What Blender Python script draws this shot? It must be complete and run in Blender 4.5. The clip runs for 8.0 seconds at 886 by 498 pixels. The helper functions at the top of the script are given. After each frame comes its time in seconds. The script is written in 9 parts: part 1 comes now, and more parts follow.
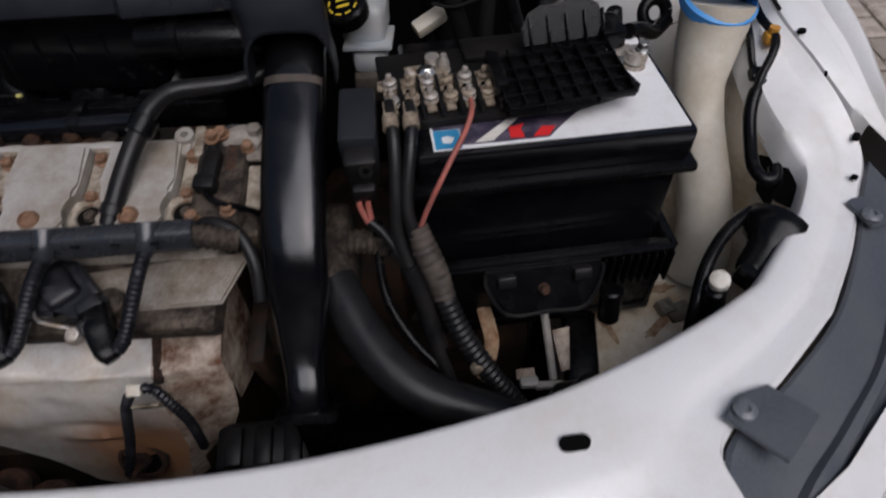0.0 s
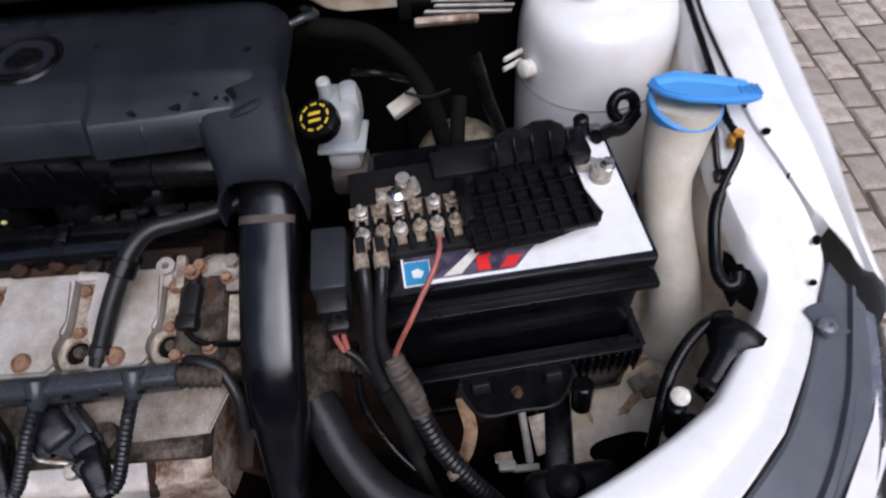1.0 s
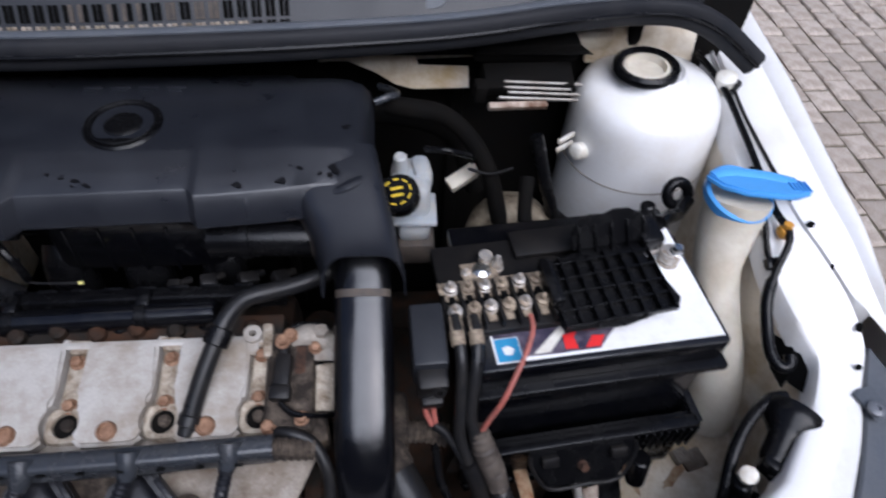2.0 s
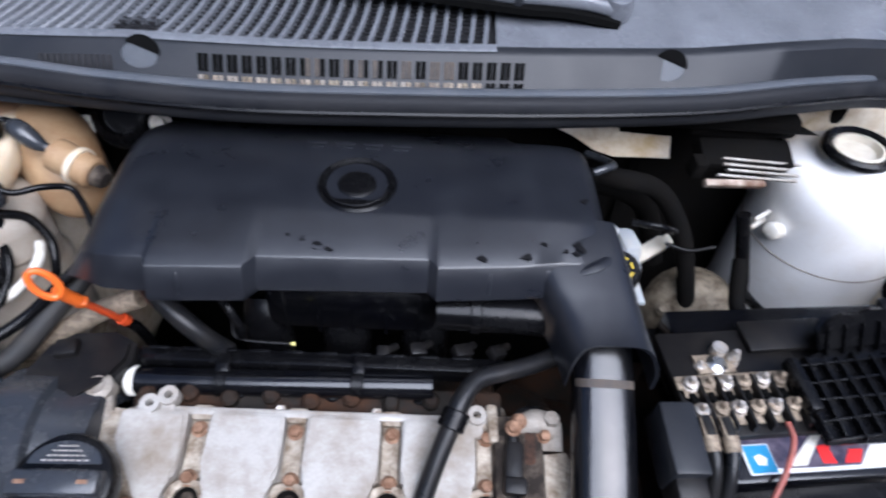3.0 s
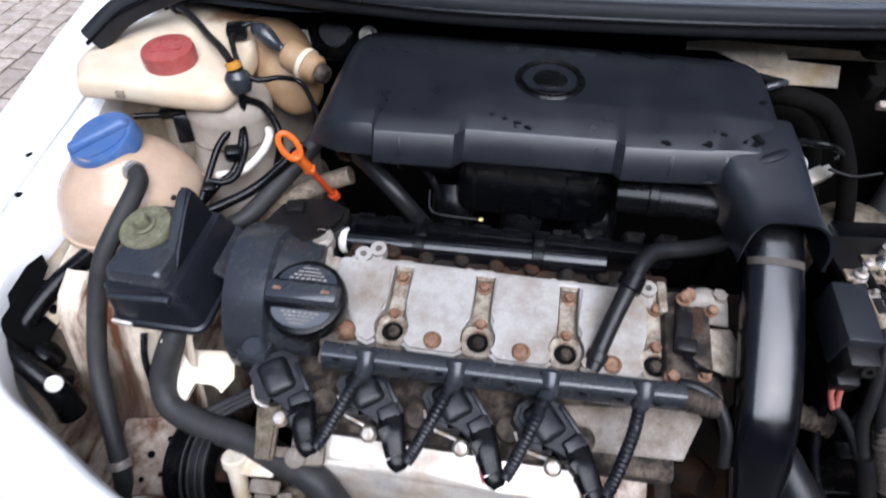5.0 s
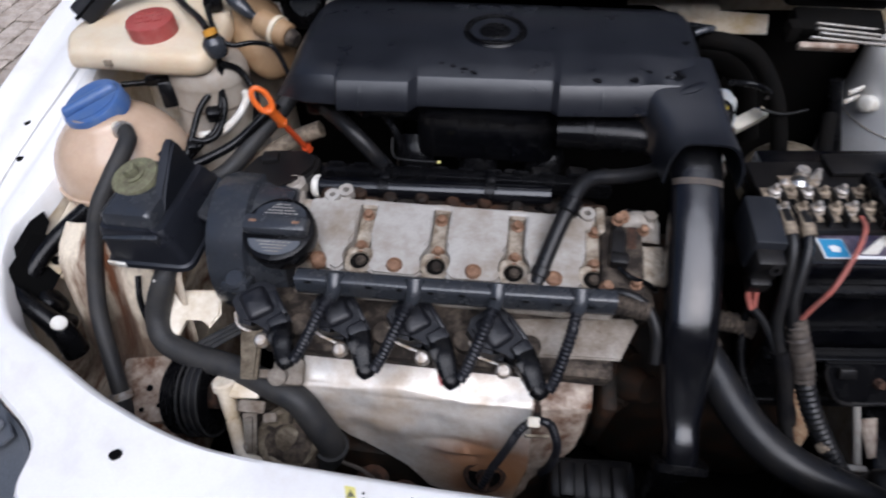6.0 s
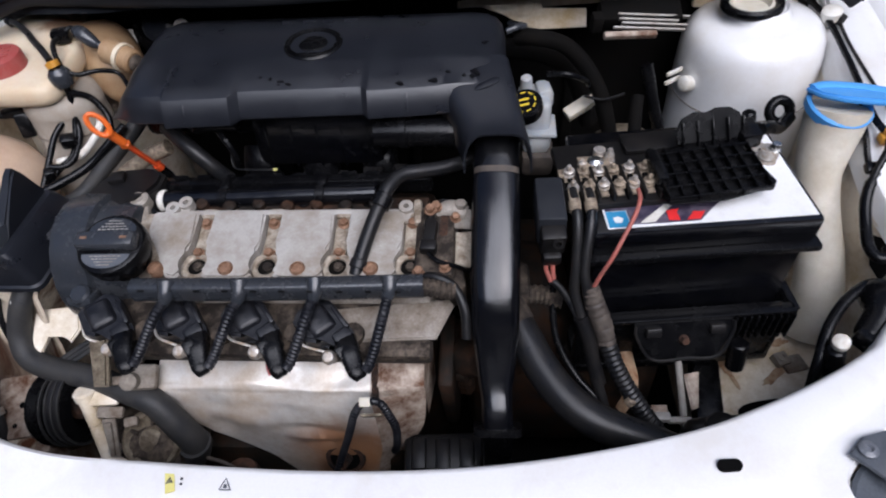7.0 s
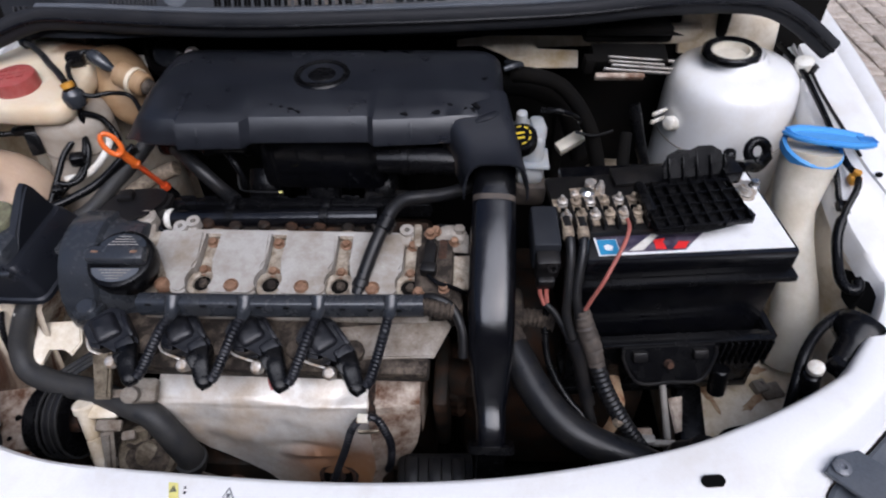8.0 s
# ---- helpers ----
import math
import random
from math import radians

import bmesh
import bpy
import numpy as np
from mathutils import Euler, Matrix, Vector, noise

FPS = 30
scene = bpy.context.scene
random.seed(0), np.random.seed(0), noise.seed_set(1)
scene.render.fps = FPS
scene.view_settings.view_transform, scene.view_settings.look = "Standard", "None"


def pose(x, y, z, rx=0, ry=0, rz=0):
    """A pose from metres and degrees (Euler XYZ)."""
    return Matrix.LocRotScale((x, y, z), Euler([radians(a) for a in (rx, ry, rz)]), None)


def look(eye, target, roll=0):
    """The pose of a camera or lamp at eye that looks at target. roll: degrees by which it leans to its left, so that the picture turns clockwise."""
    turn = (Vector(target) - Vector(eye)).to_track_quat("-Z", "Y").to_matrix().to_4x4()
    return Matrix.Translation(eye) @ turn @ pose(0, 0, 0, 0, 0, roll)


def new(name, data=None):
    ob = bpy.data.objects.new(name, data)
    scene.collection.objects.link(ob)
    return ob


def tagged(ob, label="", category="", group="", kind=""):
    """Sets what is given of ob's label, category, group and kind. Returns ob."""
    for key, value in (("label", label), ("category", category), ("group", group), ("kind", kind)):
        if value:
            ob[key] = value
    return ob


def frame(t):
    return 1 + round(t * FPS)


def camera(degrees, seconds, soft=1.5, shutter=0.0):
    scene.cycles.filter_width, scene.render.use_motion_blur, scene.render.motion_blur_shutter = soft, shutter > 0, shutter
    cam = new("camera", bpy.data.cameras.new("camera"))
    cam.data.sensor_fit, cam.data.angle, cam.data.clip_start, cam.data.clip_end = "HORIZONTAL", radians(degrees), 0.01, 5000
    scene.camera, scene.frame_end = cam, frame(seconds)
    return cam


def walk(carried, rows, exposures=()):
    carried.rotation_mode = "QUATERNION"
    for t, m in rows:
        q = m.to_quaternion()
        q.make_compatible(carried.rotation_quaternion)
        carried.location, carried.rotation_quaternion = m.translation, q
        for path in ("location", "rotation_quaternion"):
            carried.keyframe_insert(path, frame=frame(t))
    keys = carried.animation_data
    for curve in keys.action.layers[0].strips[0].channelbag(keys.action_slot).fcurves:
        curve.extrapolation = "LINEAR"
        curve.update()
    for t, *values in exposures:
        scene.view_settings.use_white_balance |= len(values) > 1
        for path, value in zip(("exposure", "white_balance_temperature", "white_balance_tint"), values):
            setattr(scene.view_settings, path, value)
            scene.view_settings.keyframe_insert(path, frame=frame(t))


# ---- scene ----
cam = camera(71.2, 8.0, soft=2.0, shutter=0.5)
PATH = [
    (0, (0.213, -0.43, 1.159), (0.234, 0.869, -0.362), -1.8),
    (0.5, (0.248, -0.346, 1.206), (0.213, 0.853, -0.394), -4.6),
    (1, (0.248, -0.33, 1.269), (0.256, 0.865, -0.335), -3.8),
    (1.2, (0.24, -0.331, 1.292), (0.281, 0.886, -0.295), -2.8),
    (2.3, (0.065, -0.296, 1.304), (0.237, 1.03, -0.183), 5.2),
    (2.5, (0.023, -0.282, 1.301), (0.183, 1.064, -0.169), 5.6),
    (2.7, (-0.029, -0.274, 1.296), (0.129, 1.102, -0.147), 6.2),
    (3, (-0.066, -0.252, 1.299), (0.013, 1.127, -0.147), 5.1),
    (3.5, (-0.118, -0.26, 1.313), (-0.139, 1.125, -0.129), 4.1),
    (4, (-0.137, -0.302, 1.306), (-0.237, 1.087, -0.13), 3.2),
    (4.5, (-0.143, -0.346, 1.283), (-0.312, 1.032, -0.156), 1.9),
    (4.7, (-0.145, -0.363, 1.275), (-0.335, 1.007, -0.169), 1.4),
    (5.8, (-0.113, -0.475, 1.257), (-0.347, 0.884, -0.192), -1.6),
    (6, (-0.087, -0.482, 1.27), (-0.303, 0.873, -0.186), -1.9),
    (6.5, (0.008, -0.492, 1.283), (-0.176, 0.857, -0.182), -3.8),
    (7, (0.094, -0.508, 1.294), (-0.071, 0.857, -0.158), -5.1),
    (7.5, (0.1, -0.521, 1.303), (-0.018, 0.875, -0.124), -3.7),
    (8, (0.075, -0.54, 1.31), (-0.028, 0.904, -0.07), -1.7),
]
walk(cam, [(t, look(eye, target, roll)) for t, eye, target, roll in PATH], [(0, -0.80, 5950, 15), (0.4, -0.36, 5800, 16), (1.0, -0.10, 5700, 17), (2.5, 0.30, 5400, 14), (3.0, 0.64, 5350, 14), (3.5, 0.78, 5350, 13), (4.7, 0.62, 5400, 13), (6.0, -0.06, 5600, 14), (7.0, -0.02, 5650, 15), (8, -0.06, 5650, 15)])

# ---- daylight: bright overcast, softly directional ----
world = bpy.data.worlds.new("overcast_sky")
scene.world = world
world.use_nodes = True
wn = world.node_tree.nodes
sky = wn.new("ShaderNodeTexSky")
sky.sky_type = "NISHITA"
sky.sun_disc = False
sky.sun_elevation = radians(51)
sky.sun_rotation = radians(150)
sky.air_density, sky.dust_density, sky.ozone_density = 1.0, 6.0, 1.0
wn["Background"].inputs["Strength"].default_value = 0.09
world.node_tree.links.new(sky.outputs["Color"], wn["Background"].inputs["Color"])

sun_data = bpy.data.lights.new("sun", "SUN")
sun_data.energy = 3.7
sun_data.angle = radians(62)
sun_data.color = (1.0, 0.97, 0.93)
sun = new("sun", sun_data)
sun.matrix_world = look((0.8, -2.3, 3.6), (0, 0, 0.6))

# ---- mesh helpers ----
ORIGIN = {}


def V(*a):
    return Vector(a)


def thing(name, at, label, category, group="", kind=""):
    e = new(name)
    e.empty_display_size = 0.02
    e.location = at
    ORIGIN[e.name] = Vector(at)
    return tagged(e, label, category, group, kind)


def finish(bm, name, material, origin, sharp=38):
    bmesh.ops.recalc_face_normals(bm, faces=bm.faces[:])
    bmesh.ops.translate(bm, verts=bm.verts[:], vec=-origin)
    me = bpy.data.meshes.new(name)
    bm.to_mesh(me)
    bm.free()
    me.shade_smooth()
    me.set_sharp_from_angle(angle=radians(sharp))
    me.materials.append(material)
    return me


def part(name, bm, material, parent, label="", sharp=38):
    """One mesh object under a thing or a part."""
    origin = ORIGIN[parent.name]
    ob = new(name, finish(bm, name, material, origin, sharp))
    ob.parent = parent
    ORIGIN[ob.name] = origin
    if label:
        ob["label"] = label
    return ob


def solo(name, bm, material, at, label, category, group="", kind="", sharp=38):
    """A thing that is one single mesh."""
    at = Vector(at)
    ob = new(name, finish(bm, name, material, at, sharp))
    ob.location = at
    ORIGIN[ob.name] = at
    return tagged(ob, label, category, group, kind)


def shape():
    return bmesh.new()


def frame_of(c, x=(1, 0, 0), z=(0, 0, 1)):
    z = Vector(z).normalized()
    x = Vector(x)
    x = (x - z * x.dot(z)).normalized()
    y = z.cross(x)
    m = Matrix((x, y, z)).transposed().to_4x4()
    m.translation = Vector(c)
    return m


def box(bm, c, s, rot=(0, 0, 0), bevel=0.0, m=None, seg=2, taper=None):
    """A box with bevelled edges; taper scales its top face."""
    if m is None:
        m = pose(*c, *rot)
    else:
        m = m @ Matrix.Translation(c) @ pose(0, 0, 0, *rot)
    h = [v / 2 for v in s]
    tx, ty = taper or (1, 1)
    cs = [(-h[0], -h[1], -h[2]), (h[0], -h[1], -h[2]), (h[0], h[1], -h[2]), (-h[0], h[1], -h[2]),
          (-h[0] * tx, -h[1] * ty, h[2]), (h[0] * tx, -h[1] * ty, h[2]), (h[0] * tx, h[1] * ty, h[2]), (-h[0] * tx, h[1] * ty, h[2])]
    vs = [bm.verts.new(m @ Vector(p)) for p in cs]
    fs = [bm.faces.new([vs[i] for i in f]) for f in ((3, 2, 1, 0), (4, 5, 6, 7), (0, 1, 5, 4), (1, 2, 6, 5), (2, 3, 7, 6), (3, 0, 4, 7))]
    if bevel > 0:
        es = list({e for f in fs for e in f.edges})
        bmesh.ops.bevel(bm, geom=es, offset=bevel, segments=seg, affect="EDGES", profile=0.5, clamp_overlap=True)
    return bm


def lathe(bm, profile, c, axis=(0, 0, 1), seg=24, x=(1, 0, 0.01), squash=1.0):
    """Turns (radius, height) pairs round an axis through c."""
    m = frame_of(c, x, axis)
    rings = []
    for r, h in profile:
        if r < 1e-6:
            rings.append([bm.verts.new(m @ V(0, 0, h))])
        else:
            rings.append([bm.verts.new(m @ V(r * math.cos(2 * math.pi * k / seg), squash * r * math.sin(2 * math.pi * k / seg), h)) for k in range(seg)])
    for a, b in zip(rings, rings[1:]):
        for k in range(seg):
            j = (k + 1) % seg
            if len(a) == 1 and len(b) == 1:
                continue
            if len(a) == 1:
                bm.faces.new((a[0], b[k], b[j]))
            elif len(b) == 1:
                bm.faces.new((a[k], a[j], b[0]))
            else:
                bm.faces.new((a[k], a[j], b[j], b[k]))
    return bm


def rod(bm, p0, p1, r, r1=None, seg=16, ch=0.0):
    """A capped cylinder between two points with chamfered rims."""
    p0, p1 = Vector(p0), Vector(p1)
    d = p1 - p0
    L = d.length
    r1 = r if r1 is None else r1
    x = (1, 0, 0) if abs(d.normalized().x) < 0.9 else (0, 1, 0)
    if ch > 0:
        prof = [(0, 0), (r - ch, 0), (r, ch), (r1, L - ch), (r1 - ch, L), (0, L)]
    else:
        prof = [(0, 0), (r, 0), (r1, L), (0, L)]
    return lathe(bm, prof, p0, d, seg, x)


def smooth_line(pts, n=6):
    """Catmull-Rom points through a polyline."""
    P = [Vector(p) for p in pts]
    P = [2 * P[0] - P[1]] + P + [2 * P[-1] - P[-2]]
    out = []
    for i in range(1, len(P) - 2):
        for k in range(n):
            t = k / n
            a, b, c, d = P[i - 1], P[i], P[i + 1], P[i + 2]
            out.append(0.5 * ((2 * b) + (c - a) * t + (2 * a - 5 * b + 4 * c - d) * t * t + (3 * b - a - 3 * c + d) * t ** 3))
    out.append(P[-2])
    return out


def tube(bm, pts, r, seg=12, n=6, wide=None, up=(0, 0, 1), square=2.0, caps=True):
    """Sweeps a (super)ellipse along a smooth line. r and wide may be numbers or functions of 0..1."""
    line = smooth_line(pts, n) if n > 1 else [Vector(p) for p in pts]
    rings = []
    N = len(line)
    ref = Vector(up)
    for i, p in enumerate(line):
        d = (line[min(i + 1, N - 1)] - line[max(i - 1, 0)]).normalized()
        side = d.cross(ref)
        if side.length < 1e-4:
            side = d.cross(V(0.3, 1, 0.2))
        side.normalize()
        top = side.cross(d).normalized()
        if wide is None:
            ref = top
        t = i / (N - 1)
        a = r(t) if callable(r) else r
        b = a if wide is None else (wide(t) if callable(wide) else wide)
        ring = []
        for k in range(seg):
            w = 2 * math.pi * (k + 0.5) / seg
            c, s = math.cos(w), math.sin(w)
            ring.append(bm.verts.new(p + side * (b * math.copysign(abs(c) ** (2 / square), c)) + top * (a * math.copysign(abs(s) ** (2 / square), s))))
        rings.append(ring)
    for q, w in zip(rings, rings[1:]):
        for k in range(seg):
            j = (k + 1) % seg
            bm.faces.new((q[k], q[j], w[j], w[k]))
    if caps:
        bm.faces.new(rings[0][::-1])
        bm.faces.new(rings[-1])
    return bm


def corrugated(bm, pts, r, pitch=0.006, depth=0.18, seg=12):
    """A ribbed conduit along a smooth line."""
    line = smooth_line(pts, 8)
    L = sum((b - a).length for a, b in zip(line, line[1:]))
    count = max(4, int(L / pitch))
    dense = []
    acc, targets = 0.0, [L * k / (count * 2) for k in range(count * 2 + 1)]
    j = 0
    for a, b in zip(line, line[1:]):
        l = (b - a).length
        while j < len(targets) and targets[j] <= acc + l + 1e-9:
            dense.append(a.lerp(b, (targets[j] - acc) / max(l, 1e-9)))
            j += 1
        acc += l
    N = len(dense)
    return tube(bm, dense, lambda t: r * (1 - depth * (round(t * (N - 1)) % 2)), seg, 1)


def sheet(bm, rows, close=False):
    """A skin over rows of points."""
    vs = [[bm.verts.new(Vector(p)) for p in row] for row in rows]
    for a, b in zip(vs, vs[1:]):
        for k in range(len(a) - (0 if close else 1)):
            j = (k + 1) % len(a)
            bm.faces.new((a[k], a[j], b[j], b[k]))
    return vs


def prism(bm, outline, depth, m, bevel=0.0):
    """A plate cut to an outline in the xy plane of m, thickened along its z."""
    a = [bm.verts.new(m @ V(x, y, 0)) for x, y in outline]
    b = [bm.verts.new(m @ V(x, y, depth)) for x, y in outline]
    fs = [bm.faces.new(a[::-1]), bm.faces.new(b)]
    n = len(a)
    for k in range(n):
        fs.append(bm.faces.new((a[k], a[(k + 1) % n], b[(k + 1) % n], b[k])))
    if bevel:
        es = list({e for f in fs[:2] for e in f.edges})
        bmesh.ops.bevel(bm, geom=es, offset=bevel, segments=2, affect="EDGES", clamp_overlap=True)
    return bm


def hexbolt(bm, c, axis, r=0.006, h=0.006, washer=1.5):
    """A hexagon head on a flange."""
    lathe(bm, [(0, 0), (r * washer, 0), (r * washer, 0.0015), (r * washer * 0.9, 0.002), (0, 0.002)], c, axis, 16)
    p = Vector(c) + Vector(axis).normalized() * 0.002
    lathe(bm, [(r, 0), (r, h * 0.85), (r * 0.85, h), (0, h)], p, axis, 6)
    return bm


def disc_ring(bm, c, axis, r_in, r_out, h, seg=24):
    return lathe(bm, [(r_in, 0), (r_out, 0), (r_out, h), (r_in, h), (r_in, 0)], c, axis, seg)


# ---- materials ----
def mat(name, col, rough=0.5, metal=0.0, dirt=None, amount=0.5, patch=35.0, grain=420.0, bump=0.12, var=0.18, coat=0.0, soft=0.14, spec=0.5, random_tint=0.0, drip=None, sss=0.0):
    """A surface with fine grain, uneven gloss and patches of dirt or wear."""
    m = bpy.data.materials.new(name)
    m.use_nodes = True
    nt = m.node_tree
    N, L = nt.nodes, nt.links
    p = N["Principled BSDF"]
    tc = N.new("ShaderNodeTexCoord")
    src = tc.outputs["Object"]
    if drip:
        mp = N.new("ShaderNodeMapping")
        mp.inputs["Scale"].default_value = drip
        L.new(src, mp.inputs["Vector"])
        psrc = mp.outputs["Vector"]
    else:
        psrc = src

    def noise_tex(scale, detail, rgh, vec):
        n = N.new("ShaderNodeTexNoise")
        n.inputs["Scale"].default_value = scale
        n.inputs["Detail"].default_value = detail
        n.inputs["Roughness"].default_value = rgh
        L.new(vec, n.inputs["Vector"])
        return n.outputs["Fac"]

    def rng(v, a, b, c, d):
        r = N.new("ShaderNodeMapRange")
        for k, x in zip(("From Min", "From Max", "To Min", "To Max"), (a, b, c, d)):
            r.inputs[k].default_value = x
        L.new(v, r.inputs["Value"])
        return r.outputs["Result"]

    def mix(f, a, b, mode="MIX"):
        x = N.new("ShaderNodeMix")
        x.data_type, x.blend_type = "RGBA", mode
        for s, v in ((x.inputs[0], f), (x.inputs[6], a), (x.inputs[7], b)):
            if isinstance(v, (int, float)):
                s.default_value = v
            elif isinstance(v, tuple):
                s.default_value = (*v, 1)
            else:
                L.new(v, s)
        return x.outputs[2]

    fine = noise_tex(grain, 3, 0.6, src)
    big = noise_tex(patch, 7, 0.68, psrc)
    wide = noise_tex(patch * 0.27, 3, 0.5, src)
    grey = rng(fine, 0.3, 0.7, 1 - var, 1 + var)
    tone = rng(wide, 0.3, 0.7, 1 - var * 0.7, 1 + var * 0.7)
    comb = N.new("ShaderNodeMath")
    comb.operation = "MULTIPLY"
    L.new(grey, comb.inputs[0])
    L.new(tone, comb.inputs[1])
    val = comb.outputs[0]
    if random_tint:
        oi = N.new("ShaderNodeObjectInfo")
        rt = rng(oi.outputs["Random"], 0, 1, 1 - random_tint, 1 + random_tint)
        c2 = N.new("ShaderNodeMath")
        c2.operation = "MULTIPLY"
        L.new(val, c2.inputs[0])
        L.new(rt, c2.inputs[1])
        val = c2.outputs[0]
    base = mix(1.0, col, val, "MULTIPLY")
    if dirt:
        edge = 0.5 + (0.5 - amount) * 0.5
        f = rng(big, edge - soft, edge + soft, 0, 1)
        base = mix(f, base, dirt)
        if metal:
            L.new(rng(f, 0, 1, metal, metal * 0.25), p.inputs["Metallic"])
        L.new(rng(f, 0, 1, rough, min(1, rough + (0.35 if rough > 0.4 else 0.2))), p.inputs["Roughness"])
    else:
        p.inputs["Metallic"].default_value = metal
        L.new(rng(big, 0.25, 0.75, max(0.04, rough - 0.1), min(1, rough + 0.12)), p.inputs["Roughness"])
    L.new(base, p.inputs["Base Color"])
    p.inputs["Specular IOR Level"].default_value = spec
    p.inputs["Coat Weight"].default_value = coat
    p.inputs["Coat Roughness"].default_value = 0.08
    if sss:
        p.inputs["Subsurface Weight"].default_value = sss
        p.inputs["Subsurface Radius"].default_value = (0.03, 0.02, 0.012)
        p.inputs["Subsurface Scale"].default_value = 0.3
    if bump:
        add = N.new("ShaderNodeMath")
        add.operation = "MULTIPLY_ADD"
        L.new(big, add.inputs[0])
        add.inputs[1].default_value = 2.0
        L.new(fine, add.inputs[2])
        bp = N.new("ShaderNodeBump")
        bp.inputs["Strength"].default_value = bump
        bp.inputs["Distance"].default_value = 0.002
        L.new(add.outputs[0], bp.inputs["Height"])
        L.new(bp.outputs["Normal"], p.inputs["Normal"])
    return m


M_white = mat("white_car_paint", (0.82, 0.815, 0.805), 0.28, coat=0.5, dirt=(0.72, 0.69, 0.64), amount=0.25, patch=14, bump=0.01, var=0.02)
M_inner = mat("unpolished_white_paint", (0.79, 0.72, 0.60), 0.5, dirt=(0.45, 0.33, 0.17), amount=0.38, patch=16, bump=0.05, var=0.05)
M_rustpaint = mat("rust_streaked_paint", (0.66, 0.58, 0.45), 0.55, dirt=(0.10, 0.034, 0.010), amount=0.47, patch=14, bump=0.2, var=0.08, drip=(2.6, 0.7, 0.35), soft=0.09)
M_rust = mat("rusty_iron", (0.075, 0.030, 0.013), 0.8, dirt=(0.012, 0.008, 0.006), amount=0.56, patch=60, bump=0.4)
# near-black for the depth of the bay, its shade put into the colour
M_dark = mat("near_black_matt", (0.0032, 0.003, 0.0028), 0.8, dirt=(0.006, 0.005, 0.004), amount=0.42, patch=30, bump=0.3, spec=0.1)
M_cover = mat("charcoal_moulded_plastic", (0.0088, 0.0098, 0.0136), 0.25, dirt=(0.017, 0.019, 0.024), amount=0.36, patch=22, grain=900, bump=0.06, soft=0.25, var=0.3, spec=0.55)
M_black = mat("black_plastic", (0.003, 0.003, 0.0037), 0.19, dirt=(0.006, 0.006, 0.0062), amount=0.34, patch=40, bump=0.05, soft=0.2, spec=0.22)
M_gloss = mat("glossy_black_plastic", (0.0025, 0.0027, 0.0042), 0.13, dirt=(0.006, 0.006, 0.006), amount=0.3, patch=30, bump=0.03, soft=0.2, spec=0.6)
M_matt = mat("dusty_black_plastic", (0.0065, 0.0065, 0.0075), 0.30, dirt=(0.016, 0.014, 0.012), amount=0.38, patch=45, bump=0.1, soft=0.2, spec=0.25)
M_coil = mat("chalky_black_plastic", (0.0065, 0.007, 0.0095), 0.34, dirt=(0.03, 0.03, 0.034), amount=0.33, patch=60, bump=0.14, soft=0.12, spec=0.4)
M_grey = mat("grey_plastic", (0.029, 0.033, 0.040), 0.20, dirt=(0.036, 0.036, 0.037), amount=0.30, patch=30, bump=0.03, soft=0.2, spec=0.6)
M_rubber = mat("hose_rubber", (0.009, 0.0095, 0.011), 0.27, dirt=(0.016, 0.0145, 0.013), amount=0.38, patch=50, bump=0.08, soft=0.2, spec=0.3)
M_rubgrey = mat("greyed_hose_rubber", (0.022, 0.023, 0.025), 0.42, dirt=(0.045, 0.042, 0.038), amount=0.42, patch=50, bump=0.08, soft=0.2, spec=0.3)
M_alloy = mat("cast_alloy", (0.42, 0.40, 0.37), 0.48, metal=0.12, dirt=(0.22, 0.18, 0.135), amount=0.40, patch=20, bump=0.12, var=0.08)
M_grime = mat("oily_cast_alloy", (0.13, 0.10, 0.072), 0.6, metal=0.2, dirt=(0.014, 0.0095, 0.0065), amount=0.64, patch=55, bump=0.35)
M_shield = mat("heat_stained_sheet_steel", (0.74, 0.71, 0.66), 0.30, metal=0.45, dirt=(0.40, 0.30, 0.20), amount=0.42, patch=14, bump=0.06, var=0.06)
M_bolt = mat("zinc_plated_steel", (0.55, 0.53, 0.50), 0.42, metal=0.8, dirt=(0.30, 0.22, 0.14), amount=0.42, patch=120, bump=0.1)
M_copper = mat("rusted_bolt_head", (0.31, 0.185, 0.115), 0.55, metal=0.35, dirt=(0.15, 0.075, 0.04), amount=0.5, patch=150, bump=0.3)
M_tank = mat("yellowed_translucent_plastic", (0.68, 0.60, 0.46), 0.38, dirt=(0.58, 0.40, 0.22), amount=0.26, patch=11, bump=0.03, var=0.04, sss=0.15, soft=0.2)
M_tankold = mat("browned_translucent_plastic", (0.38, 0.26, 0.145), 0.45, dirt=(0.20, 0.09, 0.03), amount=0.38, patch=16, bump=0.04, var=0.06, soft=0.2)
M_sphere = mat("beige_translucent_plastic", (0.58, 0.43, 0.31), 0.15, dirt=(0.43, 0.30, 0.21), amount=0.3, patch=14, bump=0.02, var=0.04, sss=0.15, soft=0.2)
M_neck = mat("milky_filler_plastic", (0.66, 0.62, 0.53), 0.42, dirt=(0.44, 0.38, 0.28), amount=0.32, patch=16, bump=0.02, var=0.04, sss=0.15, soft=0.2)
M_canister = mat("grubby_cream_plastic", (0.38, 0.345, 0.295), 0.42, dirt=(0.27, 0.21, 0.15), amount=0.38, patch=18, bump=0.04, var=0.06, soft=0.2)
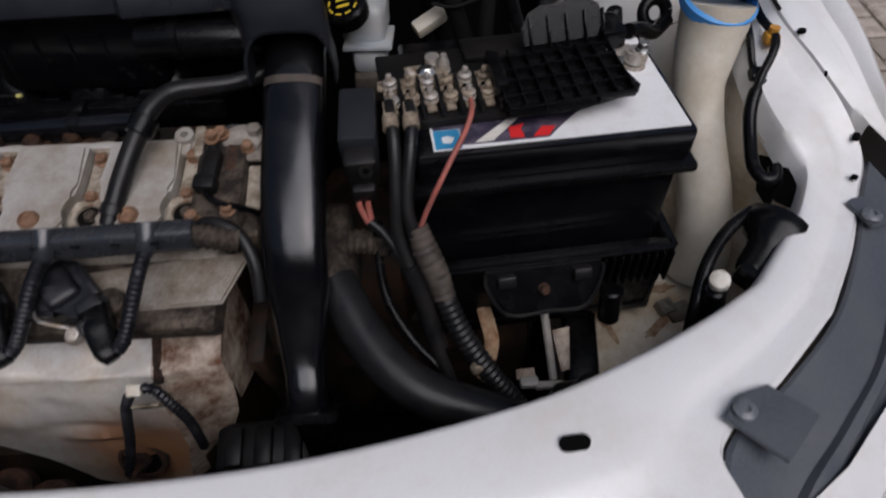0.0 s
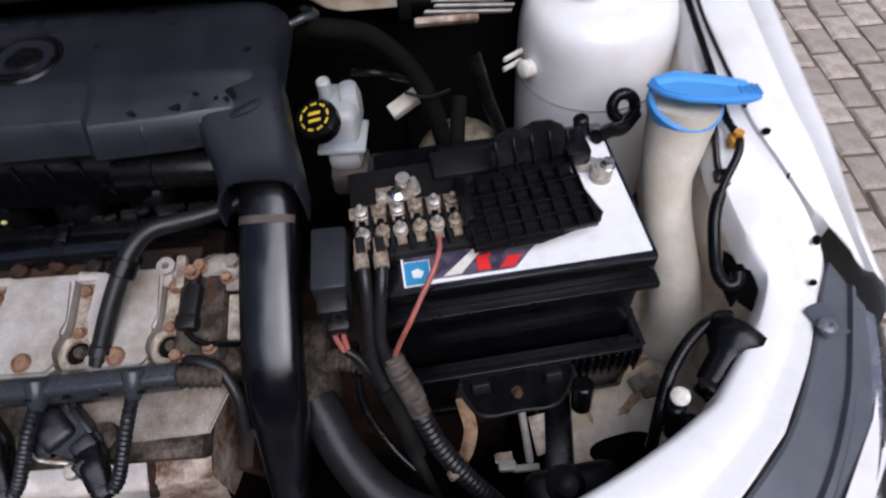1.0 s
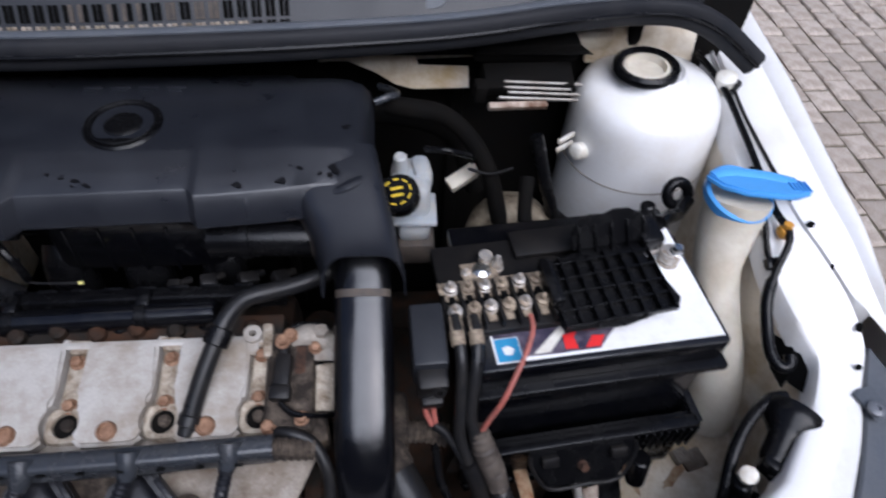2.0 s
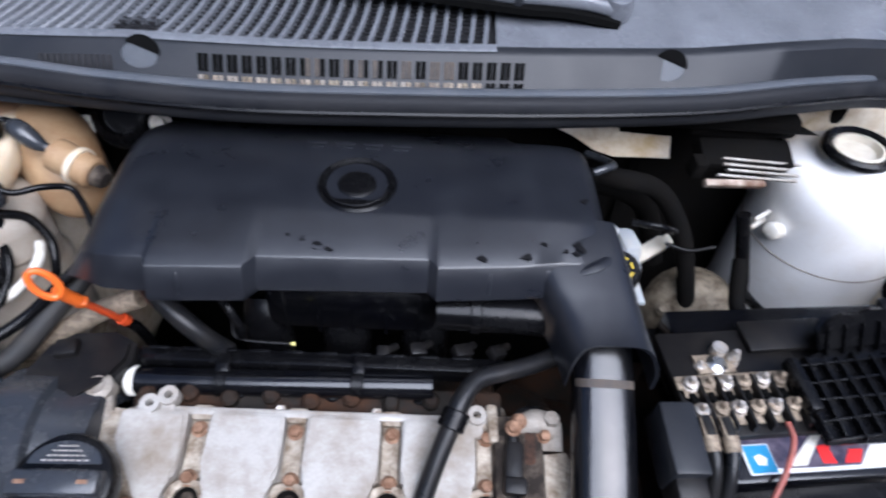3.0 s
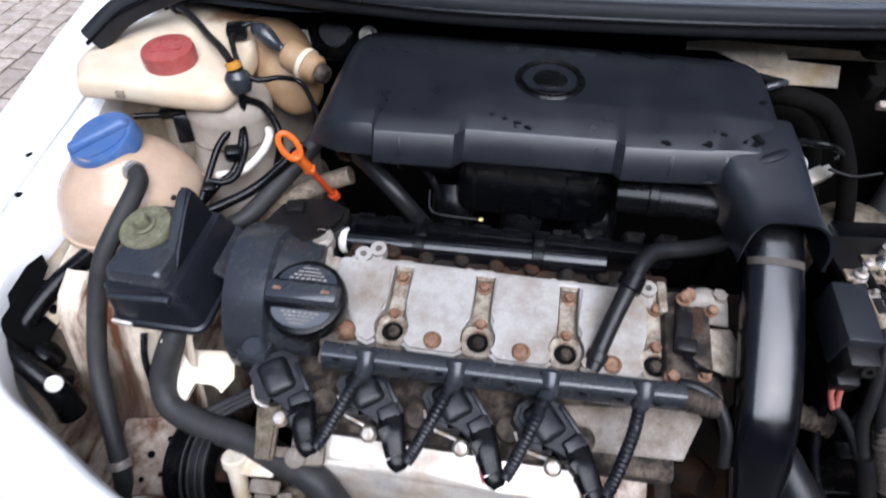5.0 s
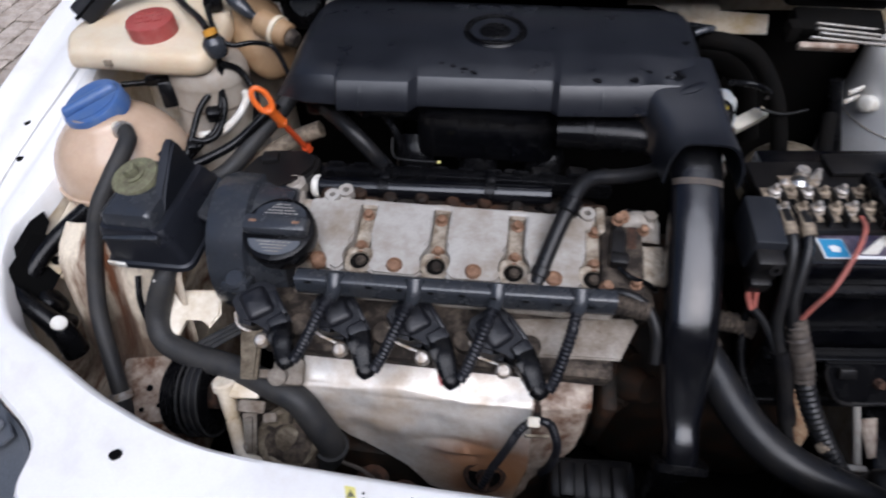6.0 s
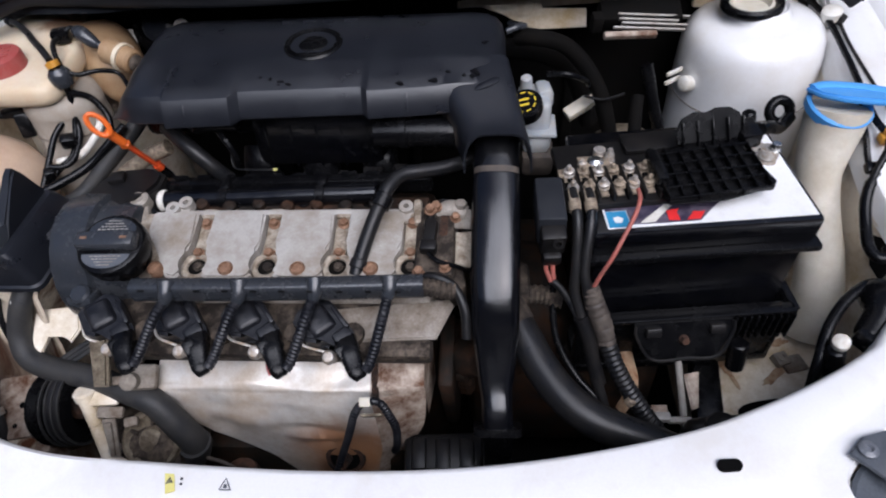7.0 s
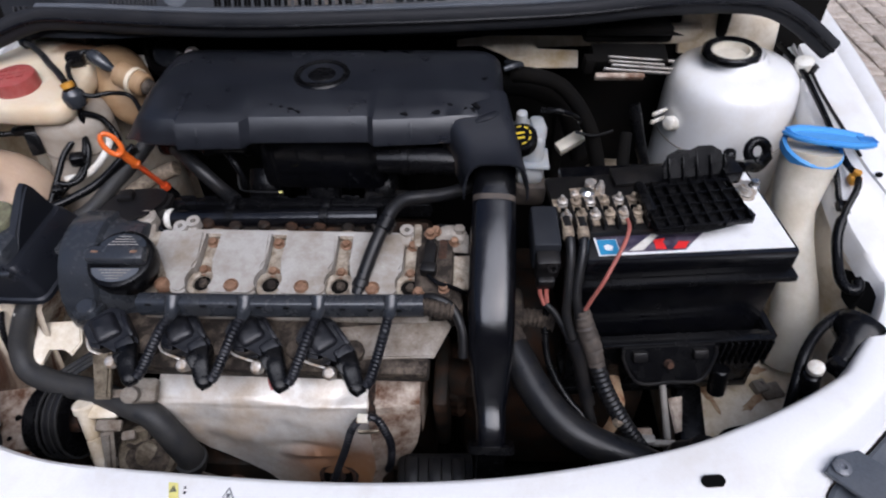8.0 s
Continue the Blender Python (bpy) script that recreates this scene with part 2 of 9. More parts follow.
M_milk = mat("greyed_milky_plastic", (0.33, 0.36, 0.39), 0.38, dirt=(0.42, 0.38, 0.31), amount=0.36, patch=26, bump=0.02, var=0.04, sss=0.15, soft=0.2)
M_blue = mat("bright_blue_plastic", (0.10, 0.36, 0.80), 0.38, bump=0.03, var=0.06)
M_navy = mat("blue_cap_plastic", (0.06, 0.125, 0.31), 0.33, dirt=(0.10, 0.16, 0.30), amount=0.35, patch=60, bump=0.03, var=0.08)
M_red = mat("faded_red_plastic", (0.31, 0.055, 0.048), 0.45, dirt=(0.36, 0.11, 0.095), amount=0.35, patch=70, bump=0.08, var=0.1)
M_orange = mat("orange_plastic", (0.74, 0.14, 0.015), 0.4, bump=0.03, var=0.08)
M_stem = mat("red_orange_plastic", (0.56, 0.07, 0.015), 0.4, bump=0.03, var=0.08)
M_yellow = mat("yellow_plastic", (0.72, 0.52, 0.03), 0.4, bump=0.03, var=0.06)
M_pale = mat("faded_yellow_paper", (0.72, 0.66, 0.22), 0.5, bump=0.0, var=0.05)
M_amber = mat("amber_clip_plastic", (0.55, 0.26, 0.03), 0.4, bump=0.03, var=0.1)
M_cream = mat("white_plastic_fitting", (0.74, 0.72, 0.66), 0.45, dirt=(0.45, 0.38, 0.28), amount=0.3, patch=60, bump=0.03, var=0.04)
M_olive = mat("dirty_olive_metal", (0.19, 0.19, 0.11), 0.6, metal=0.2, dirt=(0.10, 0.09, 0.06), amount=0.45, patch=110, bump=0.2)
M_brass = mat("tarnished_brass_strip", (0.40, 0.33, 0.24), 0.5, metal=0.4, dirt=(0.14, 0.105, 0.075), amount=0.52, patch=130, bump=0.2)
M_wire = mat("red_wire_insulation", (0.36, 0.10, 0.075), 0.5, dirt=(0.22, 0.10, 0.08), amount=0.35, patch=90, bump=0.03)
M_tape = mat("brown_tape", (0.045, 0.036, 0.030), 0.55, dirt=(0.10, 0.080, 0.062), amount=0.4, patch=80, bump=0.25)
M_label = mat("white_paper_label", (0.82, 0.82, 0.82), 0.4, dirt=(0.7, 0.69, 0.67), amount=0.22, patch=50, bump=0.02, var=0.02)
M_lblue = mat("blue_label_print", (0.04, 0.26, 0.48), 0.4, bump=0.0, var=0.05)
M_lred = mat("red_label_print", (0.70, 0.03, 0.03), 0.4, bump=0.0, var=0.05)
M_lgrey = mat("dark_label_print", (0.035, 0.03, 0.055), 0.35, dirt=(0.16, 0.13, 0.17), amount=0.35, patch=60, bump=0.0, var=0.05)
M_cowl = mat("dark_grey_scuttle_plastic", (0.015, 0.017, 0.021), 0.32, dirt=(0.028, 0.029, 0.033), amount=0.38, patch=18, grain=700, bump=0.06, soft=0.25, spec=0.3)
# paler than M_cowl: the sky's sheen on upward faces is in the colour
M_cowltop = mat("sky_sheen_plastic", (0.17, 0.18, 0.20), 0.18, dirt=(0.10, 0.105, 0.12), amount=0.38, patch=20, grain=500, bump=0.10, soft=0.25)
M_bridge = mat("brown_stained_alloy", (0.40, 0.35, 0.28), 0.55, metal=0.2, dirt=(0.12, 0.08, 0.045), amount=0.44, patch=70, bump=0.25)
M_scorch = mat("scorched_rusty_steel", (0.52, 0.44, 0.36), 0.55, metal=0.2, dirt=(0.10, 0.042, 0.018), amount=0.52, patch=34, bump=0.15, var=0.1)
# near-black with brown patches; darkness low in the bay is in the colour
M_block = mat("near_black_casting", (0.012, 0.0095, 0.007), 0.6, metal=0.1, dirt=(0.05, 0.022, 0.010), amount=0.36, patch=28, bump=0.4, spec=0.25)
M_dirty = mat("dirty_pale_alloy", (0.31, 0.28, 0.24), 0.55, metal=0.2, dirt=(0.11, 0.075, 0.045), amount=0.44, patch=20, bump=0.2)
M_run = mat("rust_run_stain", (0.20, 0.075, 0.025), 0.7, dirt=(0.55, 0.43, 0.28), amount=0.46, patch=60, bump=0.1, soft=0.2)
M_khaki = mat("khaki_stained_alloy", (0.25, 0.21, 0.15), 0.55, metal=0.2, dirt=(0.05, 0.035, 0.02), amount=0.50, patch=45, bump=0.2)
M_tyre = mat("tyre_rubber", (0.012, 0.012, 0.013), 0.7, bump=0.2)
M_mesh = mat("black_louvre", (0.018, 0.018, 0.02), 0.6, bump=0.1, spec=0.3)
M_lamp = mat("smoked_lamp_plastic", (0.075, 0.085, 0.10), 0.3, dirt=(0.11, 0.115, 0.125), amount=0.35, patch=25, bump=0.03, soft=0.25)
M_seal = mat("door_seal_rubber", (0.010, 0.011, 0.014), 0.5, dirt=(0.024, 0.024, 0.026), amount=0.38, patch=25, bump=0.05, soft=0.25, spec=0.22)
M_chrome = mat("dull_polished_metal", (0.62, 0.62, 0.60), 0.25, metal=1.0, bump=0.03, var=0.05)
M_paver = mat("concrete_paver", (0.44, 0.385, 0.335), 0.85, dirt=(0.28, 0.23, 0.185), amount=0.4, patch=16, grain=160, bump=0.5, var=0.16, random_tint=0.2)
M_sand = mat("joint_sand", (0.17, 0.14, 0.11), 0.95, dirt=(0.11, 0.10, 0.06), amount=0.45, patch=6, bump=0.4)
M_slab = mat("pale_concrete", (0.60, 0.59, 0.57), 0.8, dirt=(0.48, 0.46, 0.43), amount=0.38, patch=3, bump=0.15, var=0.08)
M_wet = mat("wet_spot", (0.004, 0.004, 0.005), 0.45, bump=0.0, spec=0.25)
# black for holes and hollows that are not cut; their shade is colour
M_hole = mat("painted_hole_black", (0.004, 0.004, 0.004), 0.9, bump=0.0, spec=0.05)


def glass_mat(name, tint, rough):
    m = bpy.data.materials.new(name)
    m.use_nodes = True
    p = m.node_tree.nodes["Principled BSDF"]
    p.inputs["Base Color"].default_value = (*tint, 1)
    p.inputs["Roughness"].default_value = rough
    p.inputs["Transmission Weight"].default_value = 1.0
    p.inputs["IOR"].default_value = 1.45
    return m


M_glass = glass_mat("windscreen_glass", (0.55, 0.62, 0.60), 0.0)


def heat_tint(m, centre, r0, r1, col):
    """Brown stain round one spot of a thing, with a ragged border."""
    nt = m.node_tree
    N, L = nt.nodes, nt.links
    p = N["Principled BSDF"]
    old = p.inputs["Base Color"].links[0].from_socket
    tc = N.new("ShaderNodeTexCoord")
    d = N.new("ShaderNodeVectorMath")
    d.operation = "DISTANCE"
    d.inputs[1].default_value = centre
    L.new(tc.outputs["Object"], d.inputs[0])
    n = N.new("ShaderNodeTexNoise")
    n.inputs["Scale"].default_value = 26
    n.inputs["Detail"].default_value = 6
    L.new(tc.outputs["Object"], n.inputs["Vector"])
    a = N.new("ShaderNodeMath")
    a.operation = "MULTIPLY_ADD"
    L.new(n.outputs["Fac"], a.inputs[0])
    a.inputs[1].default_value = 0.09
    L.new(d.outputs["Value"], a.inputs[2])
    r = N.new("ShaderNodeMapRange")
    for k, v in zip(("From Min", "From Max", "To Min", "To Max"), (r0 + 0.045, r1 + 0.045, 0.85, 0.0)):
        r.inputs[k].default_value = v
    L.new(a.outputs[0], r.inputs["Value"])
    x = N.new("ShaderNodeMix")
    x.data_type = "RGBA"
    L.new(r.outputs["Result"], x.inputs[0])
    L.new(old, x.inputs[6])
    x.inputs[7].default_value = (*col, 1)
    L.new(x.outputs[2], p.inputs["Base Color"])


heat_tint(M_rustpaint, (-0.485, -0.085, 0.61), 0.05, 0.10, (0.05, 0.022, 0.010))
heat_tint(M_tank, (0.03, 0.055, 0.103), 0.012, 0.038, (0.15, 0.06, 0.02))
heat_tint(M_cover, (0.158, -0.118, 0.020), 0.002, 0.022, (0.15, 0.115, 0.085))
heat_tint(M_shield, (0.060, -0.033, 0.020), 0.040, 0.085, (0.36, 0.155, 0.055))


# ---- ground ----
bm = shape()
sheet(bm, [[(-40, -40, -0.012), (-40, 40, -0.012)], [(40, -40, -0.012), (40, 40, -0.012)]])
ground = solo("ground", bm, M_sand, (0, 0, -0.012), "sandy bed under grey concrete paving blocks", "ground", kind="structure")


def slab(name, x0, x1):
    b = shape()
    box(b, ((x0 + x1) / 2, 3.0, 0.02), (x1 - x0, 24, 0.06), bevel=0.01)
    return solo(name, b, M_slab, ((x0 + x1) / 2, 3.0, -0.01), "pale concrete apron beside the paving blocks", "pavement", kind="structure")


slab("pavement_east", 4.03, 14.0)
slab("pavement_west", -14.0, -4.10)


# ---- car body ----
car = thing("car", (-0.07, 0.0, 0.0), "white car with its engine bay open", "car")

R_INNER = [(0.575, 0.62, 0.872), (0.565, 0.45, 0.858), (0.556, 0.338, 0.845), (0.545, 0.243, 0.833), (0.533, 0.137, 0.818), (0.541, 0.072, 0.789), (0.549, 0.022, 0.777), (0.560, -0.010, 0.763), (0.549, -0.040, 0.754), (0.530, -0.067, 0.750), (0.478, -0.128, 0.748)]
R_OUTER = [(0.585, 0.62, 0.877), (0.576, 0.45, 0.864), (0.568, 0.334, 0.852), (0.568, 0.24, 0.843), (0.573, 0.143, 0.829), (0.592, 0.092, 0.812), (0.613, 0.047, 0.789), (0.626, 0.006, 0.760), (0.606, -0.036, 0.750), (0.576, -0.093, 0.746), (0.530, -0.158, 0.744)]
F_INNER = [(0.478, -0.128, 0.748), (0.427, -0.159, 0.748), (0.355, -0.195, 0.749), (0.262, -0.230, 0.750), (0.11, -0.262, 0.751), (-0.05, -0.274, 0.751), (-0.23, -0.270, 0.751), (-0.35, -0.262, 0.752), (-0.449, -0.231, 0.753), (-0.542, -0.186, 0.754)]
F_OUTER = [(0.530, -0.158, 0.744), (0.470, -0.212, 0.741), (0.408, -0.262, 0.738), (0.395, -0.33, 0.730), (0.15, -0.385, 0.730), (-0.05, -0.395, 0.730), (-0.28, -0.385, 0.730), (-0.485, -0.335, 0.734), (-0.516, -0.272, 0.740), (-0.588, -0.224, 0.745)]
L_INNER = [(-0.542, -0.186, 0.754), (-0.608, -0.150, 0.754), (-0.652, -0.095, 0.756), (-0.670, -0.055, 0.761), (-0.674, -0.018, 0.768), (-0.656, 0.020, 0.785), (-0.643, 0.070, 0.806), (-0.655, 0.15, 0.828), (-0.668, 0.24, 0.840), (-0.69, 0.4, 0.858), (-0.70, 0.6, 0.874)]
L_OUTER = [(-0.588, -0.224, 0.745), (-0.650, -0.178, 0.746), (-0.700, -0.115, 0.748), (-0.725, -0.050, 0.754), (-0.728, -0.005, 0.766), (-0.716, 0.045, 0.790), (-0.696, 0.10, 0.818), (-0.690, 0.16, 0.832), (-0.692, 0.24, 0.843), (-0.705, 0.4, 0.862), (-0.71, 0.6, 0.878)]


def rail(inner, outer, lip=0.03):
    """A folded sheet-metal rail: turned-down lip, rounded edge, shallow step, outer flange."""
    a, b = smooth_line(inner, 8), smooth_line(outer, 8)
    bm = shape()
    rows = []
    for p, q in zip(a, b):
        d = q - p
        h = Vector((d.x, d.y, 0)).normalized()
        w = d.length
        row = [p + V(0, 0, -lip) - h * 0.004, p + V(0, 0, -0.006) - h * 0.001, p + h * 0.002 + V(0, 0, -0.001), p + h * 0.007 + V(0, 0, 0.001)]
        row += [p + d * 0.45 + V(0, 0, 0.001), p + d * 0.52 + V(0, 0, 0.0002), p + d * 0.60 + V(0, 0, -0.003), p + d * 0.68 + V(0, 0, -0.003)]
        row += [q - h * 0.004, q + V(0, 0, -0.004), q + V(0, 0, -0.02)]
        rows.append(row)
    sheet(bm, rows)
    return bm


part("wing_rail", rail(R_INNER, R_OUTER), M_white, car, "white painted wing rail")
part("wing_rail", rail(L_INNER, L_OUTER), M_white, car, "white painted wing rail")
panel = part("front_panel", rail(F_INNER, F_OUTER), M_white, car, "white painted bonnet-lock panel")


def fender(edge, out, name):
    a, b = smooth_line(edge, 8), smooth_line(out, 8)
    bm = shape()
    rows = []
    for p, q in zip(a, b):
        d = q - p
        h = Vector((d.x, d.y, 0)).normalized()
        rows.append([p + V(0, 0, -0.03), p + V(0, 0, -0.002), p + h * 0.003, p + d * 0.42, p + d * 0.5 + V(0, 0, -0.004), p + d * 0.68 + V(0, 0, -0.004), p + d * 0.78 + V(0, 0, 0.003),
                     q - h * 0.006 + V(0, 0, 0.004), q, q + h * 0.012 + V(0, 0, -0.02), q + h * 0.03 + V(0, 0, -0.09), q + h * 0.05 + V(0, 0, -0.3), q + h * 0.03 + V(0, 0, -0.55)])
    sheet(bm, rows)
    return part(name, bm, M_white, car, "white painted front wing")


fender([(0.632, 0.030, 0.777), (0.619, 0.05, 0.788), (0.596, 0.095, 0.811), (0.578, 0.143, 0.827), (0.573, 0.24, 0.842), (0.573, 0.334, 0.851), (0.581, 0.45, 0.863), (0.59, 0.75, 0.886)],
       [(0.667, -0.035, 0.760), (0.656, 0.05, 0.792), (0.650, 0.115, 0.820), (0.648, 0.17, 0.832), (0.650, 0.26, 0.845), (0.655, 0.35, 0.855), (0.657, 0.47, 0.866), (0.668, 0.78, 0.888)], "fender")
fender([(-0.733, -0.005, 0.765), (-0.721, 0.048, 0.788), (-0.701, 0.10, 0.816), (-0.695, 0.16, 0.830), (-0.697, 0.24, 0.842), (-0.71, 0.4, 0.861), (-0.72, 0.75, 0.886)],
       [(-0.80, -0.06, 0.758), (-0.790, 0.04, 0.79), (-0.780, 0.12, 0.822), (-0.783, 0.22, 0.840), (-0.795, 0.34, 0.853), (-0.805, 0.48, 0.866), (-0.815, 0.78, 0.888)], "fender")


def inner_wall(inner, foot, mat_, label):
    """The inner wing: a pressed wall from the rail's lip down to the chassis leg."""
    a, b = smooth_line(inner, 6), smooth_line(foot, 6)
    bm = shape()
    rows = []
    for k, (p, q) in enumerate(zip(a, b)):
        p = p + V(0, 0, -0.026)
        rows.append([p.lerp(q, t) + V(0.004 * math.sin(9 * t + k * 0.4), 0, 0) for t in (0, 0.1, 0.25, 0.4, 0.55, 0.7, 0.85, 1)])
    sheet(bm, rows)
    return part("inner_wing", bm, mat_, car, label)


inner_wall(R_INNER[1:9], [(0.55, 0.45, 0.56), (0.545, 0.338, 0.56), (0.54, 0.243, 0.56), (0.535, 0.137, 0.56), (0.535, 0.072, 0.56), (0.54, 0.035, 0.56), (0.55, -0.004, 0.56), (0.55, -0.06, 0.56)], M_inner, "dull white inner wing")
inner_wall(L_INNER[2:10], [(-0.66, -0.12, 0.58), (-0.655, -0.06, 0.58), (-0.65, -0.01, 0.58), (-0.64, 0.028, 0.58), (-0.64, 0.075, 0.58), (-0.65, 0.15, 0.58), (-0.66, 0.24, 0.58), (-0.67, 0.4, 0.58)], M_inner, "dull white inner wing")

# no hole is cut: a black plate gives the shade under the rail
bm = shape()
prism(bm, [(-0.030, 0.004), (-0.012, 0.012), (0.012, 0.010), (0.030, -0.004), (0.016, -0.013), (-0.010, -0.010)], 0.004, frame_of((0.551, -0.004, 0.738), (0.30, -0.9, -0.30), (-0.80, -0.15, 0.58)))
part("wing_opening", bm, M_hole, car, "black plate painted as the shade of a wing rail opening")

# chassis legs, floor, cross member, bulkhead
bm = shape()
box(bm, (0.462, 0.12, 0.50), (0.20, 0.72, 0.13), bevel=0.012)
part("chassis_leg", bm, M_inner, car, "dirty cream chassis leg")
bm = shape()
box(bm, (-0.575, 0.10, 0.525), (0.20, 0.72, 0.15), bevel=0.02)
box(bm, (-0.53, -0.13, 0.575), (0.15, 0.10, 0.06), rot=(14, 0, 4), bevel=0.012)
part("chassis_leg", bm, M_rustpaint, car, "rust-streaked cream chassis leg")
bm = shape()
rows = []
for k in range(31):
    x = -0.612 + 0.0052 * k
    fold = 0.006 * math.sin((x + 0.61) * 95) + 0.003 * math.sin((x + 0.61) * 170 + 1.0)
    rows.append([(x, y - fold * w, z) for y, z, w in ((-0.020, 0.768, 0.2), (-0.046, 0.756, 0.6), (-0.060, 0.740, 1.0), (-0.070, 0.705, 1.0), (-0.078, 0.665, 0.9), (-0.092, 0.625, 0.6), (-0.110, 0.600, 0.3))])
sheet(bm, rows)
part("mount_panel", bm, M_rustpaint, car, "rust-streaked cream panel below the engine mount", 60)
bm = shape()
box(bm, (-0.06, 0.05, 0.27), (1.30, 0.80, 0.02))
part("under_tray", bm, M_dark, car, "near-black tray under the engine")
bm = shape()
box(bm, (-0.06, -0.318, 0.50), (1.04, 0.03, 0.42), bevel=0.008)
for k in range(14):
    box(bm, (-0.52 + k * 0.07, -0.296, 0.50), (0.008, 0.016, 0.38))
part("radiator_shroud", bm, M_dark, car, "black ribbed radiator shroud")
# bulkhead and plenum floor: the deep shade is in their near-black colour
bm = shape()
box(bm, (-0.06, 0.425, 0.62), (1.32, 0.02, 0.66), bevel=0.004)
bulk = part("bulkhead", bm, M_dark, car, "bulkhead coloured near-black for the deep shade")
bm = shape()
box(bm, (0.27, 0.400, 0.88), (0.30, 0.02, 0.03), rot=(18, 0, 4), bevel=0.006)
part("bulkhead_flange", bm, M_inner, bulk, "cream painted flange")
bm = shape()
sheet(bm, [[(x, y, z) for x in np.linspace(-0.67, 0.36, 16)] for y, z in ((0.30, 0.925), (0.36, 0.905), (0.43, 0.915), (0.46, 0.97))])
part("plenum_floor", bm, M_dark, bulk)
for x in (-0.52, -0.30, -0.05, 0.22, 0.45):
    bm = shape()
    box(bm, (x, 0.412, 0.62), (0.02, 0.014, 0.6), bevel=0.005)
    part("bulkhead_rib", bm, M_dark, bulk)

bm = shape()
box(bm, (0.462, 0.414, 0.885), (0.150, 0.012, 0.075), rot=(-14, 0, 0), bevel=0.004)
part("bulkhead_corner", bm, M_inner, bulk, "dull grey-white corner of the bulkhead")

# raised bonnet behind the bay
bonnet = thing("bonnet", (-0.07, 0.44, 1.06), "white bonnet raised open with an added black sheet inside", "bonnet")


def bonnet_skin(off, scale):
    rows = []
    for i in range(21):
        u = -1 + i / 10
        row = []
        for k in range(11):
            t = k / 10
            half = (0.66 - 0.06 * t ** 3) * scale
            y = 0.50 - 0.94 * t * math.cos(radians(72)) + 0.05 * u * u * (1 - t) + 0.02 * math.sin(3.1 * t)
            z = 1.08 + 0.94 * t * math.sin(radians(72)) - 0.07 * u ** 4 * t
            row.append((-0.07 + u * half, y + off, z + off * 0.35))
        rows.append(row)
    return rows


bm = shape()
sheet(bm, bonnet_skin(0.0, 1.0))
part("outer_skin", bm, M_white, bonnet, "white painted outer skin")
bm = shape()
sheet(bm, bonnet_skin(-0.025, 0.96))
inner = part("inner_skin", bm, M_white, bonnet, "bare white painted underside")
# unseen black sheet, added so the bay's plastics reflect less light
bm = shape()
sheet(bm, [[(-0.07 + (p[0] + 0.07) * 0.93, p[1] - 0.006, p[2]) for p in row[:6]] for row in bonnet_skin(-0.025, 0.96)])
part("felt_pad", bm, M_dark, inner, "added black sheet along the hinge side, dimming reflections")
for x in (-0.62, 0.48):
    bm = shape()
    tube(bm, [(x, 0.44, 0.93), (x, 0.47, 1.0), (x, 0.47, 1.08), (x, 0.45, 1.16)], 0.012, 10, 5, wide=0.006)
    part("hinge", bm, M_white, bonnet, "white painted hinge arm")

# bumper and grille skin in front of the panel
bm = shape()
rows = []
for x in np.linspace(-0.80, 0.68, 25):
    u = (x + 0.06) / 0.74
    y = -0.40 + 0.33 * u ** 4
    rows.append([(x, y + 0.02, 0.725), (x, y - 0.015, 0.715), (x, y - 0.05, 0.66), (x, y - 0.06, 0.56), (x, y - 0.10, 0.50), (x, y - 0.10, 0.36), (x, y - 0.05, 0.24), (x, y + 0.05, 0.2)])
sheet(bm, rows)
part("front_bumper", bm, M_white, car, "white painted front bumper")

# slots, holes, screws and stickers on the panel


def slot_plate(c, L, w, ang, parent, z_up=0.0035):
    """A pressed slot: a black plate whose colour stands for the shade in its cavity."""
    b = shape()
    m = pose(*c, 0, 0, ang)
    out = []
    for k in range(20):
        t = 2 * math.pi * k / 20
        out.append((math.copysign(max(0, L / 2 - w / 2), math.cos(t)) + w / 2 * math.cos(t), w / 2 * math.sin(t)))
    prism(b, out, z_up, m @ Matrix.Translation((0, 0, -0.001)))
    return part("drain_slot", b, M_hole, parent, "black plate painted as a dark stamped slot")


slot_plate((0.302, -0.259, 0.7475), 0.022, 0.011, 5, panel)
slot_plate((-0.421, -0.280, 0.7485), 0.011, 0.008, 35, panel)
b = shape()
box(b, (-0.2032, -0.2895, 0.7505), (0.0085, 0.0215, 0.0010), rot=(0, 0, 20))
st = part("warning_sticker", b, M_pale, panel, "small yellow warning sticker")
b = shape()
prism(b, [(-0.0034, -0.003), (0.0034, -0.003), (0, 0.0034)], 0.0005, pose(-0.2036, -0.2885, 0.7510, 0, 0, 12))
part("sticker_symbol", b, M_olive, st)
b = shape()
for dx, dy in ((0.0, 0.0026), (0.001, -0.0022)):
    box(b, (-0.193 + dx, -0.2892 + dy, 0.7503), (0.0020, 0.0022, 0.0008))
part("stamped_mark", b, M_matt, panel)
b = shape()
tri = [V(-0.1547, -0.2958, 0.7506), V(-0.1441, -0.2956, 0.7506), V(-0.1510, -0.2850, 0.7506)]
for k in range(3):
    rod(b, tri[k], tri[(k + 1) % 3], 0.0005, None, 6)
box(b, (-0.1499, -0.2924, 0.7506), (0.0028, 0.0032, 0.0007))
part("warning_triangle", b, M_lamp, panel, "small black outlined warning triangle")
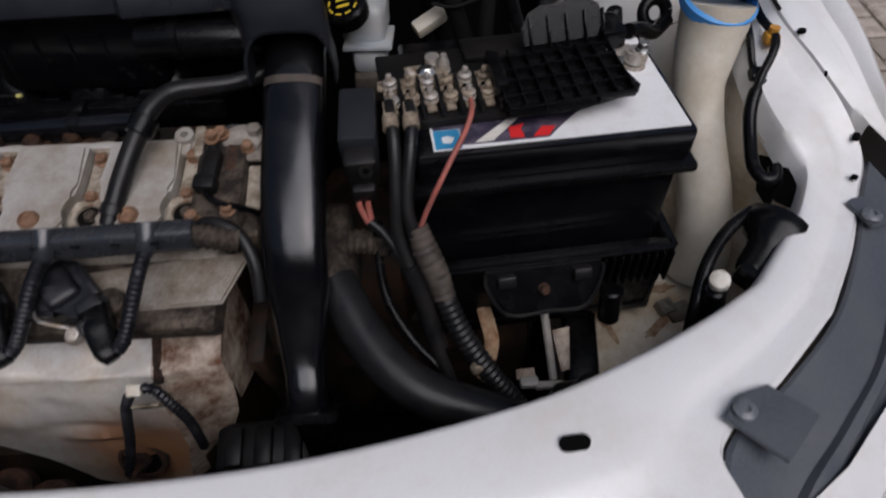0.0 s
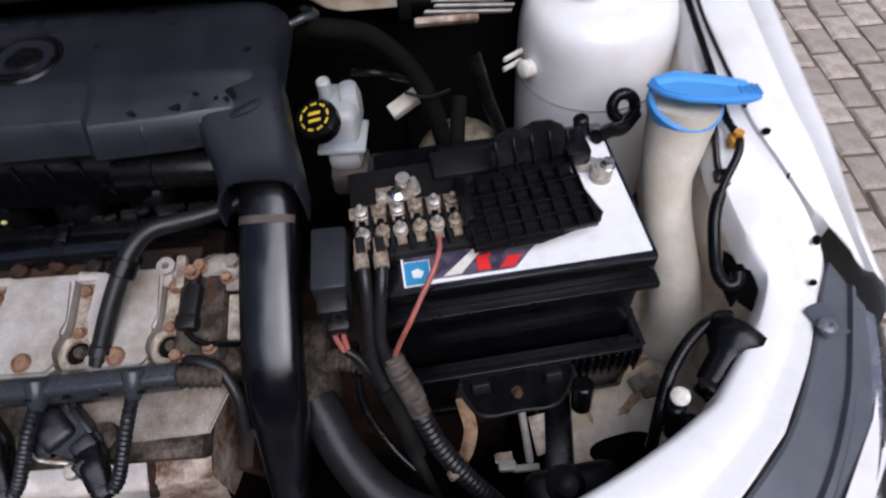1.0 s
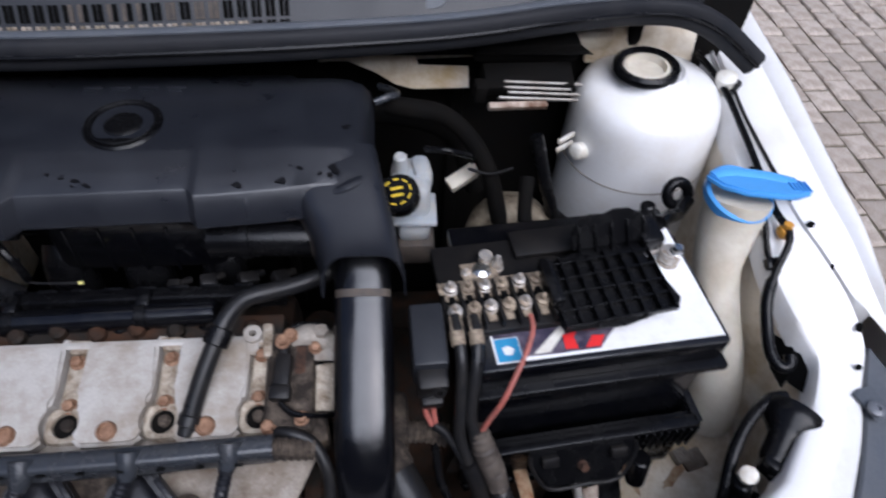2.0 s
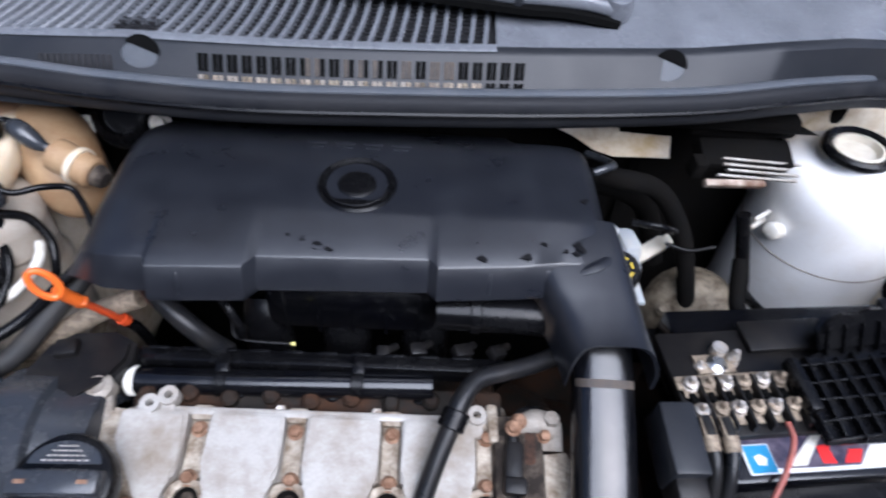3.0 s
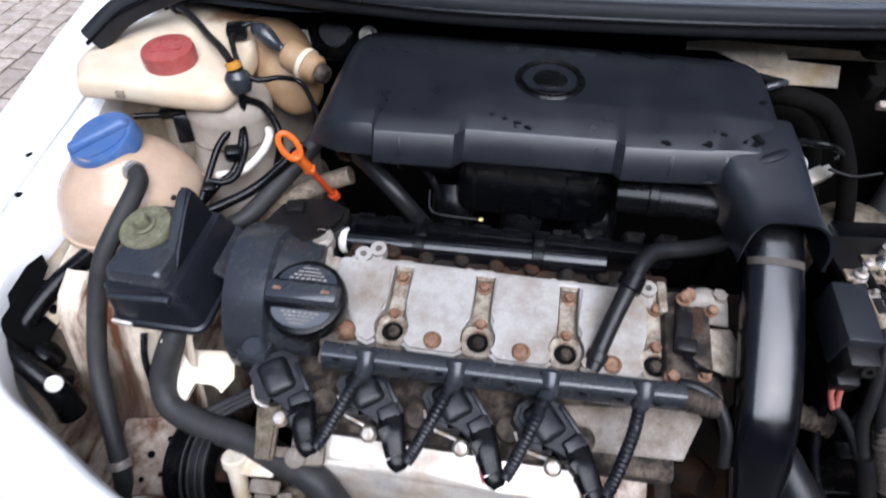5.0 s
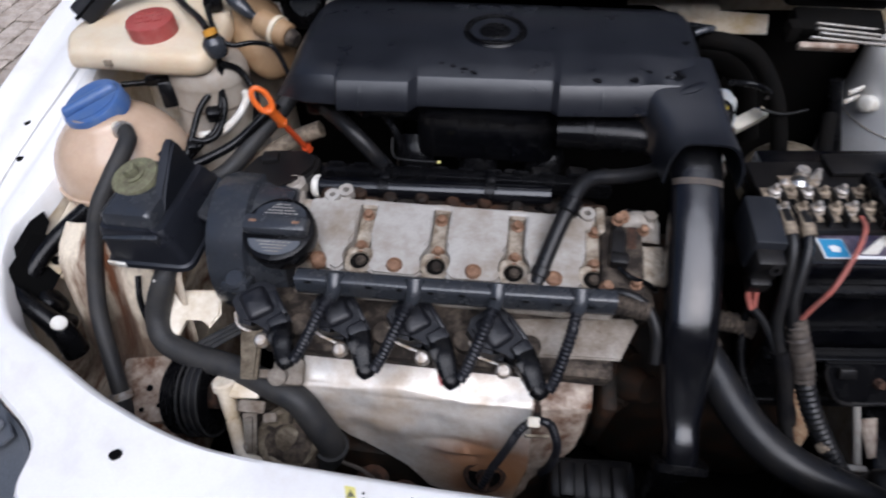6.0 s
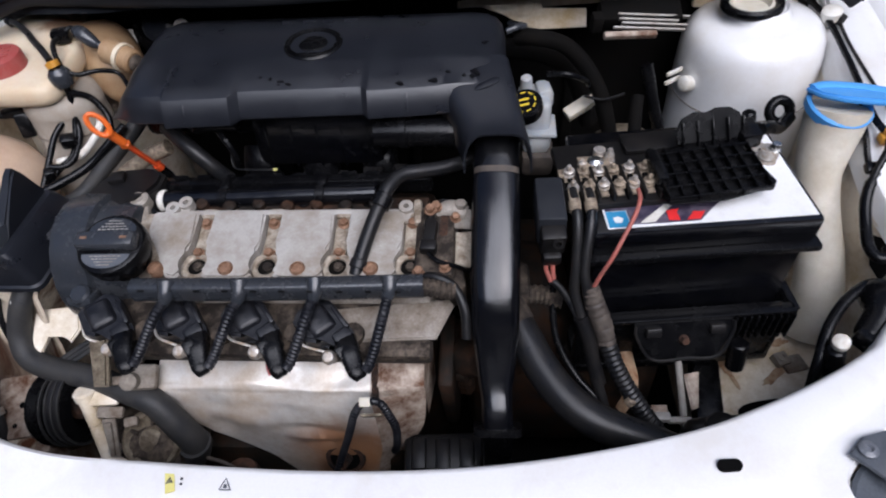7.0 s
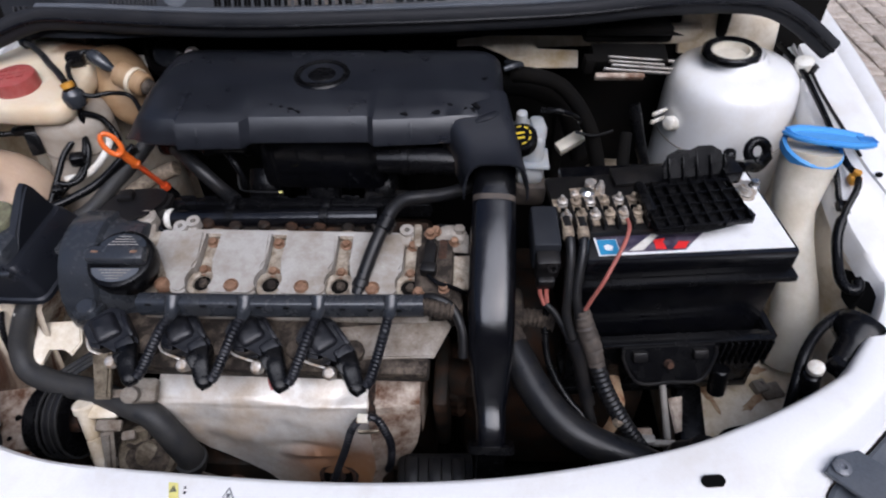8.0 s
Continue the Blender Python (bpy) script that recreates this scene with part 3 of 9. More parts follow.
for c, L, w, ang in (((0.586, 0.121, 0.8235), 0.009, 0.007, 20), ((0.599, 0.076, 0.803), 0.008, 0.003, 60), ((0.617, 0.018, 0.772), 0.011, 0.006, 60), ((-0.705, 0.055, 0.795), 0.010, 0.007, 60), ((-0.712, 0.10, 0.816), 0.008, 0.003, 50), ((0.605, -0.02, 0.7555), 0.006, 0.006, 0)):
    slot_plate(c, L, w, ang, car, 0.003)

# strut towers


def tower(c, r, z_top, z_low, mat_, lean, label):
    b = shape()
    prof = [(r * 1.06, z_low), (r * 1.05, z_low + 0.05), (r * 1.03, z_top - 0.16), (r * 1.015, z_top - 0.120), (r * 1.0, z_top - 0.085), (r * 0.985, z_top - 0.062), (r * 0.955, z_top - 0.044), (r * 0.91, z_top - 0.033), (r * 0.84, z_top - 0.025), (r * 0.74, z_top - 0.020), (r * 0.58, z_top - 0.017), (r * 0.48, z_top - 0.016), (r * 0.43, z_top - 0.012), (r * 0.40, z_top - 0.003), (r * 0.37, z_top), (r * 0.34, z_top - 0.004), (0, z_top - 0.006)]
    lathe(b, [(q, z - z_top) for q, z in prof], (c[0], c[1], z_top), lean, 48)
    return part("strut_tower", b, mat_, car, label)


tw = tower((0.458, 0.338), 0.098, 0.882, 0.50, M_white, (-0.05, -0.02, 1), "white painted suspension tower")
b = shape()
lathe(b, [(0.029, 0.0), (0.038, 0.0), (0.0415, 0.004), (0.041, 0.010), (0.037, 0.013), (0.031, 0.011), (0.029, 0.005)], (0.447, 0.340, 0.876), (-0.05, -0.02, 1), 32)
part("rubber_ring", b, M_black, tw, "black rubber ring on the tower top")
b = shape()
lathe(b, [(0.029, 0.0), (0.029, 0.010), (0.025, 0.011), (0.022, 0.003), (0, 0.002)], (0.447, 0.340, 0.875), (-0.05, -0.02, 1), 32)
part("tower_cap", b, M_neck, tw, "grey-white plastic cap inside the ring")
b = shape()
lathe(b, [(0, -0.01), (0.011, -0.01), (0.011, 0.006), (0.009, 0.008), (0.005, 0.009), (0, 0.009)], (0.369, 0.292, 0.79), (-0.8, -0.45, 0.25), 18)
box(b, (0.353, 0.304, 0.802), (0.03, 0.004, 0.006), rot=(0, 0, 35), bevel=0.001)
box(b, (0.353, 0.304, 0.788), (0.03, 0.004, 0.006), rot=(0, 0, 35), bevel=0.001)
part("grommet", b, M_cream, tw, "white plastic fastener")
b = shape()
prism(b, [(-0.005, -0.012), (0.005, -0.012), (0.005, 0.012), (-0.005, 0.012), (-0.005, -0.010), (-0.0035, -0.010), (-0.0035, 0.0105), (0.0035, 0.0105), (0.0035, -0.0105), (-0.005, -0.0105)], 0.003, frame_of((0.519, 0.288, 0.8435), (1, -0.2, -0.5), (0.42, -0.15, 0.9)))
part("stamped_slot", b, M_hole, tw)
for dz, r in ((-0.122, 0.0996),):
    b = shape()
    lathe(b, [(r - 0.003, dz - 0.0016), (r + 0.0006, dz - 0.0010), (r + 0.0009, dz), (r - 0.003, dz + 0.0020)], (0.458, 0.338, 0.882), (-0.05, -0.02, 1), 48)
    part("sealant_bead", b, M_dirty, tw, "dull grey seam sealant")
tower((-0.560, 0.33), 0.105, 0.835, 0.50, M_inner, (0.05, -0.02, 1), "dull cream suspension tower")
canister = thing("vapour_canister", (-0.502, 0.192, 0.645), "grubby cream canister under the reservoir", "canister")
b = shape()
lathe(b, [(0.060, -0.17), (0.057, -0.075), (0.053, -0.068), (0.051, -0.064), (0.050, -0.010), (0, -0.010)], (-0.500, 0.200, 0.850), (0.02, 0.05, 1), 36)
part("canister_body", b, M_canister, canister, "grubby cream body")
b = shape()
lathe(b, [(0.049, -0.011), (0.0512, -0.010), (0.0505, 0.0), (0.046, 0.010), (0.036, 0.017), (0.020, 0.020), (0, 0.020)], (-0.500, 0.200, 0.850), (0.02, 0.05, 1), 36)
part("canister_lid", b, M_canister, canister, "cream lid")
b = shape()
disc_ring(b, (-0.5010, 0.198, 0.809), (0.02, 0.05, 1), 0.049, 0.0516, 0.003, 36)
part("canister_band", b, M_dirty, canister, "thin grubby seam")

# amber clip bolt, square nut and hole on the offside
b = shape()
box(b, (0.552, 0.112, 0.823), (0.014, 0.014, 0.012), bevel=0.003)
lathe(b, [(0.005, 0), (0.005, 0.006), (0, 0.006)], (0.552, 0.112, 0.829), (0, 0, 1), 12)
solo("rail_clip", b, M_amber, (0.552, 0.112, 0.817), "amber plastic clip on the white wing rail", "clip")
b = shape()
box(b, (0.472, -0.030, 0.570), (0.018, 0.018, 0.014), rot=(10, 0, 20), bevel=0.002)
disc_ring(b, (0.472, -0.030, 0.574), (0, -0.17, 1), 0.003, 0.006, 0.005, 12)
box(b, (0.488, -0.034, 0.567), (0.03, 0.024, 0.006), rot=(0, 0, 15), bevel=0.002)
solo("cage_nut", b, M_dirty, (0.472, -0.030, 0.564), "rusty square cage nut on the cream chassis leg", "nut")
b = shape()
# black plate on the leg's top, coloured as the shade in a hole
prism(b, [(0.034 * math.cos(q) * (1 + 0.18 * math.sin(3 * q)), 0.026 * math.sin(q) * (1 + 0.2 * math.cos(2 * q))) for q in np.linspace(0, 2 * math.pi, 25)[:-1]], 0.004, frame_of((0.437, -0.110, 0.5635), (1, 0.2, 0), (0, 0, 1)))
part("leg_hole", b, M_hole, car, "black plate painted as a large dark hole in the chassis leg")

# headlamps


def headlamp(lid, lens, tab, dot, side):
    t = thing("headlamp", tab[0], "smoked grey headlamp housing with clear lens beside the white panel", "headlamp", "headlamps")
    a, c = smooth_line(lid[0], 6), smooth_line(lid[1], 6)
    b = shape()
    rows = []
    for p, q in zip(a, c):
        d = q - p
        rows.append([p + V(0, 0, -0.03), p + V(0, 0, -0.002), p + d * 0.04 + V(0, 0, 0.001), p + d * 0.55 + V(0, 0, 0.0), p + d * 0.60 + V(0, 0, 0.006), p + d * 0.68 + V(0, 0, 0.006), p + d * 0.74 + V(0, 0, 0.0), q, q + V(0, 0, -0.05)])
    sheet(b, rows)
    part("housing", b, M_lamp, t, "smoked grey housing rim")
    a, c = smooth_line(lens[0], 6), smooth_line(lens[1], 6)
    b = shape()
    rows = []
    for p, q in zip(a, c):
        d = q - p
        rows.append([p, p + d * 0.3 + V(0, 0, 0.004), p + d * 0.7 + V(0, 0, 0.0), q + V(0, 0, -0.006), q + d * 0.25 + V(0, 0, -0.05), q + d * 0.4 + V(0, 0, -0.16)])
    sheet(b, rows)
    part("lens", b, M_chrome if side == 0 else M_lamp, t, "pale shiny lamp edge")
    m = frame_of(tab[0], tab[1])
    b = shape()
    prism(b, [(-0.018, -0.016), (0.018, -0.016), (0.019, 0.0), (0.016, 0.009), (-0.016, 0.009)], 0.003, m, 0.001)
    tb = part("mounting_tab", b, M_lamp, t, "grey plastic mounting tab")
    b = shape()
    for c_ in dot:
        lathe(b, [(0, 0), (0.0085, 0), (0.0085, 0.002), (0.007, 0.0033), (0.0035, 0.0042), (0.0022, 0.002), (0, 0.002)], c_, (0, 0, 1), 20)
    part("washer_screw", b, M_cowltop, tb, "dull grey washer screw")
    return t


headlamp([[(0.632, 0.006, 0.752), (0.608, -0.038, 0.746), (0.578, -0.095, 0.742), (0.532, -0.160, 0.740), (0.472, -0.214, 0.737), (0.410, -0.264, 0.734), (0.397, -0.34, 0.725)],
          [(0.652, -0.042, 0.742), (0.640, -0.09, 0.732), (0.615, -0.152, 0.724), (0.572, -0.222, 0.716), (0.53, -0.272, 0.71), (0.48, -0.33, 0.705), (0.46, -0.37, 0.70)]],
         [[(0.653, -0.043, 0.738), (0.641, -0.091, 0.728), (0.616, -0.153, 0.720), (0.573, -0.223, 0.712), (0.531, -0.273, 0.706), (0.481, -0.331, 0.701)],
          [(0.672, -0.07, 0.728), (0.660, -0.12, 0.718), (0.635, -0.18, 0.708), (0.600, -0.25, 0.70), (0.56, -0.30, 0.694), (0.51, -0.36, 0.69)]],
         [(0.600, -0.060, 0.7485), (-0.3, 1, 0)], [(0.600, -0.066, 0.753)], 0)
headlamp([[(-0.735, 0.0, 0.754), (-0.727, -0.052, 0.750), (-0.702, -0.117, 0.744), (-0.652, -0.180, 0.742), (-0.590, -0.226, 0.741), (-0.518, -0.274, 0.736), (-0.487, -0.345, 0.728)],
          [(-0.79, -0.082, 0.742), (-0.77, -0.15, 0.732), (-0.74, -0.20, 0.724), (-0.70, -0.26, 0.716), (-0.65, -0.30, 0.71), (-0.60, -0.34, 0.705), (-0.57, -0.38, 0.70)]],
         [[(-0.791, -0.083, 0.738), (-0.771, -0.151, 0.728), (-0.741, -0.201, 0.720), (-0.701, -0.261, 0.712), (-0.651, -0.301, 0.706), (-0.601, -0.341, 0.701)],
          [(-0.81, -0.11, 0.728), (-0.79, -0.18, 0.718), (-0.76, -0.23, 0.708), (-0.72, -0.29, 0.70), (-0.67, -0.33, 0.694), (-0.62, -0.37, 0.69)]],
         [(-0.545, -0.268, 0.7425), (0.6, -0.6, 0)], [(-0.549, -0.268, 0.747)], 1)
b = shape()
prism(b, [(-0.012, -0.034), (0.036, -0.036), (0.034, 0.002), (0.012, 0.014), (-0.012, 0.014)], 0.004, frame_of((0.428, -0.246, 0.7425), (0.7, 0.7, 0)), 0.001)
tab = solo("bracket_plate", b, M_lamp, (0.428, -0.246, 0.7425), "grey plastic bracket plate on the white front panel", "bracket")
b = shape()
lathe(b, [(0, 0), (0.0085, 0), (0.0085, 0.002), (0.007, 0.0033), (0.0035, 0.0042), (0.0022, 0.002), (0, 0.002)], (0.426, -0.241, 0.7475), (0, 0, 1), 20)
part("washer_screw", b, M_cowltop, tab, "dull grey washer screw")


# ---- scuttle panel, seal, windscreen, wipers ----
def cowl_y(x):
    return 0.290 + 0.05 * (x + 0.08) + 0.14 * (x + 0.08) ** 2


def cowl_z(x):
    return float(np.interp(x, [-0.6, -0.52, -0.35, -0.2, 0.0, 0.2, 0.3, 0.37, 0.45, 0.5], [0.984, 0.989, 1.0, 1.0005, 1.003, 1.004, 1.010, 1.012, 1.006, 1.0]))


cowl = thing("scuttle_panel", (-0.08, 0.30, 0.95), "weathered grey plastic scuttle panel with louvres under the windscreen", "scuttle panel")
XS = list(np.linspace(-0.60, 0.50, 67))
bm = shape()
rows = []
for x in XS:
    y, z = cowl_y(x), cowl_z(x)
    f = float(np.interp(x, [-0.6, -0.42, 0.22, 0.42, 0.5], [0.45, 1.0, 1.0, 0.25, 0.2]))
    rows.append([(x, y - 0.035 * f, z - 0.055), (x, y - 0.030 * f, z - 0.050), (x, y - 0.004, z - 0.003), (x, y + 0.001, z), (x, y + 0.008, z + 0.001)])
sheet(bm, rows)
front = part("front_face", bm, M_cowl, cowl, "dark grey front face")
# top skin beside and behind the louvre field, sky sheen put into its pale colour
bm = shape()
sheet(bm, [[(x, cowl_y(x) + 0.008 + d, cowl_z(x) + 0.001 + h) for d, h in ((0, 0), (0.03, 0.008), (0.06, 0.016), (0.095, 0.022), (0.13, 0.024), (0.16, 0.02))] for x in XS if x > -0.012])
sheet(bm, [[(x, cowl_y(x) + 0.008 + d, cowl_z(x) + 0.001 + h) for d, h in ((0.098, 0.0225), (0.13, 0.024), (0.16, 0.02))] for x in XS if x <= 0.004])
part("top_skin", bm, M_cowltop, cowl, "top skin coloured pale for its sky sheen")
bm = shape()
sheet(bm, [[(x, cowl_y(x) + 0.006 + d, cowl_z(x) - 0.008 + h) for d, h in ((0, 0), (0.05, 0.012), (0.10, 0.022))] for x in XS if x < 0.03])
part("louvre_bed", bm, M_mesh, cowl, "black recess under the louvres")
for k in range(42):
    x = -0.567 + k * 0.0136
    b = shape()
    lean = 0.003 + 0.018 * max(0, min(1, (-x - 0.05) / 0.42))
    short = 0.22 if abs(x + 0.336) < 0.022 else 0.0
    rows = []
    for s in range(7):
        t = short + (1 - short) * s / 6
        xx = x - lean * (1 - t) ** 2 * 2 + lean
        y = cowl_y(xx) + 0.004 + 0.097 * t
        z = cowl_z(xx) + 0.001 + 0.0225 * t
        rows.append([(xx - 0.0024, y, z - 0.007), (xx - 0.0024, y, z), (xx - 0.0012, y, z + 0.0011), (xx + 0.0012, y, z + 0.0011), (xx + 0.0024, y, z), (xx + 0.0024, y, z - 0.007)])
    sheet(b, rows)
    part("slat", b, M_cowltop, cowl)
bm = shape()
sheet(bm, [[(x, cowl_y(x) + d, cowl_z(x) + h) for d, h in ((-0.001, 0.0005), (0.002, 0.0026), (0.009, 0.0030), (0.0115, 0.001), (0.012, -0.006))] for x in XS if x <= 0.004])
part("front_rim", bm, M_cowltop, cowl, "pale rim before the louvres")
for k in range(41):
    x = -0.567 + k * 0.0136
    lean = 0.003 + 0.018 * max(0, min(1, (-x - 0.05) / 0.42))
    b = shape()
    for j in range(15):
        q = 0.06 + 0.06 * j
        box(b, (x + 0.0068 - lean * (1 - q) ** 2 * 2 + lean, cowl_y(x) + 0.004 + 0.097 * q, cowl_z(x) - 0.0035 + 0.0225 * q), (0.0092, 0.0018, 0.0018))
    part("mesh_strip", b, M_mesh, cowl, "fine black mesh between louvres")
for k in range(7):
    x = -0.576 + k * 0.0085
    y, z = cowl_y(x), cowl_z(x)
    b = shape()
    box(b, (x, y - 0.017, z - 0.026), (0.004, 0.006, 0.026), rot=(-28, 0, 0), bevel=0.001)
    part("blank_rib", b, M_mesh, front)
# intake windows in the front face, two slots to a bay
rw = random.Random(6)
for k in range(46):
    x = -0.279 + (k // 2) * 0.01363 + (k % 2) * 0.0052
    y, z = cowl_y(x), cowl_z(x)
    for lo, hi in ((0.60, 0.90), (0.28, 0.54)):
        b = shape()
        p = lambda t, dx, d: (x + dx, y - 0.030 + 0.026 * t - d * 0.9, z - 0.050 + 0.047 * t + d * 0.45)
        sheet(b, [[p(lo, -0.0021, 0.0016), p(lo, 0.0021, 0.0016)], [p(hi, -0.0021, 0.0016), p(hi, 0.0021, 0.0016)]])
        sheet(b, [[p(lo, -0.0021, -0.002), p(lo, 0.0021, -0.002)], [p(hi, -0.0021, -0.002), p(hi, 0.0021, -0.002)]])
        part("intake_window", b, rw.choice((M_dirty, M_dirty, M_bridge, M_khaki)) if (lo < 0.5 and k < 40) else (rw.choice((M_tape, M_hole)) if (lo > 0.5 and 14 < k < 38) else M_hole), front)
for x in (-0.335, 0.172):
    b = shape()
    y, z = cowl_y(x), cowl_z(x)
    fc, fn = V(x, y - 0.0085, z - 0.0125), V(0, -0.87, 0.48)
    lathe(b, [(0.0, 0.0012), (0.0165, 0.0012), (0.0175, 0.0)], fc, fn, 24, squash=0.72)
    dm = part("dimple", b, M_lamp, front, "round moulded dimple")
    fm = frame_of(fc + fn.normalized() * 0.0016, (1, 0, 0), fn)
    # the cavity's shade is a black plate on the face
    b = shape()
    prism(b, [(0.017 * math.cos(radians(a)) + 0.002, 0.0155 * math.sin(radians(a)) + 0.003) for a in range(-8, 150, 14)], 0.0012, fm, 0.0003)
    part("dimple_cavity", b, M_hole, dm, "black plate painted as a dark cavity above the dimple")
for k in range(12):
    b = shape()
    x = -0.43 + k * 0.006
    y, z = cowl_y(x), cowl_z(x)
    box(b, (x, y - 0.0125, z - 0.019), (0.0035, 0.006, 0.014), rot=(-28, 0, 0), bevel=0.001)
    part("blank_rib", b, M_mesh, front)

seal_pts = [(0.588, 0.345, 0.884), (0.53, 0.352, 0.925), (0.475, 0.346, 0.950), (0.41, 0.337, 0.958), (0.31, 0.296, 0.971), (0.20, 0.268, 0.971), (0.06, 0.246, 0.973), (-0.08, 0.236, 0.972), (-0.23, 0.230, 0.971), (-0.36, 0.238, 0.971), (-0.45, 0.258, 0.966), (-0.53, 0.268, 0.963), (-0.585, 0.255, 0.948), (-0.625, 0.238, 0.932), (-0.658, 0.212, 0.906)]
seal = thing("bonnet_seal", (-0.08, 0.236, 0.94), "dark grey rubber bonnet seal along the scuttle panel", "rubber seal")
bm = shape()
tube(bm, seal_pts, 0.016, 14, 8, wide=0.011, square=3.0)
part("seal_body", bm, M_seal, seal)
# the lip's highlight is painted: a paler material than the seal body
bm = shape()
tube(bm, [(x, y + 0.004, z + 0.0165) for x, y, z in seal_pts[3:-3]], 0.0028, 8, 8, wide=0.006)
part("seal_lip", bm, M_lamp, seal, "lip coloured paler as its highlight")
bm = shape()
tube(bm, [(x, y - 0.012, z + 0.002) for x, y, z in seal_pts], 0.0025, 6, 8)
part("seal_bead", bm, M_black, seal)

wind = thing("windscreen", (-0.06, 0.46, 1.0), "dark sloping windscreen glass above the scuttle panel", "windscreen")
bm = shape()
sheet(bm, [[(x, cowl_y(x) + 0.168 + d, cowl_z(x) + 0.012 + d * 0.62) for d in (0, 0.2, 0.5, 0.9)] for x in np.linspace(-0.66, 0.55, 25)])
pane = part("pane", bm, M_glass, wind, "tinted glass pane")
pane.visible_shadow = False
bm = shape()
sheet(bm, [[(x, cowl_y(x) + 0.164 + d, cowl_z(x) + 0.016 + d * 0.62) for d in (-0.012, 0, 0.022)] for x in np.linspace(-0.66, 0.55, 25)])
part("pane_edge", bm, M_black, wind, "black printed glass edge")
bm = shape()
box(bm, (-0.06, 0.95, 0.94), (1.3, 0.9, 0.06), bevel=0.02)
part("dashboard", bm, M_black, wind, "black dashboard behind the glass")
# rest of the car: doors, pillars, roof, side glass, hatch and rear bumper
CX = -0.073


def belt(y):
    return float(np.interp(y, [0.5, 0.8, 2.0, 3.0, 3.3], [0.875, 0.895, 0.95, 0.98, 0.96]))


def half_width(y):
    return float(np.interp(y, [0.5, 0.78, 1.2, 2.6, 3.1, 3.32], [0.735, 0.745, 0.77, 0.765, 0.72, 0.60]))


def roof_z(y):
    return float(np.interp(y, [0.55, 1.0, 1.30, 1.6, 2.1, 2.6, 2.85, 3.05, 3.25], [1.06, 1.33, 1.475, 1.52, 1.53, 1.49, 1.44, 1.25, 0.97]))


for side in (-1, 1):
    for y0, y1, nm in ((0.782, 1.85, "door"), (1.858, 2.55, "rear_door"), (2.558, 3.30, "quarter_panel")):
        bm = shape()
        rows = []
        for y in np.linspace(y0, y1, 9):
            w, z = half_width(y), belt(y)
            rows.append([(CX + side * q * w, y, h) for q, h in ((0.90, z + 0.005), (0.965, z), (0.99, z - 0.05), (1.0, z - 0.16), (0.985, z - 0.19), (1.0, z - 0.24), (1.005, 0.55), (1.0, 0.36), (0.975, 0.26), (0.90, 0.22))])
        sheet(bm, rows)
        dr = part(nm, bm, M_white, car, "white painted body side")
        if nm != "quarter_panel":
            bm = shape()
            box(bm, (CX + side * half_width(y1 - 0.12) * 1.008, y1 - 0.12, belt(y1) - 0.10), (0.03, 0.16, 0.025), bevel=0.008)
            part("door_handle", bm, M_matt, dr, "black door handle")
    for (ya, za), (yb, zb), nm in (((0.55, 0.93), (1.36, 1.47), "front_pillar"), ((1.86, 0.95), (1.92, 1.50), "centre_pillar"), ((3.02, 0.96), (2.74, 1.46), "rear_pillar")):
        bm = shape()
        tube(bm, [(CX + side * 0.70, ya, za), (CX + side * 0.645, (ya + yb) / 2, (za + zb) / 2), (CX + side * 0.57, yb, zb)], 0.03, 10, 5, wide=0.04, square=3)
        part(nm, bm, M_black if nm == "centre_pillar" else M_white, car, "windscreen or door pillar")
    for y0, y1 in ((1.02, 1.86), (1.93, 2.82)):
        bm = shape()
        sheet(bm, [[(CX + side * (0.735 - 0.16 * t), y, belt(y) + (max(belt(y) + 0.02, roof_z(y) - 0.04) - belt(y)) * t) for t in (0, 0.33, 0.66, 1)] for y in np.linspace(y0, y1, 7)])
        g = part("side_window", bm, M_glass, car, "tinted side window")
        g.visible_shadow = False
bm = shape()
sheet(bm, [[(CX + u * 0.575, y, roof_z(y) - 0.035 * u ** 4) for u in np.linspace(-1, 1, 13)] for y in np.linspace(1.34, 2.80, 13)])
sheet(bm, [[(CX + u * 0.565, y, roof_z(y) - 0.03 - 0.035 * u ** 4) for u in np.linspace(-1, 1, 13)] for y in np.linspace(1.34, 2.80, 13)])
part("roof", bm, M_white, car, "white painted roof")
bm = shape()
sheet(bm, [[(CX + u * (0.56 + 0.10 * t), 2.80 + 0.45 * t + 0.04 * (1 - u * u), 1.455 - 0.48 * t) for u in np.linspace(-1, 1, 11)] for t in np.linspace(0, 1, 7)])
rg = part("rear_window", bm, M_glass, car, "tinted rear window")
rg.visible_shadow = False
bm = shape()
sheet(bm, [[(CX + u * (0.66 + 0.03 * t), 3.25 + 0.05 * math.sin(3 * t) + 0.05 * (1 - u * u), 0.975 - 0.45 * t) for u in np.linspace(-1, 1, 11)] for t in np.linspace(0, 1, 7)])
part("tailgate", bm, M_white, car, "white painted tailgate")
bm = shape()
sheet(bm, [[(CX + u * (0.72 - 0.06 * abs(t - 0.4)), 3.30 + 0.10 * (1 - u ** 4) - 0.12 * t * t, 0.56 - 0.33 * t) for u in np.linspace(-1, 1, 15)] for t in np.linspace(0, 1, 7)])
part("rear_bumper", bm, M_white, car, "white painted rear bumper")
bm = shape()
box(bm, (CX, 1.95, 0.30), (1.36, 2.6, 0.05), bevel=0.02)
part("floor_pan", bm, M_dark, car, "dark floor pan")
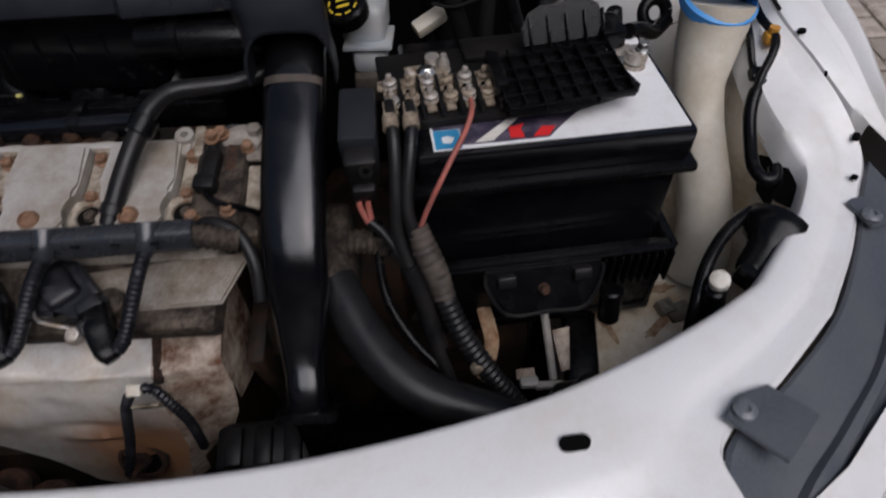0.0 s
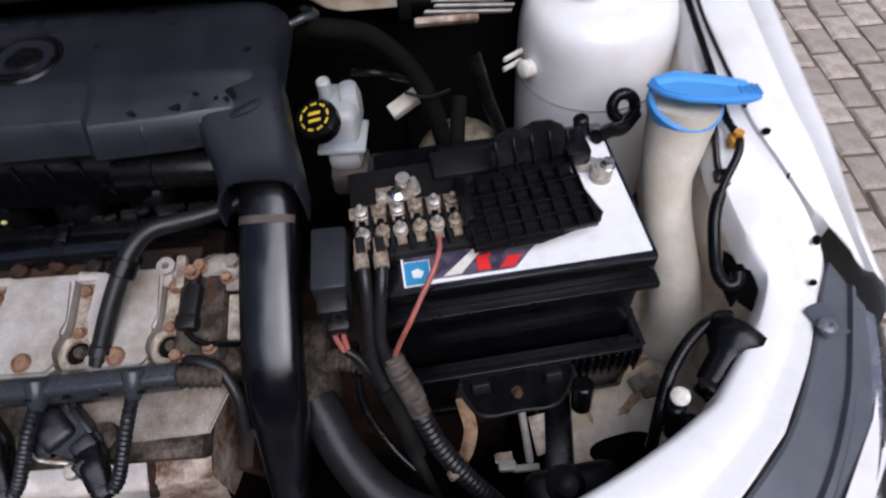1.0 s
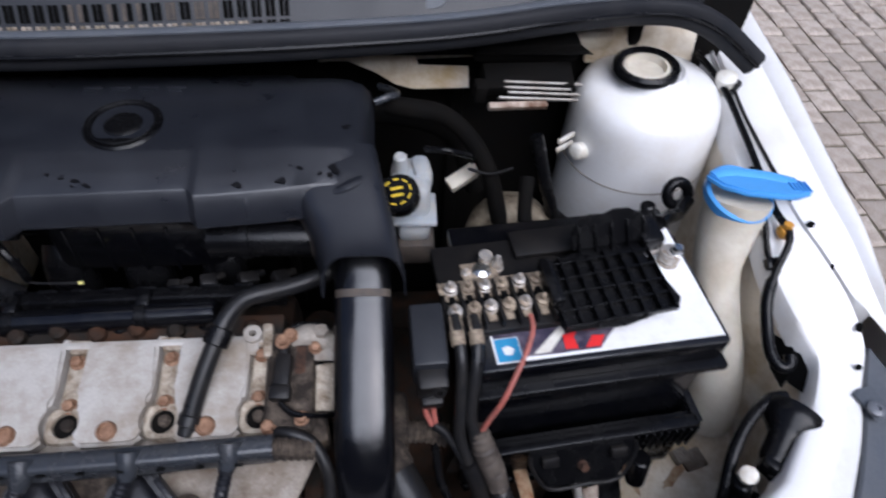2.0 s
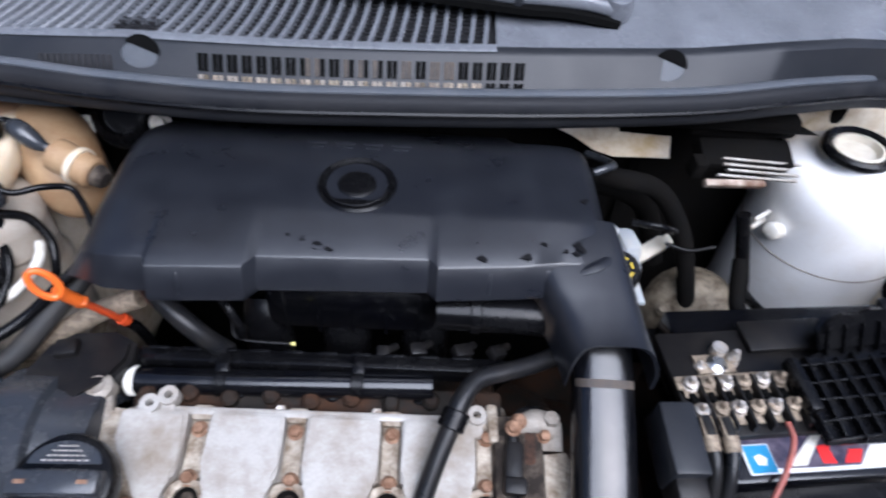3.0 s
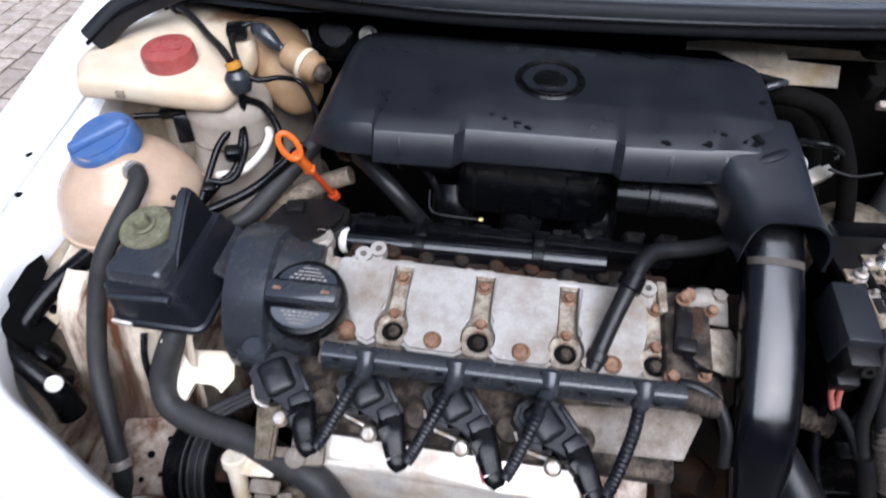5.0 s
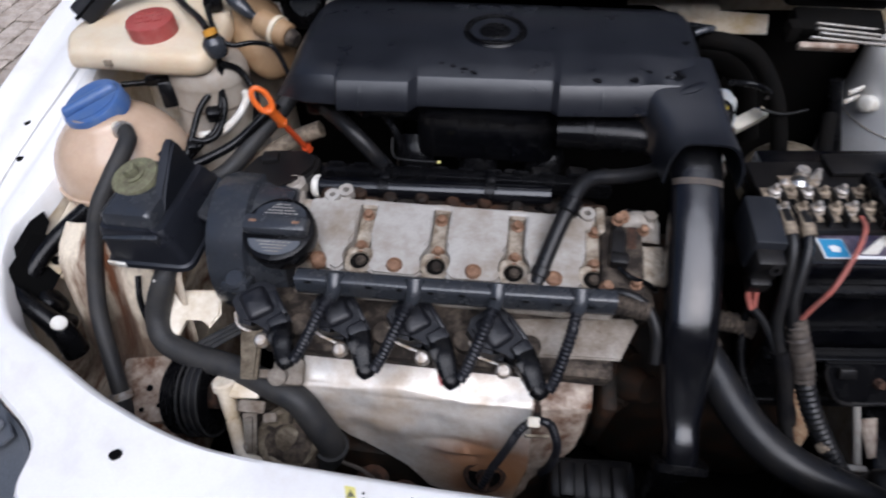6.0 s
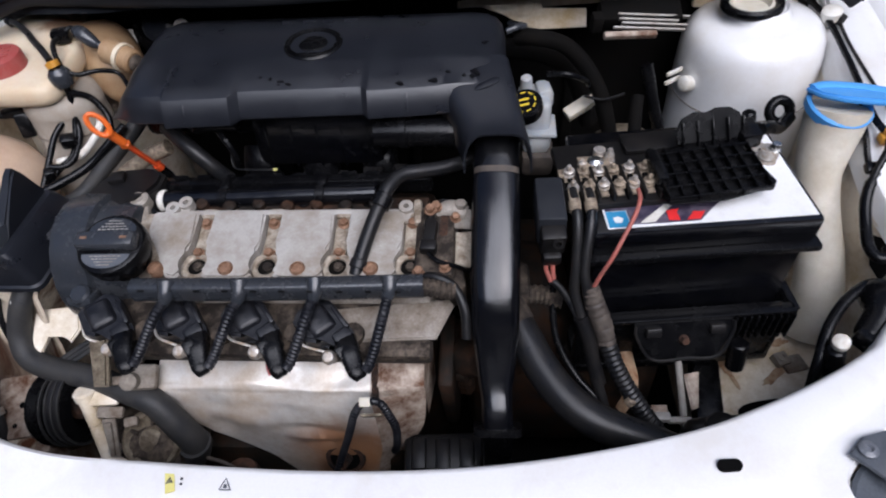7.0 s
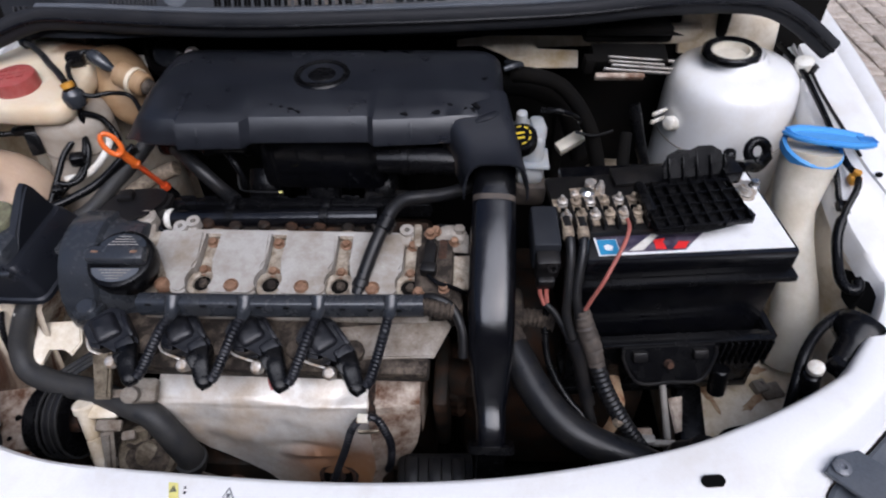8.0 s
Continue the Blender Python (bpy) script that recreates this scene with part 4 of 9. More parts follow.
for x in (-0.42, 0.27):
    bm = shape()
    box(bm, (x, 1.62, 0.62), (0.48, 0.50, 0.16), bevel=0.05)
    box(bm, (x, 1.86, 0.92), (0.46, 0.14, 0.62), rot=(-14, 0, 0), bevel=0.05)
    part("front_seat", bm, M_matt, car, "dark cloth front seat")


def wiper(pivot, knee, tip, blade):
    t = thing("wiper_arm", pivot, "satin black wiper arm lying along the windscreen foot", "wiper", "wipers")
    b = shape()
    lathe(b, [(0.016, -0.012), (0.016, 0.002), (0.0145, 0.004), (0.0145, 0.010), (0.013, 0.0125), (0.007, 0.014), (0, 0.014)], Vector(pivot) + V(0.004, -0.002, 0.014), (0, -0.35, 1), 24)
    part("pivot_cap", b, M_cowltop, t, "round grey pivot cap")
    P, K, T = Vector(pivot), Vector(knee), Vector(tip)
    b = shape()
    tube(b, [P + V(0.006, 0, 0.010), P.lerp(K, 0.3) + V(0, 0, 0.012), P.lerp(K, 0.75) + V(0, 0, 0.008), K + V(0, 0, 0.004)], 0.0085, 14, 6, wide=lambda q: 0.0155 - 0.002 * q, square=3)
    part("arm_root", b, M_cowltop, t, "grey arm root")
    b = shape()
    box(b, K + V(0, 0, 0.004), (0.010, 0.031, 0.020), rot=(0, 0, math.degrees(math.atan2(K.y - P.y, K.x - P.x))), bevel=0.003)
    part("arm_hinge", b, M_cowl, t, "dark hinge cuff")
    b = shape()
    tube(b, [K + V(0, 0, 0.004), K.lerp(T, 0.35) + V(0, 0, 0.012), K.lerp(T, 0.7) + V(0, 0, 0.010), T], lambda q: 0.0085 - 0.003 * q, 14, 6, wide=lambda q: 0.0150 - 0.007 * q, square=3)
    part("arm_rod", b, M_cowltop, t, "grey arm")
    # solid black strip below the arm, the hollow's shade as colour
    b = shape()
    tube(b, [P + V(0.006, -0.004, -0.001), P.lerp(K, 0.5) + V(0, -0.006, 0.000), K + V(0, -0.006, -0.006), K.lerp(T, 0.35) + V(0, -0.004, 0.0), K.lerp(T, 0.7) + V(0, -0.003, 0.001), T + V(0, 0, -0.006)], 0.005, 8, 6, wide=lambda q: 0.0150 - 0.007 * q, square=4)
    part("arm_underside", b, M_hole, t, "black strip painted as the shaded hollow underside")
    b = shape()
    tube(b, [Vector(p) for p in blade], 0.009, 8, 6, wide=0.004)
    part("blade", b, M_black, t, "black rubber blade")
    return t


wiper((0.117, 0.356, 1.016), (0.018, 0.347, 1.034), (-0.40, 0.375, 1.030), [(-0.46, 0.455, 1.000), (-0.2, 0.425, 1.030), (0.06, 0.42, 1.035)])
wiper((0.44, 0.462, 0.985), (0.35, 0.450, 1.018), (0.06, 0.440, 1.050), [(-0.05, 0.475, 1.05), (0.1, 0.465, 1.055), (0.33, 0.47, 1.04)])
b = shape()
lathe(b, [(0, 0), (0.006, 0), (0.005, 0.004), (0.002, 0.006), (0, 0.006)], (0.232, 0.40, 1.016), (0, -0.2, 1), 14)
solo("washer_jet", b, M_bolt, (0.232, 0.40, 1.016), "small shiny washer jet on the scuttle panel", "washer jet")


# both inner wing openings are black plates, their shade painted
b = shape()
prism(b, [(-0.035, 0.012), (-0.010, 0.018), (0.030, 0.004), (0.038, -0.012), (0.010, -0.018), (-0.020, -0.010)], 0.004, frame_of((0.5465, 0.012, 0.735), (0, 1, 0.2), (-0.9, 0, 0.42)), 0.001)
part("wing_opening", b, M_hole, car, "black plate painted as the shade of an inner wing opening")
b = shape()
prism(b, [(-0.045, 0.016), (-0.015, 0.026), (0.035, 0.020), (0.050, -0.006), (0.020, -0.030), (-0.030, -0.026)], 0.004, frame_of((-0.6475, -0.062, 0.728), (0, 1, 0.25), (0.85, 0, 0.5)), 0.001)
part("wing_opening", b, M_hole, car, "black plate painted as the shade of an inner wing opening")
random.seed(11)
for x, y, z, L, w, a in ((-0.585, -0.02, 0.6005, 0.07, 0.016, 80), (-0.545, 0.01, 0.6005, 0.09, 0.010, 100), (-0.615, -0.05, 0.6005, 0.05, 0.012, 60), (-0.56, -0.065, 0.601, 0.045, 0.022, 20), (-0.60, 0.04, 0.6005, 0.06, 0.008, 95), (0.46, -0.05, 0.5655, 0.05, 0.012, 40), (0.40, -0.04, 0.5655, 0.06, 0.010, 110), (0.475, 0.0, 0.5655, 0.04, 0.014, 10)):
    b = shape()
    pts = []
    for k in range(18):
        q = 2 * math.pi * k / 18
        f = 1 + random.uniform(-0.35, 0.35)
        pts.append((L / 2 * f * math.cos(q), w / 2 * f * math.sin(q)))
    prism(b, pts, 0.0006, pose(x, y, z, 0, 0, a))
    part("rust_run", b, M_run, car, "brown rust run on cream paint")
for x, wy in ((-0.72, 0.34), (0.58, 0.34), (-0.74, 2.80), (0.595, 2.80)):
    b = shape()
    lathe(b, [(0.19, -0.08), (0.28, -0.085), (0.295, -0.07), (0.298, 0), (0.295, 0.07), (0.28, 0.085), (0.19, 0.08)], (x, wy, 0.286), (1, 0, 0), 40)
    wheel = part("wheel", b, M_tyre, car, "black tyred wheel")
    b = shape()
    lathe(b, [(0, -0.06), (0.10, -0.06), (0.19, -0.075), (0.19, 0.075), (0.10, 0.06), (0, 0.06)], (x, wy, 0.286), (1, 0, 0), 32)
    part("rim", b, M_bolt, wheel, "grey steel rim")


# ---- engine block and gearbox under everything ----
block = thing("engine_block", (-0.14, 0.0, 0.30), "near-black cast engine block filling the bay", "engine")
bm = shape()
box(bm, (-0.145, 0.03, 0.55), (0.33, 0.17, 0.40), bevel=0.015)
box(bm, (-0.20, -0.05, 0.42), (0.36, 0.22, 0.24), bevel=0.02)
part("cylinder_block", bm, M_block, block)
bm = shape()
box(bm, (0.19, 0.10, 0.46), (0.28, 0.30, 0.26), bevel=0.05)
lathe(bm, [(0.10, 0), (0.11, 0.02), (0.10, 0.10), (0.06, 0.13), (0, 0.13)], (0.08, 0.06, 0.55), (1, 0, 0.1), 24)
part("gearbox", bm, M_block, block, "near-black gearbox")
# bosses and flange: near-black colour stands for the shaded void beside the shield
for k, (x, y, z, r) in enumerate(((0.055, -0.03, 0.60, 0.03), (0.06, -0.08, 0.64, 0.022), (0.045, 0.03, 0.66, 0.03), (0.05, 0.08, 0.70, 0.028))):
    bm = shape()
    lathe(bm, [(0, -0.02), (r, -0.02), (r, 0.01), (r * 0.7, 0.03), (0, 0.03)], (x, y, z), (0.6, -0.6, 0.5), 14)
    part("rusty_boss", bm, M_block, block, "near-black cast boss with a brown tone")
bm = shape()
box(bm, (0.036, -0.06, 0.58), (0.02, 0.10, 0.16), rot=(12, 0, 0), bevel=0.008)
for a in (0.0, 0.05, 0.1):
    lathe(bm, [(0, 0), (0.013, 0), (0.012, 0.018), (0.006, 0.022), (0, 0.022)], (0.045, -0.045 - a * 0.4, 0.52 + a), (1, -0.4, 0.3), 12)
part("rusty_flange", bm, M_block, block, "cast flange coloured near-black for the dark void")

# ---- cylinder head cover, tilted forward ----
TILT = pose(0, 0, 0.8, 12, 0, 0)
NORM = TILT.to_3x3() @ V(0, 0, 1)


def on_head(x, v, w=0.0):
    return TILT @ V(x, v, w)


head = thing("cylinder_head_cover", on_head(-0.14, -0.03, -0.03), "light grey cast cylinder head cover with brown grime", "cylinder head cover")
bm = shape()
box(bm, (-0.148, -0.030, -0.022), (0.335, 0.100, 0.026), m=TILT, bevel=0.005)
box(bm, (-0.148, -0.025, -0.06), (0.345, 0.13, 0.06), m=TILT, bevel=0.008)
part("base_casting", bm, M_dirty, head, "grimy lower casting")


def pad_outline(xa, xb, left=True, right=True):
    """A pad between two spark plug wells, waisted at its foot."""
    pts = [(xa + 0.004, 0.013), (xb - 0.004, 0.013), (xb - 0.001, 0.011), (xb, 0.007), (xb, -0.030)]
    if right:
        for k in range(8):
            q = radians(125 + 15 * k)
            pts.append((xb + 0.0105 + 0.0205 * math.cos(q), -0.057 + 0.0205 * math.sin(q)))
    pts += [(xb - 0.010, -0.078), (xa + 0.010, -0.078)] if left else [(xb - 0.010, -0.078), (xb - 0.02, -0.074), (xa + 0.012, -0.030), (xa + 0.006, -0.022)]
    if left:
        for k in range(8):
            q = radians(-50 + 15 * k)
            pts.append((xa - 0.0105 + 0.0205 * math.cos(q), -0.057 + 0.0205 * math.sin(q)))
    pts += [(xa, -0.030 if left else -0.012), (xa, 0.007), (xa + 0.001, 0.011)]
    return pts


for xa, xb, l, r in ((-0.312, -0.2555, False, True), (-0.2365, -0.1735, True, True), (-0.1545, -0.0915, True, True), (-0.0725, -0.0095, True, True)):
    bm = shape()
    out = pad_outline(xa, xb, l, r)
    prism(bm, out, 0.017, TILT @ Matrix.Translation((0, 0, -0.011)), 0.003)
    part("cast_pad", bm, M_alloy, head, "pale cast alloy pad")
for i in range(4):
    x = -0.246 + 0.082 * i
    bm = shape()
    ring = []
    for q in range(24):
        w = 2 * math.pi * q / 24
        c, sn = math.cos(w), math.sin(w)
        e = (abs(c) ** 4 + abs(sn) ** 4) ** -0.25
        ring.append((c, sn, e))
    rows = []
    for rr, h, sq in ((0.0165, -0.006, 1), (0.0162, 0.004, 1), (0.0148, 0.0062, 1), (0.0118, 0.0062, 0.3), (0.0106, 0.0050, 0), (0.0104, -0.006, 0)):
        rows.append([on_head(x + rr * c * (1 + (e - 1) * sq), -0.057 + rr * sn * (1 + (e - 1) * sq), -0.010 + h) for c, sn, e in ring])
    sheet(bm, rows, close=True)
    well = part("plug_well", bm, M_bridge, head, "oily spark plug well")
    bm = shape()
    lathe(bm, [(0.0103, 0.0), (0.0103, 0.0012), (0, 0.0004)], on_head(x, -0.057, -0.009), NORM, 20)
    part("well_bore", bm, M_dark, well, "dark bore")
    bm = shape()
    hexbolt(bm, on_head(x + 0.001, -0.056, -0.0085), NORM, 0.0050, 0.0030, 1.15)
    part("plug_top", bm, M_grime, well, "oily plug top")
    bm = shape()
    box(bm, (x, -0.015, -0.008), (0.016, 0.050, 0.006), m=TILT, bevel=0.002)
    box(bm, (x, 0.014, -0.006), (0.018, 0.014, 0.010), m=TILT, bevel=0.003)
    part("bolt_bridge", bm, M_bridge, head, "brown stained bolt bridge")
    for v, w in ((0.0, -0.005), (-0.040, -0.006)):
        bm = shape()
        hexbolt(bm, on_head(x + random.uniform(-0.001, 0.001), v, w), NORM, 0.0052, 0.0055, 1.35)
        part("head_bolt", bm, M_copper, head, "rusted hexagon bolt")
for x in (-0.287, -0.205, -0.123, -0.041):
    bm = shape()
    lathe(bm, [(0, -0.008), (0.0085, -0.008), (0.0085, 0.002), (0.007, 0.004), (0.006, 0.004), (0.0055, 0.0022), (0, 0.0022)], on_head(x, -0.066, 0.0062), NORM, 18)
    part("head_bolt", bm, M_copper, head, "rusted cup bolt")
for x, v in ((-0.290, 0.018), (-0.276, 0.026), (-0.008, 0.018)):
    bm = shape()
    disc_ring(bm, on_head(x, v, -0.006), NORM, 0.0035, 0.0085, 0.012, 16)
    box(bm, (x, v - 0.012, -0.002), (0.012, 0.014, 0.007), m=TILT, bevel=0.002)
    part("cast_lug", bm, M_alloy, head, "pale cast lug with bore")
bm = shape()
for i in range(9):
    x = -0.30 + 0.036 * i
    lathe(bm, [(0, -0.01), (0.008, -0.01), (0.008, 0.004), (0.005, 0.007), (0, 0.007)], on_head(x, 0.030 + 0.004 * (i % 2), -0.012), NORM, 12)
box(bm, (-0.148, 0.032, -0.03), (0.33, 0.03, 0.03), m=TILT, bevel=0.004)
part("rear_flange", bm, M_block, head, "near-black rear flange")
bm = shape()
box(bm, (-0.146, 0.0150, -0.006), (0.315, 0.008, 0.012), m=TILT, bevel=0.003)
part("rear_ledge", bm, M_alloy, head, "pale cast ledge joining the pads")
bm = shape()
prism(bm, [(-0.340, 0.004), (-0.322, 0.016), (-0.300, 0.014), (-0.290, -0.02), (-0.276, -0.058), (-0.296, -0.072), (-0.316, -0.052), (-0.338, -0.030)], 0.014, TILT @ Matrix.Translation((0, 0, -0.014)), 0.004)
part("cast_web", bm, M_bridge, head, "brown stained web towards the filler cap")

# thermostat housing and cam sensor at the gearbox end of the head
therm = thing("coolant_outlet", (0.03, -0.02, 0.74), "dirty alloy coolant outlet with a black sensor plug", "coolant outlet")
bm = shape()
box(bm, (0.028, -0.022, 0.775), (0.045, 0.095, 0.05), rot=(12, 0, 0), bevel=0.008)
box(bm, (0.042, -0.05, 0.755), (0.035, 0.05, 0.045), rot=(12, 0, 10), bevel=0.006)
part("outlet_body", bm, M_grime, therm)
bm = shape()
tube(bm, [(0.03, 0.012, 0.80), (0.045, 0.014, 0.806), (0.060, 0.010, 0.80)], 0.011, 14, 5)
lathe(bm, [(0.007, 0), (0.007, 0.006), (0, 0.007)], (0.056, 0.012, 0.812), (0, 0, 1), 6)
part("outlet_neck", bm, M_dirty, therm, "pale alloy outlet neck")
bm = shape()
box(bm, (0.022, -0.026, 0.802), (0.015, 0.040, 0.014), rot=(12, 0, -4), bevel=0.003)
box(bm, (0.022, -0.044, 0.804), (0.019, 0.014, 0.014), rot=(12, 0, -4), bevel=0.003)
rod(bm, (0.022, -0.006, 0.806), (0.022, 0.004, 0.810), 0.006, 0.005, 12)
sensor = part("sensor_plug", bm, M_matt, therm, "black sensor plug")
for x, y, z in ((0.028, 0.010, 0.812), (0.022, 0.002, 0.815), (0.040, -0.062, 0.79), (0.012, -0.068, 0.788)):
    bm = shape()
    hexbolt(bm, (x, y, z), (0, -0.2, 1), 0.0055, 0.006, 1.3)
    part("outlet_bolt", bm, M_copper, therm, "rusted bolt")
bm = shape()
prism(bm, [(-0.014, -0.012), (0.014, -0.014), (0.016, 0.010), (0.004, 0.016), (-0.012, 0.012)], 0.003, frame_of((0.052, 0.004, 0.800), (1, 0.1, -0.1), (0.1, -0.35, 1)), 0.001)
plt = part("steel_tab", bm, M_dirty, therm, "dirty steel tab")
bm = shape()
hexbolt(bm, (0.050, 0.002, 0.803), (0.1, -0.35, 1), 0.005, 0.006, 1.3)
part("tab_bolt", bm, M_copper, plt, "rusted bolt")
bm = shape()
prism(bm, [(-0.018, -0.02), (0.016, -0.024), (0.024, 0.0), (0.016, 0.022), (-0.016, 0.02)], 0.004, frame_of((0.058, -0.028, 0.782), (1, 0.2, -0.3), (0.2, -0.3, 1)), 0.001)
part("outlet_bracket", bm, M_bridge, therm, "brown stained bracket")
for k, (x, y, z, sx, sy) in enumerate(((0.006, 0.012, 0.802, 0.010, 0.034), (0.038, -0.004, 0.800, 0.012, 0.040), (0.036, -0.040, 0.786, 0.016, 0.030))):
    bm = shape()
    box(bm, (x, y, z), (sx, sy, 0.010), rot=(12, 6 * k, 5 - 6 * k), bevel=0.003)
    part("outlet_strap", bm, (M_bridge, M_rust, M_khaki)[k], therm, "rust-brown strap")
for k, pts in enumerate(([(0.022, -0.052, 0.802), (0.034, -0.062, 0.800), (0.052, -0.060, 0.790), (0.066, -0.05, 0.77)], [(0.018, 0.004, 0.810), (0.030, 0.020, 0.812), (0.046, 0.026, 0.806), (0.06, 0.03, 0.79)])):
    bm = shape()
    tube(bm, pts, 0.0028, 8, 5)
    part("sensor_wire", bm, M_black, sensor)
b = shape()
tube(b, [(0.012, -0.070, 0.782), (0.03, -0.074, 0.788), (0.05, -0.082, 0.782), (0.062, -0.10, 0.765), (0.064, -0.12, 0.74)], 0.0055, 10)
solo("vent_hose", b, M_rubber, (0.03, -0.074, 0.78), "thin black coolant hose by the head", "hose")
b = shape()
corrugated(b, [(0.128, -0.055, 0.735), (0.150, -0.055, 0.735), (0.172, -0.06, 0.733)], 0.012, 0.006)
box(b, (0.12, -0.04, 0.70), (0.03, 0.05, 0.10), bevel=0.008)
solo("ribbed_sleeve", b, M_grime, (0.13, -0.05, 0.66), "dirty ribbed sleeve behind the intake duct", "sleeve")

# ---- fuel rail ----
fr = thing("fuel_rail", (-0.16, 0.062, 0.775), "glossy black fuel rail with a white end cap", "fuel rail")
bm = shape()
rod(bm, (-0.316, 0.048, 0.792), (-0.046, 0.047, 0.803), 0.0125, None, 28, 0.0015)
part("rail_tube", bm, M_gloss, fr)
bm = shape()
rod(bm, (-0.324, 0.048, 0.7915), (-0.314, 0.048, 0.792), 0.0140, None, 28, 0.003)
part("end_cap", bm, M_cream, fr, "white plastic end cap")
bm = shape()
box(bm, (-0.150, 0.0675, 0.800), (0.34, 0.016, 0.020), rot=(0, -1.8, -1.2), bevel=0.003)
for k in range(10):
    box(bm, (-0.30 + k * 0.031, 0.0735 - k * 0.0006, 0.8075 + 0.001 * k), (0.019, 0.004, 0.006), rot=(0, -1.8, 0), bevel=0.0015)
part("cable_channel", bm, M_black, fr, "black ribbed cable channel")
for x in (-0.238, -0.115):
    bm = shape()
    zc = 0.792 + (x + 0.316) * 0.0407
    lathe(bm, [(0.0132, -0.006), (0.0142, -0.005), (0.0142, 0.005), (0.0132, 0.006)], (x, 0.048, zc), (1, 0, 0.04), 24)
    box(bm, (x, 0.060, zc + 0.010), (0.013, 0.020, 0.012), rot=(10, 0, 0), bevel=0.003)
    part("rail_clip", bm, M_black, fr, "black holding clip")
for x in (-0.298, -0.221, -0.138, -0.058):
    bm = shape()
    rod(bm, (x, 0.043, 0.790), (x, 0.024, 0.757), 0.0095, 0.0075, 14, 0.001)
    disc_ring(bm, (x, 0.0365, 0.780), (0, -0.45, -0.9), 0.008, 0.0118, 0.006, 16)
    box(bm, (x - 0.012, 0.034, 0.776), (0.018, 0.014, 0.014), rot=(-30, 0, 0), bevel=0.003)
    part("injector", bm, M_black, fr, "black injector")
for x in (-0.182, -0.096):
    bm = shape()
    hexbolt(bm, (x, 0.028, 0.782), (0, -0.5, 1), 0.006, 0.009, 1.2)
    part("rail_bolt", bm, M_bolt, fr, "zinc bolt")

# intake manifold hidden behind the rail
man = thing("intake_manifold", (-0.14, 0.13, 0.70), "glossy black plastic intake manifold under the air box", "intake manifold")
bm = shape()
box(bm, (-0.127, 0.155, 0.832), (0.168, 0.088, 0.084), rot=(-3, 0, 0), bevel=0.014)
plen = part("plenum", bm, M_gloss, man)
for k in range(5):
    bm = shape()
    box(bm, (-0.190 + k * 0.032, 0.1115, 0.826), (0.003, 0.006, 0.06), rot=(-3, 0, 0), bevel=0.001)
    part("plenum_rib", bm, M_gloss, plen)
bm = shape()
box(bm, (0.006, 0.165, 0.843), (0.09, 0.07, 0.05), rot=(2, 0, 0), bevel=0.010)
part("plenum_end", bm, M_black, man)
for x in (-0.215, -0.135, -0.055):
    bm = shape()
    tube(bm, [(x, 0.145, 0.80), (x, 0.128, 0.78), (x, 0.12, 0.74)], 0.02, 14, 5, wide=0.024, square=2.6)
    part("runner", bm, M_black, man)
bm = shape()
tube(bm, [(-0.046, 0.092, 0.858), (-0.01, 0.090, 0.860), (0.030, 0.089, 0.860), (0.055, 0.090, 0.856), (0.068, 0.093, 0.846)], 0.0175, 20, 6)
lathe(bm, [(0.018, -0.005), (0.0195, -0.004), (0.0195, 0.004), (0.018, 0.005)], (-0.012, 0.0902, 0.860), (1, -0.05, 0.03), 20)
part("throttle_pipe", bm, M_black, man, "dull black throttle pipe")
b = shape()
tube(b, [(-0.316, 0.115, 0.855), (-0.30, 0.10, 0.855), (-0.275, 0.082, 0.845), (-0.255, 0.075, 0.825), (-0.24, 0.078, 0.80)], 0.0095, 12)
solo("vacuum_hose", b, M_rubber, (-0.24, 0.078, 0.79), "black vacuum hose beside the dipstick", "hose")
b = shape()
tube(b, [(-0.245, 0.10, 0.865), (-0.232, 0.085, 0.86), (-0.222, 0.078, 0.84), (-0.225, 0.082, 0.82)], 0.004, 8)
rod(b, (-0.262, 0.088, 0.875), (-0.258, 0.082, 0.872), 0.006, None, 10)
solo("loop_wire", b, M_black, (-0.225, 0.082, 0.81), "thin black wire loop under the air box", "wire")
b = shape()
tube(b, [(-0.236, 0.10, 0.83), (-0.234, 0.088, 0.815), (-0.222, 0.083, 0.812), (-0.180, 0.080, 0.8135)], 0.0014, 8)
wire_y = solo("metal_clamp_rod", b, M_matt, (-0.20, 0.09, 0.80), "thin grey clamp rod with a yellow tip", "rod")
b = shape()
rod(b, (-0.180, 0.080, 0.8135), (-0.176, 0.080, 0.8140), 0.0018, None, 8)
part("tip", b, M_pale, wire_y, "yellow tip")

pc = thing("plug_cluster", (-0.03, 0.082, 0.795), "dusty black plug cluster under the air box", "connector")
for k, (x, y, z, w) in enumerate(((-0.095, 0.085, 0.800, 0.016), (-0.062, 0.088, 0.803, 0.020), (-0.02, 0.082, 0.812, 0.024), (0.012, 0.080, 0.815, 0.02))):
    b = shape()
    box(b, (x, y, z - 0.003), (w * 0.8, 0.013, 0.011), rot=(10, k * 9, 12 * k), bevel=0.002)
    rod(b, (x, y, z - 0.002), (x + 0.012, y + 0.012, z - 0.008), 0.004, None, 8)
    part("plug", b, M_matt, pc)

# ---- air box ----
air = thing("air_box", (-0.12, 0.19, 0.85), "charcoal plastic air box with round badge over the engine", "air filter box")


